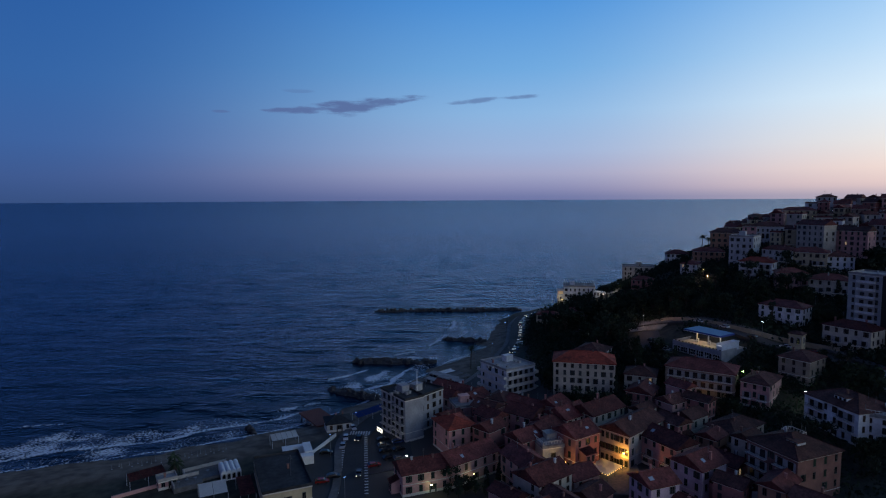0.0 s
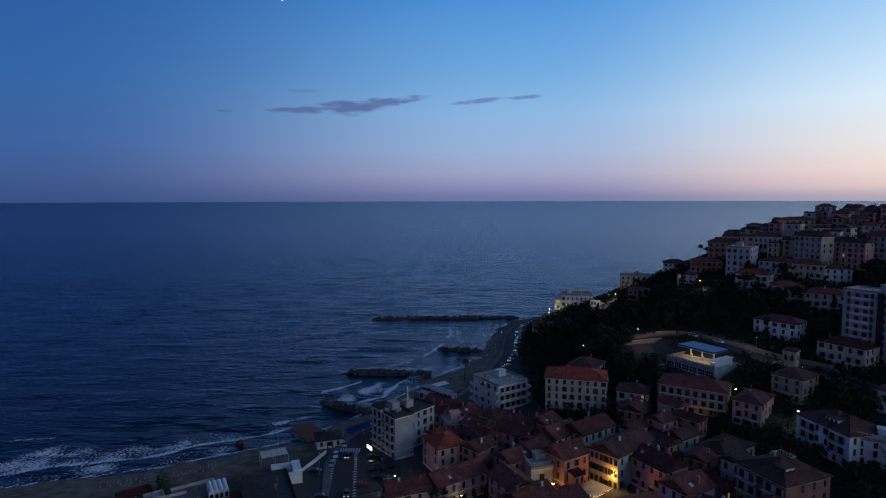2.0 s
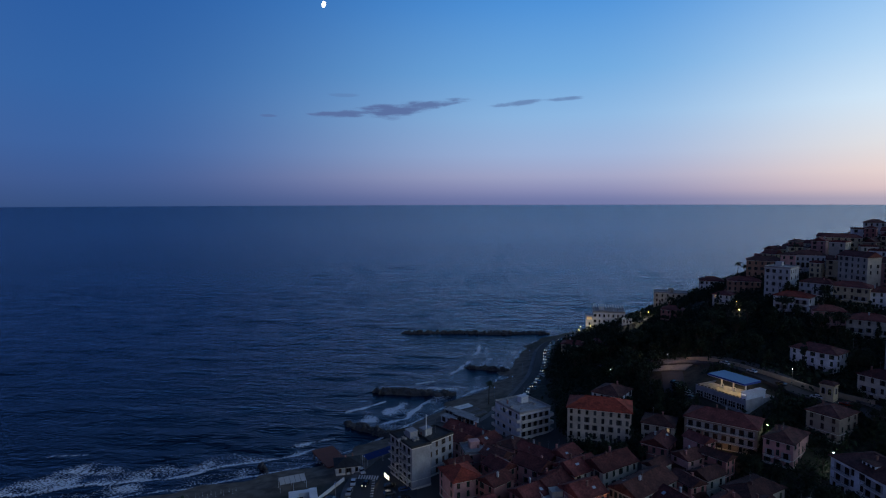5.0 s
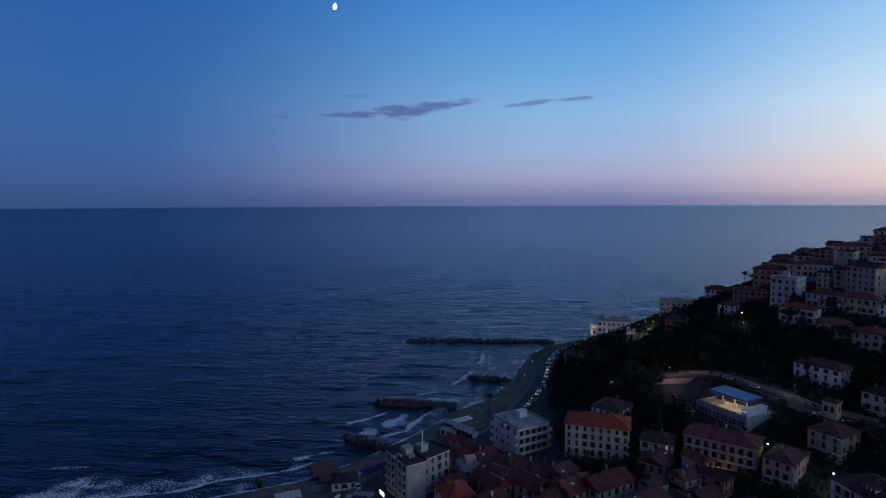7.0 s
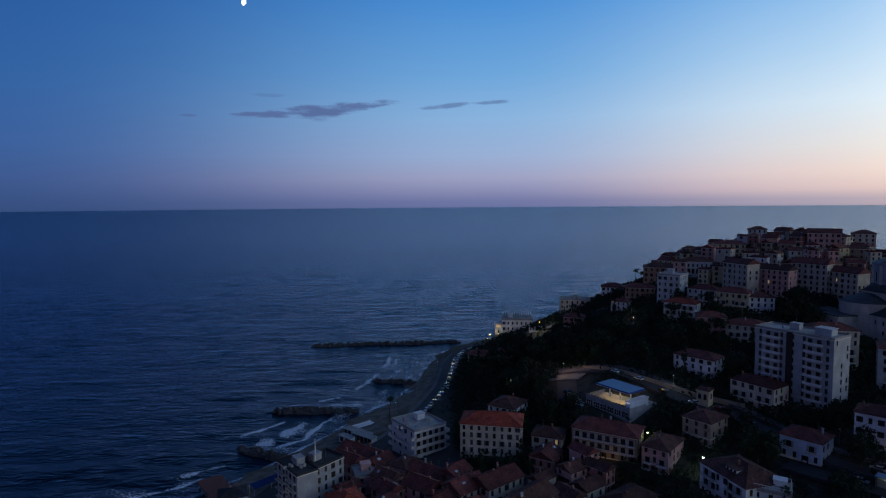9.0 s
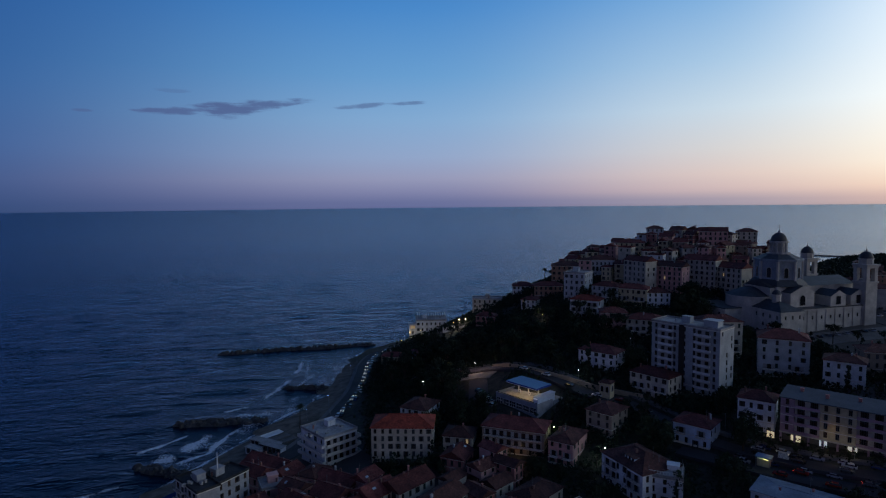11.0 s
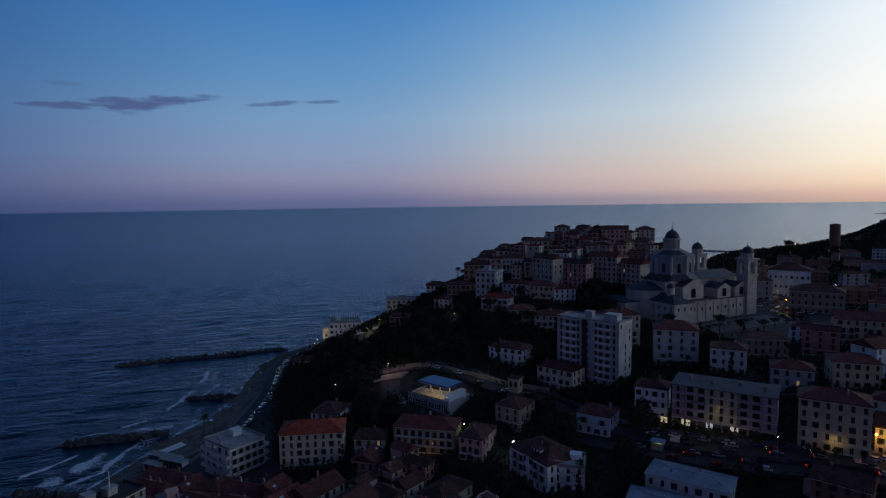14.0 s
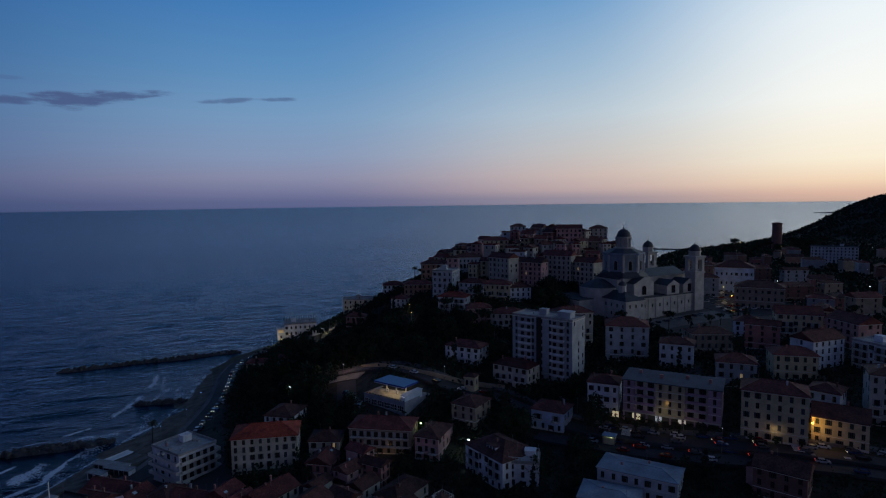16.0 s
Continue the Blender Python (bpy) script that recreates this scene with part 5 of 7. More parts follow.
def breakwater(x0, y0, x1, y1, width, n, size=1.7, top=1.6):
    r = random.Random(int(x0 * 7 + y0))
    ob = thing("breakwater", pose(x0, y0, 0), "dark breakwater of heaped rough boulders in the sea", "breakwater", "breakwaters off the beach")
    L = math.hypot(x1 - x0, y1 - y0)
    ux, uy = (x1 - x0) / L, (y1 - y0) / L
    bm = bmesh.new()
    m = int(L / 3)
    rows = []
    for i in range(m + 1):
        e = min(1, min(i, m - i) / 3 + 0.35)
        row = []
        for q, hh in ((-1.4, -3.0), (-0.5, top * 0.62), (0, top * 0.8), (0.5, top * 0.62), (1.4, -3.0)):
            s = i * L / m
            w = q * width / 2 * e * r.uniform(0.85, 1.15)
            row.append(bm.verts.new((ux * s - uy * w, uy * s + ux * w, hh * (e if hh > 0 else 1) + r.uniform(-0.3, 0.3))))
        rows.append(row)
    for a, b in zip(rows, rows[1:]):
        for i in range(4):
            bm.faces.new((a[i], b[i], b[i + 1], a[i + 1]))
    bmesh.ops.recalc_face_normals(bm, faces=bm.faces)
    part("rubble_core", bm, ROCK, ob)
    for k in range(n):
        s, q = r.uniform(0.01, 0.99) * L, r.uniform(-0.75, 0.75)
        e = min(1, min(s, L - s) / 9 + 0.4)
        w = q * width / 2 * e
        zz = top * (0.72 - 0.95 * q * q) * e
        sc = size * r.uniform(0.55, 1.15)
        part("rock", ROCKS[k % 6], None, ob, at=pose(ux * s - uy * w, uy * s + ux * w, zz, r.uniform(0, 360), r.uniform(0, 360), r.uniform(0, 360)) @ Matrix.Diagonal((sc, sc, sc * 0.8, 1)))
    return ob


breakwater(-70, 453, 46, 462, 8.5, 130)
breakwater(-60, 311, -15, 309, 8.5, 80)
breakwater(-15, 361, 14, 358, 6, 45, 1.5)
breakwater(-63, 264, -36, 250, 8, 55)
breakwater(900, 1040, 985, 960, 12, 8, 2.2, 2.5)
breakwater(-84, 219, -79, 213, 4, 8, 1.3, 1.2)


# ---- roads ----
def ribbon(name, pts, width, lift, mat, label, category="road", kind="structure", step=4.0, off=0.0):
    """A strip that follows the ground along a line of points."""
    P = []
    n = len(pts)
    for i in range(n - 1):
        p0, p1, p2, p3 = (Vector(pts[max(0, min(n - 1, j))]) for j in (i - 1, i, i + 1, i + 2))
        m = max(2, int((p2 - p1).length / step))
        for k in range(m):
            t = k / m
            P.append(0.5 * (2 * p1 + (p2 - p0) * t + (2 * p0 - 5 * p1 + 4 * p2 - p3) * t * t + (3 * p1 - p0 - 3 * p2 + p3) * t ** 3))
    P.append(Vector(pts[-1]))
    bm = bmesh.new()
    prev = None
    for i, p in enumerate(P):
        d = (P[min(i + 1, len(P) - 1)] - P[max(i - 1, 0)]).normalized()
        nrm = Vector((-d.y, d.x))
        c = p + nrm * off
        l, r = c + nrm * width / 2, c - nrm * width / 2
        z = max(gz(c.x, c.y), (gz(l.x, l.y) + gz(r.x, r.y)) / 2) + lift
        cur = [bm.verts.new((l.x, l.y, z - 1.2)), bm.verts.new((l.x, l.y, z)), bm.verts.new((r.x, r.y, z)), bm.verts.new((r.x, r.y, z - 1.2))]
        if prev:
            for a in range(3):
                bm.faces.new((prev[a], cur[a], cur[a + 1], prev[a + 1]))
        prev = cur
    bmesh.ops.recalc_face_normals(bm, faces=bm.faces)
    ob = tagged(new(name, mesh_of(name, bm, mat)), label, category, kind=kind)
    return ob, P


SHORE = [(-30, 60), (-32, 120), (-32, 159), (-34, 176), (-38, 198), (-35, 214), (-27, 230), (-13, 245), (2, 257), (12, 276), (19, 296), (24, 313), (30, 337), (34, 370), (37, 396), (46, 418), (66, 427), (86, 424)]
UPPER = [(62, 330), (78, 312), (88, 299), (111, 276), (129, 247), (144, 233), (158, 201), (165, 189), (183, 167), (209, 144), (223, 131), (250, 108)]
_, SHORE_LINE = ribbon("road_shore", SHORE, 8, 0.35, ASPHALT, "dark asphalt coast road between beach and town")
_, UPPER_LINE = ribbon("road_upper", UPPER, 9, 0.5, ASPHALT, "dark asphalt main road along the slope")
LOWER = [(146, 200), (161, 181), (176, 163), (190, 150.5), (214, 131), (240, 108)]
_, LOWER_LINE = ribbon("road_lower", LOWER, 11, 0.45, ASPHALT, "dark asphalt parking road below the main road")
ribbon("pavement_shore", SHORE, 2.4, 0.5, PAVE, "pale paved promenade beside the beach", "pavement", off=5.4)
ribbon("pavement_upper", UPPER, 2.5, 0.65, PAVE, "grey pavement along the main road", "pavement", off=6.0)


# ---- filler houses of the old town and the far quarters ----
def clear(x, y, r):
    return all((x - a) ** 2 + (y - b) ** 2 > (r + c * 0.9) ** 2 for a, b, c in PLACES)


def road_gap(x, y):
    return min(min((p.x - x) ** 2 + (p.y - y) ** 2 for p in SHORE_LINE), min((p.x - x) ** 2 + (p.y - y) ** 2 for p in UPPER_LINE), min((p.x - x) ** 2 + (p.y - y) ** 2 for p in LOWER_LINE)) ** 0.5


rnd = random.Random(42)


def quarter(n, inside, wr, hr, yaws, tries=4000, walls=("cream", "pink", "yellow", "grey", "rose", "grey", "cream", "orange"), roofs=("gable", "hip", "gable"), detail=1):
    made = 0
    for k in range(tries):
        if made >= n:
            break
        p = inside()
        if p is None:
            continue
        x, y = p
        w, d = rnd.uniform(*wr), rnd.uniform(7, 10)
        if coast_distance(x, y) < 16 or not clear(x, y, math.hypot(w, d) / 2 * 0.78) or road_gap(x, y) < 12:
            continue
        yaw = rnd.choice(yaws) + rnd.uniform(-9, 9)
        zs = [gz(x + math.cos(radians(yaw)) * sx * w / 2 - math.sin(radians(yaw)) * sy * d / 2, y + math.sin(radians(yaw)) * sx * w / 2 + math.cos(radians(yaw)) * sy * d / 2) for sx in (-1, 1) for sy in (-1, 1)]
        h = rnd.uniform(*hr) if gz(x, y) < 64 else rnd.uniform(5.5, 8.5)
        house("house", x, y, min(zs), yaw, w, d, h + (max(zs) - min(zs)) * 0.6, rnd.choice(roofs), rnd.choice(walls), rnd.choice(("red", "brown", "red", "brown")), detail=detail)
        made += 1


def on_hill():
    a, r = rnd.uniform(0, 6.283), math.sqrt(rnd.random())
    x, y = 262 + 80 * r * math.cos(a), 412 + 62 * r * math.sin(a)
    return (x, y) if gz(x, y) > 50 else None


def in_village():
    x, y = rnd.uniform(-8, 85), rnd.uniform(138, 215)
    # the square and the lane that leads to it stay open
    # and so does the garden before the tall house
    # and the garden before the pink row
    if -22 < x < 10 and y < 172:
        return None
    return None if (33 < x < 60 and 155 < y < 186) or (43 < x < 53 and 128 < y < 168) or (28 < x < 64 and y > 203) else (x, y)


def on_west():
    a, r = radians(rnd.uniform(42, 66)), rnd.uniform(330, 900)
    x, y = 35 + r * math.sin(a), r * math.cos(a)
    return (x, y) if not (225 < x < 345 and 240 < y < 345) else None


def near_right():
    x, y = rnd.uniform(225, 420), rnd.uniform(90, 235)
    return x, y


def convent():
    z = gz(204.5, 403.6) - 4
    ob = house("convent", 204.5, 403.6, z, -23, 19.2, 12, 68.5 - z, "hip", "grey", "brown", cols=7, floors=3)
    for k in range(7):
        part("arch", arch_window(1.6, 3.0), None, ob, at=pose(-7.8 + 2.6 * k, -6.02, (68.5 - z) * 0.42))
    PLACES.extend(((199, 391, 7), (206, 389, 6)))


convent()
quarter(84, on_hill, (5.5, 10.5), (6.5, 14), (-62, 40, -35, -15, 60), walls=("cream", "pink", "ochre", "cream", "white", "rose", "yellow", "cream", "pink"), roofs=("gable", "hip", "gable", "gable", "flat"))
quarter(40, in_village, (5.5, 8.5), (5.5, 10.5), (-52, 38), walls=("rose", "pink", "rose", "orange", "cream", "pink"), roofs=("gable",))
# near_right wall colours picked darker to paint in part shade
quarter(28, near_right, (10, 18), (8, 14), (-50, 40), walls=("ochre", "rose", "ash", "grey", "brick", "cream", "orange"))
quarter(56, on_west, (11, 20), (8, 14), (-45, 45, -20), walls=("ochre", "rose", "ochre", "brick", "ash", "orange"), roofs=("hip", "gable", "hip"), detail=0)


# ---- trees ----
def tree_meshes(kind, seed):
    r = random.Random(seed)
    bt = bmesh.new()
    H = {"round": 7.5, "pine": 10.5, "cypress": 11.0}[kind]
    tube(bt, (0, 0, -1), (0.15, 0.1, H * 0.45), 0.26, 6, r2=0.17)
    tips = []
    for k in range(7 if kind != "cypress" else 3):
        a, z = r.uniform(0, 6.283), H * r.uniform(0.4, 0.6)
        q = (r.uniform(0.8, 2.0) * math.cos(a), r.uniform(0.8, 2.0) * math.sin(a), H * r.uniform(0.6, 0.85))
        tube(bt, (0.15, 0.1, z * 0.8), q, 0.12, 4, r2=0.04)
        tips.append(q)
    bl = bmesh.new()
    clumps = []
    if kind == "cypress":
        for k in range(46):
            z = r.uniform(0.08, 1.0)
            rad = 1.15 * (1 - z) ** 0.6 * (0.5 + z) + 0.15
            a = r.uniform(0, 6.283)
            clumps.append((rad * math.cos(a) * r.uniform(0.3, 1), rad * math.sin(a) * r.uniform(0.3, 1), z * H, 0.55))
    else:
        for k in range(34 if kind == "round" else 38):
            a, b = r.uniform(0, 6.283), math.sqrt(r.random())
            R = 3.1 if kind == "round" else 4.2
            zz = r.uniform(-1, 1)
            hh = 2.4 if kind == "round" else 1.1
            s = math.sqrt(max(0.05, 1 - zz * zz))
            clumps.append((R * b * s * math.cos(a) * r.uniform(0.7, 1.15), R * b * s * math.sin(a), H * (0.66 if kind == "round" else 0.86) + hh * zz * r.uniform(0.8, 1.2), r.uniform(0.7, 1.2)))
    for cx, cy, cz, cr in clumps:
        for k in range(17):
            d = Vector((r.gauss(0, 1), r.gauss(0, 1), r.gauss(0, 1))).normalized()
            c = Vector((cx, cy, cz)) + d * cr * r.uniform(0.5, 1)
            t = d.orthogonal().normalized()
            t = (t * r.uniform(-1, 1) + d.cross(t) * r.uniform(-1, 1) + d * r.uniform(-0.5, 0.5)).normalized()
            u = t.cross(d).normalized() if abs(t.dot(d)) < 0.95 else t.orthogonal()
            s = r.uniform(0.25, 0.5)
            bl.faces.new([bl.verts.new(c + t * s * p + u * s * 0.6 * q) for p, q in ((-1, 0), (0, -1), (1, 0), (0, 1))])
    return mesh_of("trunk", bt, BARK), mesh_of("crown", bl, LEAF[{"round": 0, "pine": 1, "cypress": 1}[kind]] if seed % 3 else LEAF[2 if kind == "round" else 1])


TREES = {k: [tree_meshes(k, s + 1) for s in range(n)] for k, n in (("round", 4), ("pine", 2), ("cypress", 2))}
TREEWORD = {"round": "dark evergreen garden tree with a dense rounded crown", "pine": "spreading umbrella pine with a dark flat crown", "cypress": "slim dark cypress tree"}


def tree(kind, x, y, s=1.0, z=None):
    t, c = rnd.choice(TREES[kind])
    ob = thing("tree" if kind == "round" else kind + "_tree", pose(x, y, (gz(x, y) if z is None else z) - 0.1, 0, 0, rnd.uniform(0, 360)) @ Matrix.Diagonal((s, s, s * rnd.uniform(0.9, 1.1), 1)), TREEWORD[kind], "tree", "trees on the slope")
    part("trunk", t, None, ob)
    part("crown", c, None, ob)


def grove(n, inside, smin=0.7, smax=1.25, gap=2.2, kinds=("round", "round", "round", "pine", "cypress")):
    made, spots = 0, []
    for k in range(n * 14):
        if made >= n:
            break
        x, y = inside()
        if coast_distance(x, y) < 24 or not clear(x, y, gap) or road_gap(x, y) < 7:
            continue
        if any((x - a) ** 2 + (y - b) ** 2 < 7 for a, b in spots):
            continue
        spots.append((x, y))
        tree(rnd.choice(kinds), x, y, rnd.uniform(smin, smax))
        made += 1


def blob(cx, cy, rx, ry):
    def f():
        a, r = rnd.uniform(0, 6.283), math.sqrt(rnd.random())
        return cx + rx * r * math.cos(a), cy + ry * r * math.sin(a)
    return f


# clearings before the villas and the terrace road
PLACES.extend(((90, 290, 13), (98, 278, 8), (99, 414, 18), (94, 392, 12), (88, 408, 9), (108, 408, 8), (117, 394, 9), (133, 392, 9), (147, 385, 9), (138, 340, 7), (143, 352, 8)))
grove(78, blob(82, 328, 36, 54), 0.9, 1.45)
grove(12, blob(-4, 165, 15, 5), 0.45, 0.75, 0.4)
grove(50, blob(150, 305, 50, 55), 0.9, 1.4)
grove(26, blob(60, 245, 28, 26), 0.7, 1.1)
grove(12, blob(46, 214, 15, 6), 0.5, 0.8, 0.8)
grove(26, blob(125, 200, 45, 40), 0.6, 1.1)
grove(16, blob(140, 160, 40, 30), 0.6, 1.1)
grove(12, blob(120, 395, 40, 30), 0.5, 0.8)
grove(24, blob(230, 240, 70, 50), 0.6, 1.1)
grove(16, blob(232, 325, 16, 14), 0.9, 1.3)
grove(26, blob(300, 200, 90, 80), 0.6, 1.1)
grove(22, blob(620, 480, 300, 230), 0.7, 1.2, kinds=("round",))
grove(16, blob(1020, 800, 170, 110), 0.7, 1.1, kinds=("round",))


grove(34, blob(815, 650, 90, 50), 1.3, 2.0, kinds=("round", "round", "pine"))
for px, py, ps in ((846, 650, 1.9), (868, 640, 1.6), (812, 672, 1.5)):
    tree("pine", px, py, ps)
# tall garden trees that stand over the villas
for tx, ty, ts in ((137, 205, 1.7), (140, 200, 1.5), (163, 189, 1.6), (167, 194, 1.4), (173, 216, 1.3), (131, 176, 1.3), (84, 330, 1.7), (76, 345, 1.6), (64, 326, 1.5), (80, 285, 1.6), (72, 300, 1.7), (100, 330, 1.6), (92, 350, 1.6), (223, 322, 1.9), (228, 316, 1.7), (217, 320, 1.6)):
    tree("round", tx, ty, ts)


# ---- undergrowth: leafy shrubs that nobody could count ----
def leaf_heap(name, label, xs, ys, size, high, per, mat, seed):
    r = np.random.RandomState(seed)
    n = len(xs)
    X, Y = np.repeat(xs, per), np.repeat(ys, per)
    S = np.repeat(size * r.uniform(0.6, 1.4, n), per)
    H = np.repeat(high * r.uniform(0.4, 1.3, n), per)
    m = n * per
    px, py = X + r.normal(0, 1, m) * S * 1.1, Y + r.normal(0, 1, m) * S * 1.1
    pz = ground(px, py) + np.abs(r.uniform(0, 1, m)) ** 0.6 * H
    d1, d2 = r.normal(0, 1, (m, 3)), r.normal(0, 1, (m, 3))
    d1 /= np.linalg.norm(d1, axis=1)[:, None]
    d2 -= d1 * (d1 * d2).sum(1)[:, None]
    d2 /= np.linalg.norm(d2, axis=1)[:, None]
    c = np.stack([px, py, pz], 1)
    L = (S * r.uniform(0.3, 0.6, m))[:, None]
    v = np.stack([c - d1 * L, c - d2 * L * 0.6, c + d1 * L, c + d2 * L * 0.6], 1).reshape(-1, 3)
    me = bpy.data.meshes.new(name)
    me.from_pydata(v.tolist(), [], np.arange(4 * m).reshape(-1, 4).tolist())
    me.materials.append(mat)
    return tagged(new(name, me), label, "shrubs", kind="stuff")


def open_spots(xs, ys, gap=1.0, road=6.0):
    ok = coast_distance(xs, ys) > 24
    for a, b, c in PLACES:
        ok &= (xs - a) ** 2 + (ys - b) ** 2 > (c * 0.72 + gap) ** 2
    for line in (SHORE_LINE, UPPER_LINE, LOWER_LINE):
        for p in line:
            ok &= (xs - p.x) ** 2 + (ys - p.y) ** 2 > road * road
    for a, b, c in ((103, 250, 17), (88, 275, 14), (320, 285, 24), (45, 172, 12), (-25, 188, 16), (-45, 180, 14)):
        ok &= (xs - a) ** 2 + (ys - b) ** 2 > c * c
    return xs[ok], ys[ok]


rs = np.random.RandomState(8)
xs, ys = open_spots(rs.uniform(35, 260, 15000), rs.uniform(215, 450, 15000))
leaf_heap("undergrowth", "dense dark evergreen scrub covering the slope", xs, ys, 1.6, 3.0, 10, LEAF[1], 1)
xs, ys = open_spots(rs.uniform(70, 420, 9000), rs.uniform(100, 240, 9000))
leaf_heap("garden_shrubs", "dark garden hedges and shrubs between the houses", xs, ys, 1.2, 2.2, 9, LEAF[0], 2)
xs, ys = open_spots(rs.uniform(380, 2000, 26000), rs.uniform(150, 1250, 26000), 2.0)
leaf_heap("far_woods", "far dark woods and gardens on the western hills", xs, ys, 4.2, 4.0, 8, LEAF[1], 3)


# ---- palms ----
def palm_meshes(h, seed):
    r = random.Random(seed)
    bt, bl = bmesh.new(), bmesh.new()
    for k in range(6):
        ring(bt, 0.05 * k, 0, h * k / 6 - (0.8 if k == 0 else 0), h * (k + 1) / 6, 0.3 - 0.02 * k, 0.25 - 0.02 * k, 8)
    for k in range(26):
        a, e = r.uniform(0, 6.283), r.uniform(-0.35, 1.1)
        p = Vector((0.3, 0, h))
        prev = None
        for s in range(7):
            t = s / 6
            out, up = 2.6 * t, 2.3 * t * e - 2.0 * t * t
            c = p + Vector((math.cos(a) * out, math.sin(a) * out, up))
            w = 0.34 * math.sin(math.pi * min(1, t * 0.9 + 0.1)) + 0.03
            q = Vector((-math.sin(a), math.cos(a), 0))
            cur = (bl.verts.new(c + q * w - Vector((0, 0, w * 0.5))), bl.verts.new(c), bl.verts.new(c - q * w - Vector((0, 0, w * 0.5))))
            if prev:
                bl.faces.new((prev[0], prev[1], cur[1], cur[0])), bl.faces.new((prev[1], prev[2], cur[2], cur[1]))
            prev = cur
    return mesh_of("trunk", bt, BARK), mesh_of("fronds", bl, LEAF[0])


def palm(x, y, h, seed=1, z=None):
    ob = thing("palm_tree", pose(x, y, gz(x, y) if z is None else z), "tall palm tree with a shaggy dark head of fronds", "tree", "palms")
    t, c = palm_meshes(h, seed)
    part("trunk", t, None, ob)
    part("fronds", c, None, ob)


palm(3.4, 287, 11, 1)
palm(-91, 175, 5, 2)
palm(-89, 172, 4.2, 3)
palm(167, 417, 13, 4)
palm(170.5, 415, 10, 5)
palm(202, 415, 15, 6)


# ---- lamps ----
def lamp_light(x, y, z, watts, col, name="lamp_light", size=0.15):
    l = bpy.data.lights.new(name, "POINT")
    l.energy, l.color, l.shadow_soft_size = watts, col, size
    new(name, l).location = (x, y, z)


WARM, COLD, GREENISH = (1.0, 0.55, 0.12), (0.85, 0.93, 1.0), (0.85, 1.0, 0.45)


def street_lamp(x, y, h, bulb, watts=0.0, col=WARM, r=0.22, base=None, pole=METAL):
    z = gz(x, y) if base is None else base
    ob = thing("street_lamp", pose(x, y, z, 0, 0, math.degrees(math.atan2(-y, -x))), "slim grey steel street lamp with a small lit head", "street lamp", "street lamps")
    bm = bmesh.new()
    tube(bm, (0, 0, -0.5), (0, 0, h), 0.09, 6, r2=0.06)
    tube(bm, (0, 0, h), (1.1, 0, h + 0.3), 0.05, 5)
    part("pole", bm, pole, ob)
    bm = bmesh.new()
    box(bm, 0.8, -0.2, h + 0.25, 1.6, 0.2, h + 0.38)
    part("head", bm, METAL, ob)
    bm = bmesh.new()
    dome(bm, 1.2, 0, 0, r, 8, -0.8, 3)
    bmesh.ops.translate(bm, verts=bm.verts, vec=(0, 0, h + 0.25))
    part("bulb", bm, bulb, ob)
    if watts:
        q = ob.matrix_world @ Vector((1.2, 0, h - 0.1))
        lamp_light(q.x, q.y, q.z, watts, col)
    return ob


def wall_lamp(x, y, z, bulb, watts, col, r=0.25, word="bright wall lamp on a short bracket", yaw=0):
    ob = thing("wall_lamp", pose(x, y, z, 0, 0, yaw), word, "lamp", "wall lamps")
    bm = bmesh.new()
    tube(bm, (0, 0.9, 0.3), (0, 0, 0.3), 0.05, 5)
    ring(bm, 0, 0, 0.18, 0.32, 0.3, 0.1, 8)
    part("bracket", bm, DARK, ob)
    bm = bmesh.new()
    bmesh.ops.create_icosphere(bm, subdivisions=2, radius=r)
    part("bulb", bm, bulb, ob)
    if watts:
        q = ob.matrix_world @ Vector((0, -r - 0.25, -0.1))
        lamp_light(q.x, q.y, q.z, watts, col)


wall_lamp(49.0, 176.5, 9.8, BULB_WARM, 800, (1.0, 0.42, 0.05), 0.32, "sodium wall lamp glowing orange over the square", -46.7)
wall_lamp(30.4, 173.0, 8.4, BULB_WARM, 260, (1.0, 0.66, 0.25), 0.3, "warm wall lamp over a narrow lane")
wall_lamp(-9.4, 162.0, 6.4, glowing("yellow_green_lamp", (0.95, 1.0, 0.45), 10), 60, GREENISH, 0.25, "small yellow wall lamp on a pink house")
wall_lamp(2.8, 168.4, 6.6, glowing("yellow_wall_lamp", (1.0, 0.9, 0.5), 8), 60, GREENISH, 0.22, "small yellow wall lamp on a pink house")
wall_lamp(-17.9, 176.8, 8.2, BULB_WHITE, 500, (1.0, 0.9, 0.7), 0.28, "bright white floodlight above a red roof")
wall_lamp(118.2, 202.6, 21.0, BULB_WHITE, 500, (0.8, 1.0, 0.95), 0.27, "bright white lamp at the corner of a villa")
wall_lamp(105.8, 222.0, 22.2, glowing("green_yellow_lamp", (0.8, 1.0, 0.4), 9), 120, GREENISH, 0.28, "greenish lamp beside a garden wall")
wall_lamp(216.9, 142.2, 34.0, BULB_WARM, 420, WARM, 0.36, "strong sodium lamp on a house corner")
wall_lamp(187.6, 178.2, 33.6, glowing("orange_lamp", (1.0, 0.4, 0.08), 10), 260, (1.0, 0.45, 0.1), 0.35, "orange lamp on a balcony")
wall_lamp(365, 322, 46.6, BULB_WARM, 280, (1.0, 0.75, 0.4), 0.28, "warm lamp over the church square")
wall_lamp(345.3, 296.5, 45.4, BULB_WARM, 400, (1.0, 0.75, 0.4), 0.28, "warm lamp over the church square")
wall_lamp(229.8, 424.0, 74, BULB_WARM, 260, (1.0, 0.6, 0.2), 0.4, "orange lamp on a hilltop house")
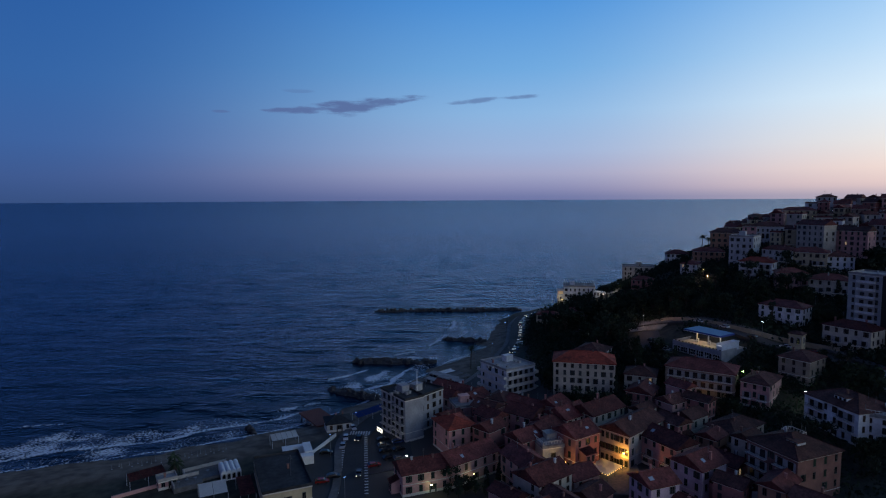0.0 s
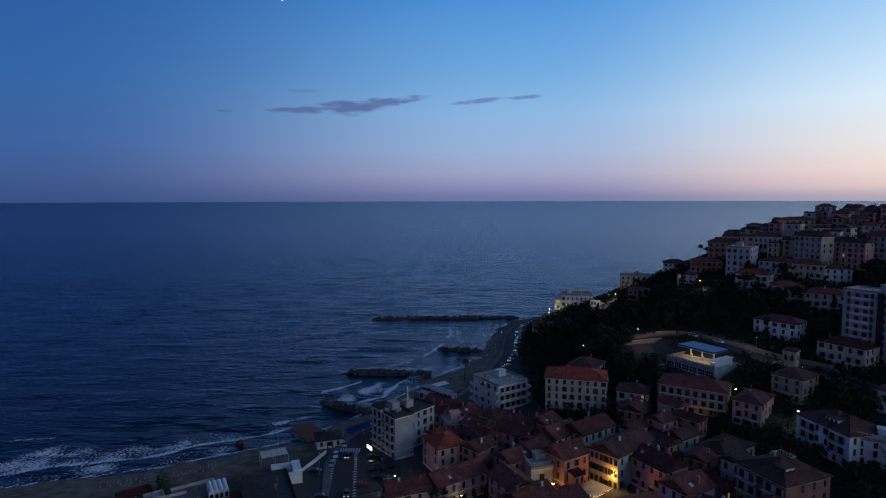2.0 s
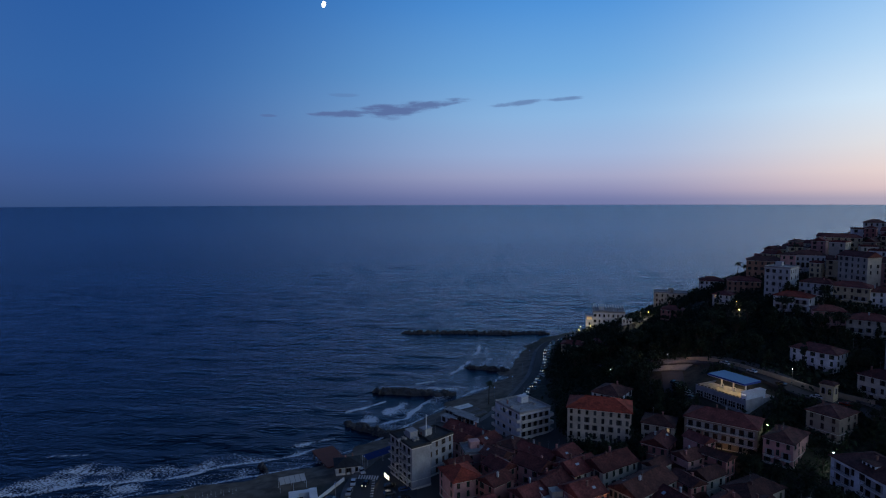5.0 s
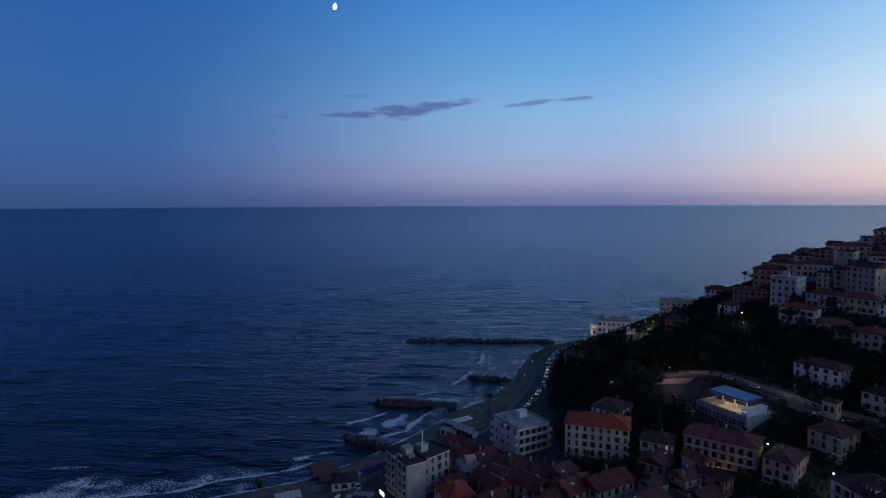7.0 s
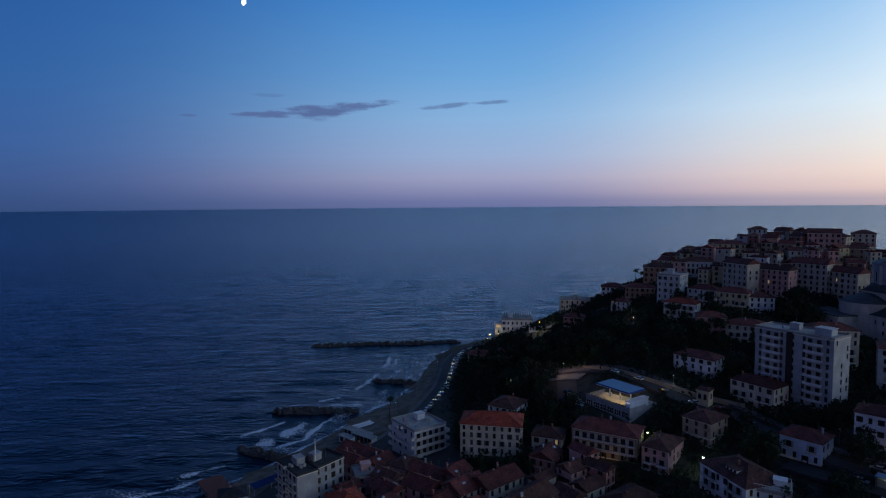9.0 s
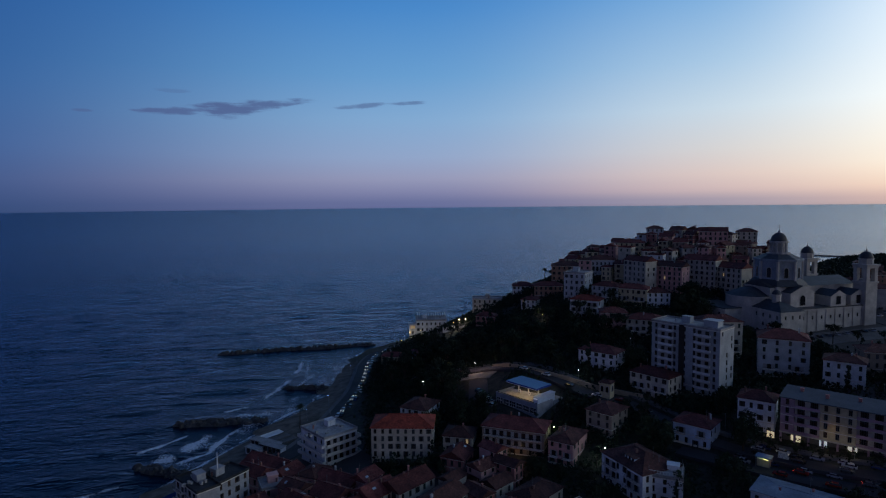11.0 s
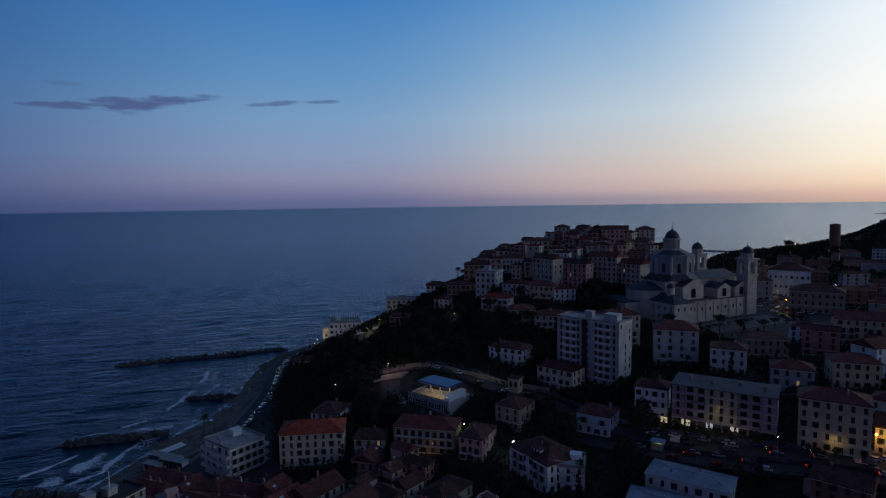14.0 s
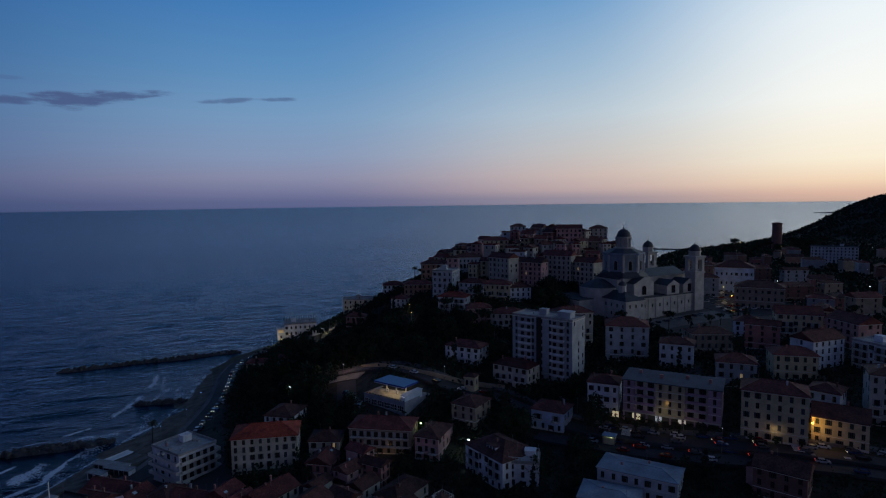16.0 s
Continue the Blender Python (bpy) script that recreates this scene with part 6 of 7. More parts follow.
wall_lamp(86.9, 214.0, 14.5, BULB_WARM, 160, (1.0, 0.6, 0.25), 0.12, "small warm garden lamp")
for sx, sy, sh, sb, sw in ((-39.3, 206.5, 8, BULB_BLUE, 0), (-33.3, 156.6, 8, BULB_BLUE, 0), (-44.0, 186.0, 8, BULB_BLUE, 0), (89.0, 290.5, 6.5, BULB_WHITE, 1100), (128, 253, 7, BULB_WHITE, 220),
                           (6, 296, 6, BULB_BLUE, 0), (15.5, 318, 6, BULB_BLUE, 0), (21.5, 345, 6, BULB_BLUE, 0), (27, 378, 6, BULB_BLUE, 0), (31, 405, 6, BULB_BLUE, 0), (190, 154, 9, BULB_WHITE, 0), (64, 300, 5, BULB_WHITE, 60), (52, 345, 5, BULB_WHITE, 60)):
    street_lamp(sx, sy, sh, sb, sw, (1.0, 0.62, 0.4) if sx == 89.0 else COLD, 0.24)


# ---- cars ----
CARPAINT = [material("car_" + n, c, 0.25, 0.2, spec=0.6) for n, c in (("white", (0.7, 0.7, 0.7)), ("silver", (0.4, 0.41, 0.43)), ("black", (0.015, 0.015, 0.018)), ("red", (0.28, 0.02, 0.015)), ("blue", (0.03, 0.06, 0.16)), ("grey", (0.12, 0.125, 0.13)))]
TYRE = material("tyre", (0.02, 0.02, 0.02), 0.9)


def car_meshes():
    bodies = []
    for paint in CARPAINT:
        bm = bmesh.new()
        prof = ((-2.1, 0.35), (2.1, 0.35), (2.12, 0.72), (1.95, 0.86), (1.05, 0.95), (0.45, 1.42), (-1.25, 1.45), (-1.95, 0.98), (-2.12, 0.8))
        rows = []
        for s, inset in ((-0.86, 0), (0.86, 0)):
            rows.append([bm.verts.new((px, s * (1 - 0.14 * max(0, (pz - 0.9) / 0.55)), pz)) for px, pz in prof])
        n = len(prof)
        for i in range(n):
            bm.faces.new((rows[0][i], rows[0][(i + 1) % n], rows[1][(i + 1) % n], rows[1][i]))
        bm.faces.new(rows[0][::-1]), bm.faces.new(rows[1])
        bmesh.ops.recalc_face_normals(bm, faces=bm.faces)
        bodies.append(mesh_of("body", bm, paint))
    bm = bmesh.new()
    low = [bm.verts.new(c) for c in ((1.10, -0.80, 0.965), (1.10, 0.80, 0.965), (-1.96, 0.80, 1.01), (-1.96, -0.80, 1.01))]
    high = [bm.verts.new(c) for c in ((0.52, -0.77, 1.38), (0.52, 0.77, 1.38), (-1.33, 0.77, 1.41), (-1.33, -0.77, 1.41))]
    waist = [bm.verts.new(c) for c in ((0.92, 0.868, 0.97), (-1.74, 0.866, 0.99), (-1.74, -0.866, 0.99), (0.92, -0.868, 0.97))]
    bm.faces.new((low[0], low[1], high[1], high[0])), bm.faces.new((low[2], low[3], high[3], high[2]))
    bm.faces.new((low[1], waist[0], high[1])), bm.faces.new((waist[0], waist[1], high[2], high[1])), bm.faces.new((waist[1], low[2], high[2]))
    bm.faces.new((low[3], waist[2], high[3])), bm.faces.new((waist[2], waist[3], high[0], high[3])), bm.faces.new((waist[3], low[0], high[0]))
    glass = mesh_of("glazing", bm, GLASS)
    bm = bmesh.new()
    tube(bm, (0, -0.1, 0), (0, 0.1, 0), 0.33, 10)
    wheel = mesh_of("wheel", bm, TYRE)
    bm = bmesh.new()
    for s in (-0.62, 0.62):
        box(bm, 2.05, s - 0.17, 0.6, 2.16, s + 0.17, 0.74)
    head = mesh_of("headlights", bm, HEAD)
    bm = bmesh.new()
    for s in (-0.66, 0.66):
        box(bm, -2.16, s - 0.15, 0.72, -2.05, s + 0.15, 0.86)
    return bodies, glass, wheel, head, mesh_of("tail_lights", bm, TAIL)


BODIES, CARGLASS, WHEEL, HEADS, TAILS = car_meshes()
CARWORD = ("white", "silver", "black", "dark red", "dark blue", "grey")


def car(x, y, yaw, lights=0, colour=None, z=None):
    k = rnd.choice((0, 0, 1, 1, 2, 2, 5, 5, 4, 3)) if colour is None else colour
    near = not (x > 250 and y > 255)
    ob = thing("car", pose(x, y, (gz(x, y) if z is None else z) + (0.02 if near else -0.33), 0, 0, yaw), "%s small hatchback car %s" % (CARWORD[k], ("parked on the asphalt", "driving with its headlamps lit", "driving with red tail lamps lit")[lights]), "car", "cars")
    part("body", BODIES[k], None, ob)
    part("glazing", CARGLASS, None, ob)
    for wx in (-1.3, 1.3) if near else ():
        for wy in (-0.8, 0.8):
            part("wheel", WHEEL, None, ob, at=pose(wx, wy, 0.33))
    if lights == 1:
        part("headlights", HEADS, None, ob)
    if lights == 2:
        part("tail_lights", TAILS, None, ob)


def road_height(line, x, y, lift):
    return max(gz(x, y), gz(x + 3, y), gz(x - 3, y)) + lift


def cars_along(line, i0, i1, every, off, lights, flip, lift, seed):
    r = random.Random(seed)
    for i in range(i0, min(i1, len(line) - 1), every):
        p, q = line[i], line[i + 1]
        d = (q - p).normalized()
        n = Vector((-d.y, d.x))
        l, rr = p + n * 4.5, p - n * 4.5
        z = max(gz(p.x, p.y), (gz(l.x, l.y) + gz(rr.x, rr.y)) / 2) + lift
        c = p + n * (off + r.uniform(-0.2, 0.2)) + d * r.uniform(-1, 1)
        car(c.x, c.y, math.degrees(math.atan2(d.y, d.x)) + (180 if flip else 0), lights if r.random() < 0.75 else 0, z=z)


def nearest(line, x, y):
    return min(range(len(line)), key=lambda i: (line[i].x - x) ** 2 + (line[i].y - y) ** 2)


a, b = nearest(SHORE_LINE, 8, 298), nearest(SHORE_LINE, 66, 425)
cars_along(SHORE_LINE, a, b, 2, -1.8, 1, True, 0.35, 1)
cars_along(SHORE_LINE, a, b, 3, -3.9, 0, True, 0.35, 2)
a, b = nearest(UPPER_LINE, 111, 276), nearest(UPPER_LINE, 158, 201)
cars_along(UPPER_LINE, a, b, 3, -2.0, 1, True, 0.5, 3)
a, b = nearest(UPPER_LINE, 168, 186), nearest(UPPER_LINE, 240, 115)
cars_along(UPPER_LINE, a, b, 3, 1.8, 1, True, 0.5, 4)
cars_along(UPPER_LINE, a, b, 3, -1.8, 2, False, 0.5, 5)
cars_along(UPPER_LINE, a, b, 2, 3.9, 0, False, 0.5, 6)
a, b = nearest(LOWER_LINE, 158, 185), nearest(LOWER_LINE, 225, 122)
cars_along(LOWER_LINE, a, b, 2, 3.6, 0, False, 0.45, 7)
cars_along(LOWER_LINE, a, b, 4, 1.0, 2, False, 0.45, 8)
cars_along(LOWER_LINE, a, b, 3, -3.8, 0, True, 0.45, 9)
for cx, cy, cyaw, cl, cc in ((-46, 188, 8, 0, 2), (-39.8, 171, 20, 0, 2), (-42.5, 168, 15, 0, 3), (-41, 209, -60, 0, 0), (-41.8, 200, -80, 0, 0), (-41.4, 193, -88, 0, 1), (-37.2, 199.5, -95, 1, 2), (-32.3, 173, -85, 1, 5),
                             (-28.5, 199, 25, 0, 2), (-27.6, 194, 25, 0, 5), (-26.4, 189.5, 25, 0, 2), (-23, 197, 25, 0, 4), (-22, 191, 25, 0, 2), (-24.5, 184.5, 25, 0, 2), (-28.6, 179, 25, 0, 3), (-21, 184, 25, 0, 5)):
    car(cx, cy, cyaw, cl, cc, 3.62 if cx < -29.9 and cy > 170 and cx > -43 else gz(cx, cy) + 0.26)
# the square before the church, packed with parked cars
for row in range(6):
    for k in range(5):
        cx, cy = 326 + row * 6.2 + k * 1.0, 276 + k * 3.2 + row * 3.0
        if rnd.random() < 0.85:
            car(cx, cy, 20 + rnd.uniform(-5, 5), z=gz(cx, cy) + 0.25)
for k in range(9):
    car(262 + k * 5.6, 281 + 0.3 * k, 80 + rnd.uniform(-6, 6), z=gz(262 + k * 5.6, 281 + 0.3 * k) + 0.25)
for k in range(6):
    car(86 + 0.6 * k, 268 - 3.2 * k, 30 + rnd.uniform(-8, 8), z=gz(86 + 0.6 * k, 268 - 3.2 * k) + 0.2)


# ---- paved grounds ----
def apron(name, pts, lift, mat, label, category="pavement", step=4.0):
    """Paved ground draped over the terrain inside a four-cornered outline."""
    a, b, c, d = (Vector(p) for p in pts)
    n = max(2, int(max((b - a).length, (c - d).length) / step))
    m = max(2, int(max((d - a).length, (c - b).length) / step))
    bm = bmesh.new()
    g = [[None] * (m + 1) for _ in range(n + 1)]
    for i in range(n + 1):
        for j in range(m + 1):
            u, v = i / n, j / m
            p = a * (1 - u) * (1 - v) + b * u * (1 - v) + c * u * v + d * (1 - u) * v
            g[i][j] = bm.verts.new((p.x, p.y, gz(p.x, p.y) + lift))
    for i in range(n):
        for j in range(m):
            bm.faces.new((g[i][j], g[i + 1][j], g[i + 1][j + 1], g[i][j + 1]))
    bmesh.ops.recalc_face_normals(bm, faces=bm.faces)
    bmesh.ops.solidify(bm, geom=bm.faces[:], thickness=0.4)
    return tagged(new(name, mesh_of(name, bm, mat)), label, category, kind="structure")


apron("road_car_park", [(-31, 173), (-16, 180), (-20, 206), (-33, 204)], 0.22, ASPHALT, "dark asphalt car park beside the coast road", "road")
apron("road_forecourt", [(-52, 150), (-36, 150), (-43, 194), (-54, 190)], 0.2, ASPHALT, "dark asphalt forecourt by the beach", "road")
apron("pavement_square", [(33, 162), (52, 160), (54, 183), (36, 180)], 0.25, PAVE, "stone-paved village square lit by orange lamps")
apron("pavement_church_square", [(322, 266), (360, 262), (385, 330), (322, 345)], 0.22, ASPHALT, "dark asphalt square full of parked cars", "road")
apron("pavement_church_terrace", [(255, 270), (322, 268), (322, 288), (255, 288)], 0.2, PAVE, "grey terrace along the church wall")
apron("road_terrace", [(88, 428), (94, 418), (108, 404), (112, 410)], 0.4, PAVE, "pale lit terrace road on the headland", "road")
apron("pavement_junction", [(79, 291), (89, 303), (103, 288), (93, 278)], 0.75, PAVE, "worn paved junction under a street lamp")
apron("road_station_ramp", [(80, 262), (88, 258), (96, 296), (88, 302)], 0.3, ASPHALT, "dark asphalt ramp down from the main road", "road")
# cars parked in rows before the church
for k in range(34):
    car(330 + 9.5 * (k % 4) + rnd.uniform(-1, 1) + (k // 4) * 1.2, 282 + 6.2 * (k // 4) + rnd.uniform(-0.8, 0.8), 20 + rnd.choice((0, 180)), 0, z=gz(330 + 9.5 * (k % 4) + (k // 4) * 1.2, 282 + 6.2 * (k // 4)) + 0.22)
# dashed white edges of the road and a zebra crossing
for x0, y0, x1, y1 in ((-42.6, 203, -36.5, 160), (-35.2, 203, -27.8, 160)):
    for k in range(24):
        t = k / 24
        x, y = x0 + (x1 - x0) * t, y0 + (y1 - y0) * t
        bm = bmesh.new()
        box(bm, -0.55, -0.28, -0.05, 0.55, 0.28, 0.012)
        ob = tagged(new("road_marking", mesh_of("road_marking", bm, PAINT)), "white painted dash at the road's edge", "road marking", "road markings", kind="structure")
        ob.matrix_world = pose(x, y, gz(x, y) + 0.37, 0, 0, 10)
for k in range(9):
    bm = bmesh.new()
    box(bm, -0.28, -1.5, -0.05, 0.28, 1.5, 0.012)
    ob = tagged(new("road_marking", mesh_of("road_marking", bm, PAINT)), "white painted bar of a zebra crossing", "road marking", "road markings", kind="structure")
    ob.matrix_world = pose(-42 + k * 0.95, 205.5, gz(-38, 205) + 0.37, 0, 0, 2)


# zebra crossings and pale lane lines of the main road
for zx, zy, zyaw, n in ((172.5, 181.5, 40, 9), (211.5, 143.5, 40, 10)):
    for k in range(n):
        bm = bmesh.new()
        box(bm, -1.6, -0.28, -0.05, 1.6, 0.28, 0.015)
        ob = tagged(new("road_marking", mesh_of("road_marking", bm, PAINT)), "white painted bar of a zebra crossing", "road marking", "road markings", kind="structure")
        qx, qy = zx - 0.66 * (k - n / 2), zy - 0.76 * (k - n / 2)
        i = nearest(UPPER_LINE, qx, qy)
        ob.matrix_world = pose(qx, qy, road_height(UPPER_LINE, UPPER_LINE[i].x, UPPER_LINE[i].y, 0.56), 0, 0, -49)
# clipped street trees along the kerb of the shops
for k in range(9):
    tree("round", 171.5 + 5.1 * k, 187.0 - 5.6 * k, 0.42)


# ---- filling station ----
BLUE = material("blue_sheet", (0.16, 0.30, 0.46), 0.5, grain=0.08, scale=1)
WHITE = material("white_paint", (0.74, 0.74, 0.72), 0.7, grain=0.06, scale=1.5, stain=0.12)


def filling_station():
    ob = thing("filling_station", pose(104.2, 250.2, 25.4, 0, 0, -57), "small filling station, blue-roofed lit canopy on a walled terrace", "filling station")
    PLACES.append((100, 247, 14))
    bm = bmesh.new()
    box(bm, -8.4, -5.0, 5.3, 8.4, 5.0, 6.05)
    part("canopy", bm, BLUE, ob, "flat pale-blue canopy roof")
    fascia = material("blue_fascia", (0.03, 0.07, 0.30), 0.5, grain=0.05)
    for x0, y0, x1, y1 in ((-8.46, -5.06, 8.46, -5.0), (-8.46, 5.0, 8.46, 5.06), (-8.46, -5.0, -8.4, 5.0), (8.4, -5.0, 8.46, 5.0)):
        bm = bmesh.new()
        box(bm, x0, y0, 5.25, x1, y1, 6.0)
        part("fascia", bm, fascia, ob, "deep blue fascia board")
    bm = bmesh.new()
    box(bm, -8.5, -5.1, 5.25, 8.5, -5.06, 5.45)
    part("stripe", bm, WHITE, ob, "white band along the fascia")
    for sx in (-5.5, 0, 5.5):
        bm = bmesh.new()
        box(bm, sx - 0.2, -0.2, -0.2, sx + 0.2, 0.2, 5.3)
        part("column", bm, WHITE, ob)
        bm = bmesh.new()
        box(bm, sx - 0.9, -0.45, 0.0, sx + 0.9, 0.45, 0.2, 1)
        box(bm, sx + 0.35, -0.3, 0.2, sx + 0.85, 0.3, 1.7, 0), box(bm, sx + 0.4, -0.33, 1.0, sx + 0.8, 0.33, 1.45, 2)
        part("fuel_pump", bm, [WHITE, CONCRETE, GLASS], ob)
    for sx in (-5, -1.7, 1.7, 5):
        bm = bmesh.new()
        box(bm, sx - 0.6, -1.6, 5.2, sx + 0.6, 1.6, 5.28)
        part("ceiling_lamp", bm, glowing("canopy_lamp", (1.0, 0.8, 0.45), 2), ob, "lit flat canopy lamp")
    # walled terrace with a glazed workshop below
    bm = bmesh.new()
    box(bm, -11.6, -8.2, -5.5, 11.6, 9.0, 0.0)
    for x0, y0, x1, y1 in ((-11.6, -8.2, 11.6, -7.9), (11.3, -7.9, 11.6, 2), (-11.6, -7.9, -11.3, 4)):
        box(bm, x0, y0, 0, x1, y1, 0.9)
    # white render given a dark grey that paints in the wall's shadow
    part("terrace", bm, plaster("terrace", (0.25, 0.265, 0.29)), ob, "white rendered terrace block, greyed for its shadow")
    bm = bmesh.new()
    box(bm, -11.3, -7.9, 0.0, 11.3, 8.9, 0.06)
    part("forecourt", bm, CONCRETE, ob)
    for k in range(6):
        bm = bmesh.new()
        bar, pane = (0.12, 0), (0.03, 1)
        rows = [[bar] * 7, [bar, pane] * 3 + [bar], [bar] * 7, [bar, pane] * 3 + [bar], [bar] * 7]
        relief(bm, [-1.65, -1.55, -0.55, -0.45, 0.45, 0.55, 1.55, 1.65], [-0.1, 0.0, 1.1, 1.18, 2.3, 2.4], rows)
        part("window", bm, [WHITE, GLASS], ob, at=pose(-9.4 + k * 3.75, -8.2, -3.4))
    for k in range(14):
        bm = bmesh.new()
        ring(bm, 0, 0, 0, 0.5, 0.25, 0.35, 8)
        dome(bm, 0, 0, 0.5, 0.6, 8, 0.9, 3, 1)
        part("planter", bm, [CONCRETE, LEAF[0]], ob, at=pose(-10.6 + k * 1.62, -7.3, 0.06))
    bm = bmesh.new()
    box(bm, 8.8, -7.4, 0, 11.2, 4.0, 3.2)
    box(bm, 8.6, -7.6, 3.2, 11.4, 4.2, 3.5)
    part("shop", bm, WALL["blue"], ob, "low white kiosk building")
    bm = bmesh.new()
    box(bm, 9.0, -7.46, 2.55, 11.0, -7.4, 2.8)
    part("lit_sign", bm, glowing("shop_sign", (0.9, 0.95, 1.0), 0.7), ob, "narrow lit sign with no legible writing")
    for sx in (-4.5, 4.5):
        q = ob.matrix_world @ Vector((sx, -0.8, 4.9))
        lamp_light(q.x, q.y, q.z, 400, (1.0, 0.62, 0.22), "canopy_light", 0.8)


filling_station()


# ---- walls beside the upper road ----
def long_wall(name, pts, h, t, mat, label, category="wall"):
    bm = bmesh.new()
    for (x0, y0), (x1, y1) in zip(pts, pts[1:]):
        L = math.hypot(x1 - x0, y1 - y0)
        n = max(1, int(L / 4))
        ux, uy = (x1 - x0) / L, (y1 - y0) / L
        for k in range(n):
            ax, ay, bx, by = x0 + ux * L * k / n, y0 + uy * L * k / n, x0 + ux * L * (k + 1) / n, y0 + uy * L * (k + 1) / n
            za, zb = gz(ax, ay), gz(bx, by)
            q = []
            for px, py, pz in ((ax, ay, za), (bx, by, zb)):
                for s in (-t / 2, t / 2):
                    for dz in (-1.0, h):
                        q.append(bm.verts.new((px - uy * s, py + ux * s, pz + dz)))
            for f in ((0, 4, 5, 1), (2, 3, 7, 6), (1, 5, 7, 3), (0, 1, 3, 2), (4, 6, 7, 5)):
                bm.faces.new([q[i] for i in f])
    bmesh.ops.recalc_face_normals(bm, faces=bm.faces)
    return tagged(new(name, mesh_of(name, bm, mat)), label, category, kind="structure")


long_wall("wall_upper_road", [(98, 292), (104, 285), (119, 264), (135, 247), (150, 236)], 2.0, 0.5, plaster("old_wall", (0.34, 0.28, 0.21)), "weathered ochre retaining wall along the main road")
long_wall("wall_promenade", [(-100.3, 157), (-93, 163), (-86, 168)], 1.0, 0.5, WALL["pink"], "low pink parapet wall above the beach")
long_wall("wall_beach", [(-46, 203), (-50, 190), (-54, 177)], 1.2, 0.4, WHITE, "white rendered wall of a bathing place")


def gatehouse():
    ob = thing("gatehouse", pose(136, 241, gz(136, 241) - 0.3, 0, 0, -45), "small square ochre gatehouse with arched openings", "gatehouse")
    bm = bmesh.new()
    box(bm, -2.4, -2.4, -1, 2.4, 2.4, 7), box(bm, -2.7, -2.7, 6.6, 2.7, 2.7, 7.1)
    part("wall", bm, WALL["yellow"], ob)
    bm = bmesh.new()
    roof_hip(bm, 4.8, 4.6, 7.1, 0.4, 1.2)
    bmesh.ops.recalc_face_normals(bm, faces=bm.faces)
    part("roof", bm, TILE["brown"], ob)
    for k in (-1, 1):
        part("arched_window", arch_window(1.2, 2.4), None, ob, at=pose(k * 1.1, -2.4, 3.4))
    part("arched_window", arch_window(1.4, 2.4), None, ob, at=pose(2.4, 0, 3.4, 0, 0, 90))


gatehouse()


# ---- square canopy with a string of bulbs ----
def square_canopy():
    ob = thing("dining_canopy", pose(42.5, 173.3, gz(42.5, 173), 0, 0, 44), "white square dining canopy edged with warm bulbs", "canopy")
    cloth = material("white_cloth", (0.8, 0.78, 0.72), 0.9, grain=0.05)
    bm = bmesh.new()
    g = 4
    v = {}
    for i in range(g * 2 + 1):
        for j in range(g * 2 + 1):
            x, y = (i - g) / g * 4.2, (j - g) / g * 3.6
            peak = max(0, 1 - max(abs(abs(x) - 2.1) / 2.1, abs(abs(y) - 1.8) / 1.8))
            v[i, j] = bm.verts.new((x, y, 2.9 + 0.55 * peak))
    for i in range(g * 2):
        for j in range(g * 2):
            bm.faces.new((v[i, j], v[i + 1, j], v[i + 1, j + 1], v[i, j + 1]))
    bmesh.ops.solidify(bm, geom=bm.faces[:], thickness=0.04)
    part("cloth", bm, cloth, ob)
    for x in (-4.1, 0, 4.1):
        for y in (-3.5, 3.5):
            bm = bmesh.new()
            tube(bm, (x, y, -0.2), (x, y, 2.9), 0.06, 6)
            part("post", bm, DARK, ob)
    bulb = bmesh.new()
    bmesh.ops.create_icosphere(bulb, subdivisions=1, radius=0.12)
    me = mesh_of("bulb", bulb, glowing("string_bulb", (1.0, 0.68, 0.28), 5))
    for k in range(9):
        part("bulb", me, None, ob, at=pose(-4.2 + 1.05 * k, -3.7, 2.75))
        if k < 7:
            part("bulb", me, None, ob, at=pose(-4.3, -2.9 + 1.05 * k, 2.75))
    lamp_light(42.5, 173.3, gz(42.5, 173) + 2.3, 130, WARM)


square_canopy()


# ---- bathing places on the beach ----
def pavilion():
    ob = thing("beach_pavilion", pose(-72.5, 173, gz(-72.5, 173) - 0.1, 0, 0, 30) @ Matrix.Diagonal((0.72, 0.8, 0.85, 1)), "white beach pavilion with a row of small vaults", "pavilion")
    bm = bmesh.new()
    box(bm, -4, -4.5, -0.5, 4, 4.5, 3.0)
    part("wall", bm, WHITE, ob)
    for k in range(4):
        bm = bmesh.new()
        n = 8
        ends = [[bm.verts.new((-3 + 2 * k - math.cos(math.pi * i / n), y, 3.0 + 0.9 * math.sin(math.pi * i / n))) for i in range(n + 1)] for y in (-4.6, 4.6)]
        for i in range(n):
            bm.faces.new((ends[0][i], ends[0][i + 1], ends[1][i + 1], ends[1][i]))
        bm.faces.new(ends[0][::-1]), bm.faces.new(ends[1])
        bmesh.ops.recalc_face_normals(bm, faces=bm.faces)
        part("vault", bm, WHITE, ob)
        part("opening", arch_window(1.1, 1.9), None, ob, at=pose(-3 + 2 * k, -4.5, 0.6))


pavilion()


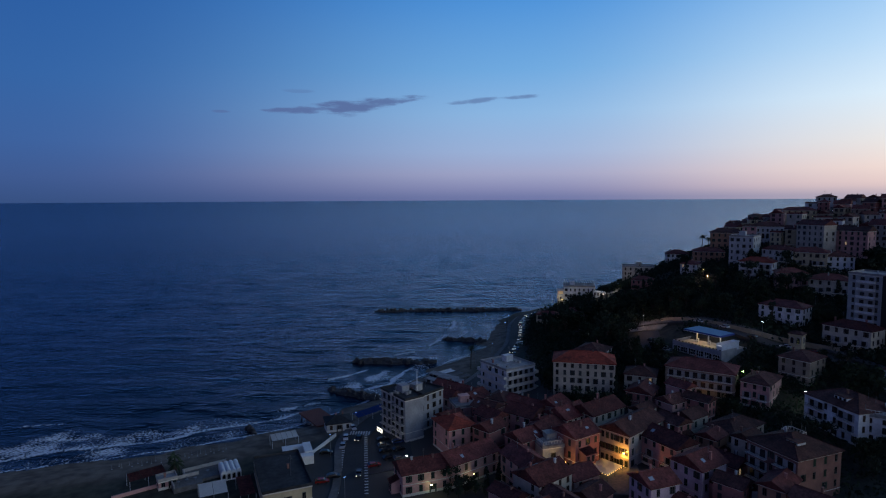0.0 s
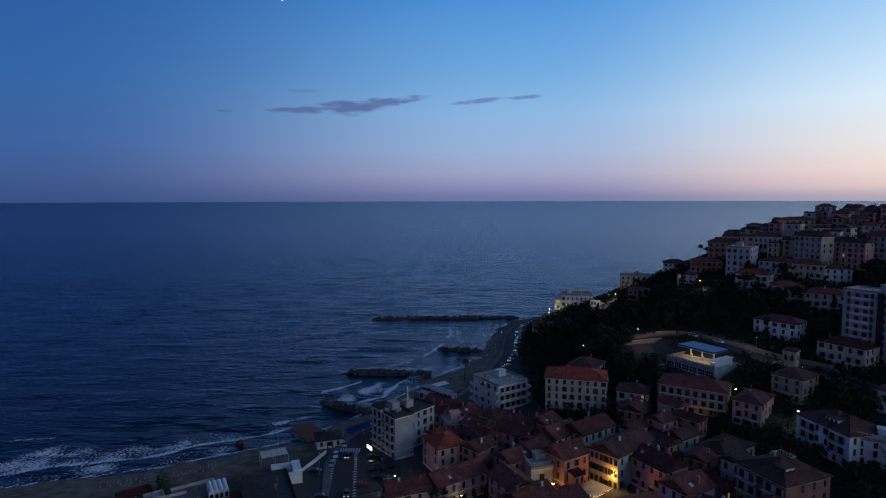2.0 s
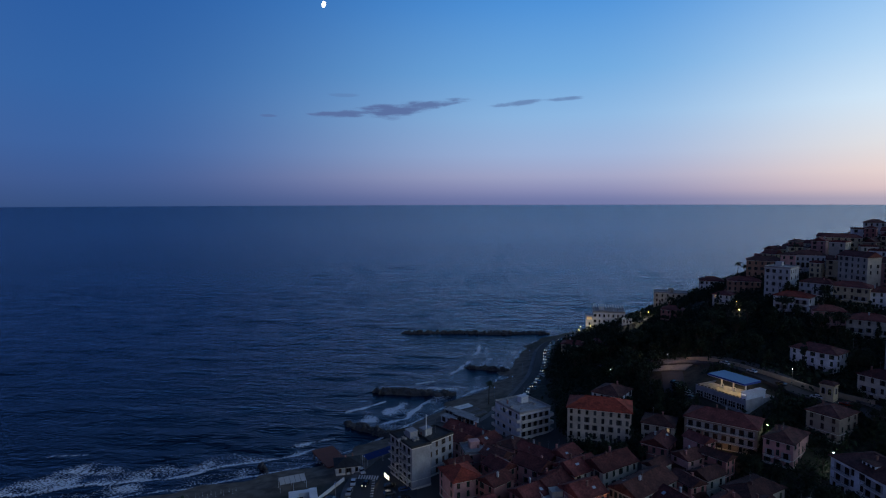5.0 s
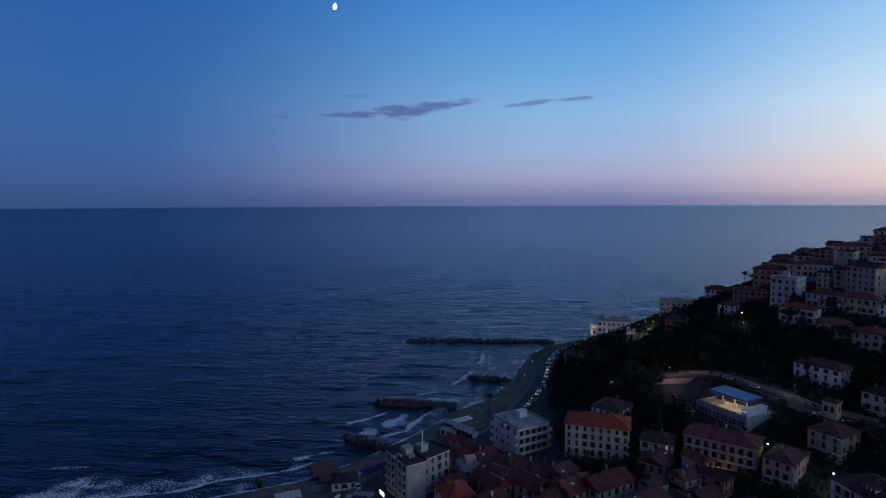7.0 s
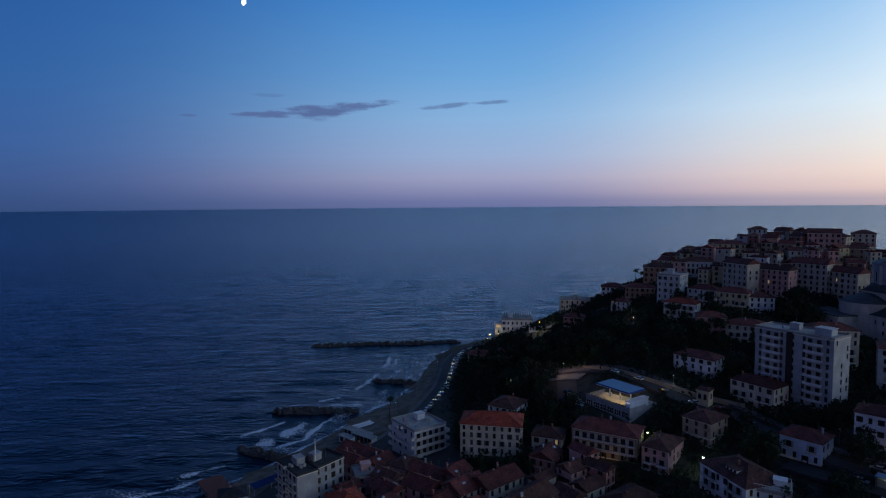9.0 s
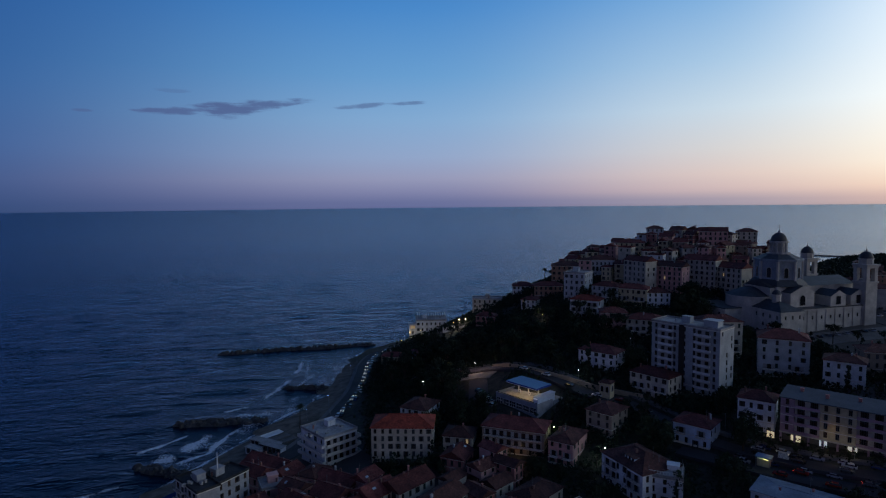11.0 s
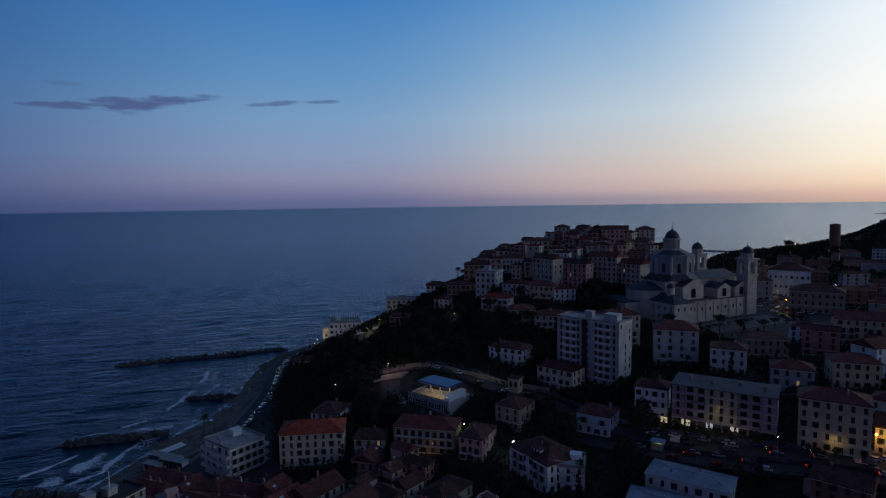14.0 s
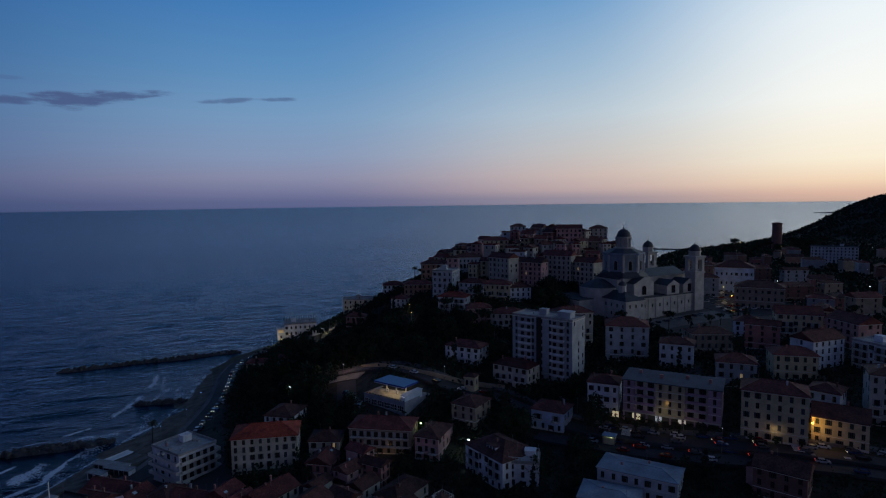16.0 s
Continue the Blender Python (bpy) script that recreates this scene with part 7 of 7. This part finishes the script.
def awning(x, y, yaw, w, d, mat, word, n=2):
    ob = thing("awning", pose(x, y, gz(x, y), 0, 0, yaw), word, "awning")
    for k in range(n):
        bm = bmesh.new()
        x0, x1 = -w / 2 + w * k / n + 0.05, -w / 2 + w * (k + 1) / n - 0.05
        v = [bm.verts.new(c) for c in ((x0, -d / 2, 2.7), (x1, -d / 2, 2.7), (x1, d / 2, 3.6), (x0, d / 2, 3.6))]
        bm.faces.new(v)
        bmesh.ops.solidify(bm, geom=bm.faces[:], thickness=0.05)
        part("cloth", bm, mat, ob)
    for px in (-w / 2, 0, w / 2):
        for py, h in ((-d / 2, 2.7), (d / 2, 3.6)):
            bm = bmesh.new()
            tube(bm, (px, py, -0.3), (px, py, h), 0.06, 5)
            part("post", bm, WHITE, ob)


awning(-71.5, 158.5, 28, 7.5, 6.5, WHITE, "white sloping awning of a beach restaurant")
awning(-62.8, 160.5, 28, 4.2, 10.5, TILE["red"], "faded red sloping awning beside the restaurant", 1)
awning(-95.5, 167.2, 42, 10, 4.2, TILE["red"], "rust-red tiled sloping shelter above the beach", 3)


def beach_terrace(x, y, yaw, w, d, h, word):
    ob = thing("beach_terrace", pose(x, y, gz(x, y), 0, 0, yaw), word, "terrace", "beach terraces")
    bm = bmesh.new()
    box(bm, -w / 2, -d / 2, -1.5, w / 2, d / 2, h)
    part("deck", bm, PAVE, ob)
    for x0, y0, x1, y1 in ((-w / 2, d / 2 - 0.2, w / 2, d / 2), (-w / 2, -d / 2, -w / 2 + 0.2, d / 2 - 0.2)):
        bm = bmesh.new()
        box(bm, x0, y0, h, x1, y1, h + 0.9), box(bm, x0 - 0.06, y0 - 0.06, h + 0.9, x1 + 0.06, y1 + 0.06, h + 1.0)
        part("parapet", bm, CONCRETE, ob)
    for k in range(3):
        bm = bmesh.new()
        tx, ty = -w / 2 + (k + 0.7) * w / 3.4, -0.4
        ring(bm, tx, ty, h + 0.68, h + 0.74, 0.5, 0.5, 10), ring(bm, tx, ty, h, h + 0.68, 0.06, 0.06, 6)
        part("table", bm, METAL, ob)


beach_terrace(-79.5, 173.0, 36, 13, 8, 0.9, "grey paved cafe terrace with a white parapet on the beach")
beach_terrace(-82.5, 165.5, 36, 8, 6, 1.5, "small white-walled terrace beside the beach restaurant")
house("beach_cabin", -88.5, 165.5, gz(-88.5, 165.5), 36, 5, 4, 2.6, "flat", "pink", "concrete", cols=2, floors=1)
# bare umbrella poles and a few bathing boxes left on the sand
for k in range(26):
    ux, uy = -112 + (k % 13) * 2.5 + rnd.uniform(-0.4, 0.4), 177 + (k % 13) * 1.15 + (k // 13) * 3.4
    ob = thing("umbrella_pole", pose(ux, uy, gz(ux, uy)), "pale bare umbrella pole standing in the sand", "pole", "umbrella poles")
    bm = bmesh.new()
    tube(bm, (0, 0, -0.4), (0, 0, 1.6), 0.035, 5)
    part("pole", bm, CONCRETE, ob)
    bm = bmesh.new()
    ring(bm, 0, 0, 0, 0.18, 0.28, 0.2, 8)
    part("foot", bm, CONCRETE, ob)
BLUECLOTH = material('blue_tarpaulin', (0.02, 0.06, 0.25), 0.7, grain=0.1)
awning(-36.5, 220.5, 48, 14, 3.5, BLUECLOTH, 'long deep-blue tarpaulin awning beside the road', 4)
awning(-62.5, 196, 30, 9, 4, WHITE, "white striped beach awning on posts", 5)


def bath_house():
    ob = thing("bath_house", pose(-54, 184.5, gz(-54, 184.5), 0, 0, 22), "low white bath house with open-topped changing yards", "bath house")
    for x0, y0, x1, y1, h in ((-5, -5.5, 4, -2.5, 2.8), (-5, -2.5, -2, 6, 2.4), (1.6, -2.5, 4, 5, 3.2), (-2, 4, 1.6, 6, 2.4)):
        bm = bmesh.new()
        box(bm, x0, y0, -0.5, x1, y1, h), box(bm, x0 - 0.1, y0 - 0.1, h, x1 + 0.1, y1 + 0.1, h + 0.12)
        part("cabin_row", bm, WHITE, ob)
    for k in range(5):
        part("door", window_mesh("door", "grey", False), None, ob, at=pose(-5, -1.6 + k * 1.6, 0.05, 0, 0, -90))


bath_house()


def pier():
    ob = thing("pier", pose(-57.5, 224, 0, 0, 0, -52), "rust-brown decked pier standing on concrete piles", "pier")
    bm = bmesh.new()
    box(bm, -9, -4.5, 2.0, 9, 4.5, 2.5)
    part("deck", bm, material("rust_deck", (0.16, 0.06, 0.045), 0.85, grain=0.25, scale=1.5), ob)
    for px in (-8, -3, 3, 8):
        for py in (-3.8, 3.8):
            bm = bmesh.new()
            ring(bm, px, py, -4, 2.0, 0.35, 0.35, 8)
            part("pile", bm, CONCRETE, ob)


pier()
house("beach_hut", -47, 211.5, 3.2, 20, 9, 8, 2.9, "hip", "grey", "tar", cols=3, floors=1)


def promenade_slabs():
    for k, (x, y, w, d, yw) in enumerate(((-10, 284, 13, 4, 42), (-6, 277, 12, 4, 40), (-2, 272, 11, 3.5, 40), (-14, 276, 7, 3, 40))):
        ob = thing("beach_platform", pose(x, y, max(gz(x, y), 0.6), 0, 0, yw), "pale concrete bathing platform on the sand", "platform", "bathing platforms")
        bm = bmesh.new()
        box(bm, -w / 2, -d / 2, -1.5, w / 2, d / 2, 0.8), box(bm, -w / 2, d / 2 - 0.3, 0.8, w / 2, d / 2, 1.2)
        part("slab", bm, PAVE if k else WHITE, ob)


promenade_slabs()


def beach_shed(x, y, yaw, w, d, h):
    ob = thing("beach_shed", pose(x, y, gz(x, y), 0, 0, yaw), "long white flat-roofed bathing shed above the beach", "shed", "bathing sheds")
    bm = bmesh.new()
    box(bm, -w / 2, -d / 2, -1, w / 2, d / 2, h)
    part("wall", bm, WALL["white"], ob)
    bm = bmesh.new()
    box(bm, -w / 2 - 0.4, -d / 2 - 0.6, h, w / 2 + 0.4, d / 2 + 0.3, h + 0.18)
    part("roof", bm, TILE["concrete"], ob)
    n = int(w / 2.4)
    for k in range(n):
        part("door", window_mesh("door", "grey", False), None, ob, at=pose(-w / 2 + (k + 0.5) * w / n, -d / 2, 0.05))


beach_shed(-9.5, 268.5, -38, 15, 3.6, 2.8)
beach_shed(-6.0, 263.5, -38, 12, 3.4, 2.6)
beach_shed(-14.0, 264.5, -38, 7, 3.2, 2.4)


def lit_sign(x, y, z, yaw, w, h):
    ob = thing("lit_sign", pose(x, y, z, 0, 0, yaw), "bright white lit sign with unreadable lettering", "sign")
    bm = bmesh.new()
    box(bm, -w / 2, -0.15, 0, w / 2, 0.0, h)
    part("panel", bm, glowing("sign_light", (1.0, 0.95, 0.75), 2.2), ob)
    for k in range(4):
        bm = bmesh.new()
        box(bm, -w * 0.4 + k * w * 0.2, -0.18, h * 0.3, -w * 0.4 + k * w * 0.2 + w * 0.13, -0.15, h * 0.7)
        part("letter_bar", bm, DARK, ob)
    lamp_light(x - 0.8, y - 0.8, z + h / 2, 40, (1.0, 0.9, 0.7))


lit_sign(-29.6, 199.5, 6.6, -51, 3.4, 1.3)


def roof_mast(x, y, z, h):
    ob = thing("radio_mast", pose(x, y, z), "slim pale radio mast with cross arms", "mast")
    bm = bmesh.new()
    tube(bm, (0, 0, -0.5), (0, 0, h), 0.22, 7, r2=0.14)
    part("pole", bm, WHITE, ob)
    for k in range(3):
        bm = bmesh.new()
        tube(bm, (-0.7, 0, h * 0.75 + k * 0.7), (0.7, 0, h * 0.75 + k * 0.7), 0.06, 5)
        part("cross_arm", bm, METAL, ob)


roof_mast(-17.5, 213.5, 17.4, 7.5)


def roof_tank(x, y, z, yaw, w, d, h):
    ob = thing("roof_tank", pose(x, y, z, 0, 0, yaw), "grey water tank on a flat roof", "tank", "roof tanks")
    bm = bmesh.new()
    box(bm, -w / 2, -d / 2, -0.1, w / 2, d / 2, h)
    box(bm, -w / 2 - 0.1, -d / 2 - 0.1, h, w / 2 + 0.1, d / 2 + 0.1, h + 0.1)
    part("tank", bm, CONCRETE, ob)


for k in range(9):
    roof_tank(-27 + rnd.uniform(0, 8), 202 + rnd.uniform(0, 8), 18.55, -51, rnd.uniform(0.6, 1.6), rnd.uniform(0.5, 1.2), rnd.uniform(0.5, 1.2))
for k in range(8):
    roof_tank(17 + rnd.uniform(-7, 7), 246 + rnd.uniform(-7, 7), 17.65, 36, rnd.uniform(0.6, 1.4), rnd.uniform(0.5, 1.0), rnd.uniform(0.4, 0.9))


def kiosk():
    ob = thing("kiosk", pose(164, 180, gz(164, 180), 0, 0, -50), "small glazed kiosk lit greenish from inside", "kiosk")
    bm = bmesh.new()
    box(bm, -2.4, -1.8, 3.2, 2.4, 1.8, 3.5)
    part("roof", bm, BLUE, ob)
    for px in (-2.1, 2.1):
        for py in (-1.5, 1.5):
            bm = bmesh.new()
            box(bm, px - 0.1, py - 0.1, -1.0, px + 0.1, py + 0.1, 3.2)
            part("post", bm, METAL, ob)
    bm = bmesh.new()
    box(bm, -1.9, -1.2, 0.1, 1.9, 1.3, 2.6)
    part("counter", bm, WALL["yellow"], ob)
    lamp_light(163.6, 179.2, gz(164, 180) + 3.0, 70, (0.9, 1.0, 0.55))


kiosk()

# lit shop fronts at the foot of the long block and hillside terrace lights
for sx, sy, sw, scol in ((181.0, 186.5, 3.0, (1.0, 0.85, 0.55)), (186.2, 180.3, 2.2, (0.8, 0.9, 1.0)), (191.5, 174.0, 2.6, (1.0, 0.95, 0.8)), (176.0, 192.5, 2.4, (1.0, 0.8, 0.5))):
    ob = thing("shop_front", pose(sx, sy, gz(sx, sy) + 0.2, 0, 0, -49.5), "lit glass shop front under the arcade", "shop front", "shop fronts")
    bm = bmesh.new()
    box(bm, -sw / 2, -0.1, 0.3, sw / 2, 0.0, 2.6)
    part("pane", bm, glowing("shop_light", scol, 0.5), ob)
    bm = bmesh.new()
    for x in (-sw / 2 - 0.1, -0.05, sw / 2):
        box(bm, x, -0.16, 0, x + 0.1, 0.02, 2.8)
    box(bm, -sw / 2 - 0.1, -0.16, 2.6, sw / 2 + 0.1, 0.02, 2.8)
    part("frame", bm, METAL, ob)
for lx, ly, lh, lw in ((66, 434, 6, 260), (72, 430, 5, 0), (63, 420, 5, 0), (70, 437, 7, 160), (78, 432, 6, 120), (103, 412, 6, 500), (98.5, 411, 6.5, 1200), (107, 408, 5.5, 300), (145, 359, 5, 160), (141, 343, 5, 120)):
    street_lamp(lx, ly, lh, BULB_WARM, lw, (1.0, 0.85, 0.55), 0.22)
# small lamps on poles across the far quarters
for k in range(26):
    a, r = radians(rnd.uniform(44, 64)), rnd.uniform(420, 1150)
    lx, ly = 35 + r * math.sin(a), r * math.cos(a)
    if clear(lx, ly, 2):
        street_lamp(lx, ly, rnd.uniform(8, 11), rnd.choice((BULB_WHITE, BULB_WARM, BULB_WHITE)), 0, WARM, 0.3)
# small lane lamps among the houses of the hill and the near town
for k in range(48):
    lx, ly = (rnd.uniform(150, 300), rnd.uniform(330, 430)) if k % 2 else (rnd.uniform(150, 330), rnd.uniform(150, 300))
    if clear(lx, ly, 0.6) and road_gap(lx, ly) > 5:
        street_lamp(lx, ly, rnd.uniform(4, 6), rnd.choice((BULB_WARM, BULB_WARM, BULB_WHITE)), 0, WARM, 0.12)
# lamps over the shops and the kerb of the main road
for lx, ly, lw, lc in ((172, 187, 60, (1.0, 0.8, 0.5)), (183, 177.5, 90, (1.0, 0.85, 0.6)), (189, 170.5, 60, (1.0, 0.8, 0.55)), (208, 149, 60, (1.0, 0.7, 0.35)), (219, 141, 80, (1.0, 0.6, 0.3))):
    street_lamp(lx, ly, 4.6, BULB_WARM, lw, lc, 0.11)


def terrace_gate():
    ob = thing("gate_house", pose(96.5, 418, gz(96.5, 418), 0, 0, -40), "small white gate building lit beside the terrace road", "gate house")
    bm = bmesh.new()
    box(bm, -4, -2, -1.5, 4, 2, 3.4), box(bm, -4.3, -2.3, 3.4, 4.3, 2.3, 3.7)
    part("wall", bm, WHITE, ob)
    for px in (-2.4, 0, 2.4):
        part("window", window_mesh("plain", "grey", False), None, ob, at=pose(px, -2, 0.9))


terrace_gate()


# ---- moon ----
def moon():
    bm = bmesh.new()
    bmesh.ops.create_uvsphere(bm, u_segments=24, v_segments=16, radius=1)
    e = glowing("moonlight", (1.0, 0.97, 0.9), 2.2)
    ob = tagged(new("moon", mesh_of("moon", bm, e)), "small bright waxing moon high over the sea", "moon", kind="structure")
    ob.matrix_world = pose(-1283, 4191, 1502, 0, 0, 17) @ pose(0, 0, 0, 0, 12, 0) @ Matrix.Diagonal((24 * 0.62, 24 * 0.5, 24, 1))


moon()
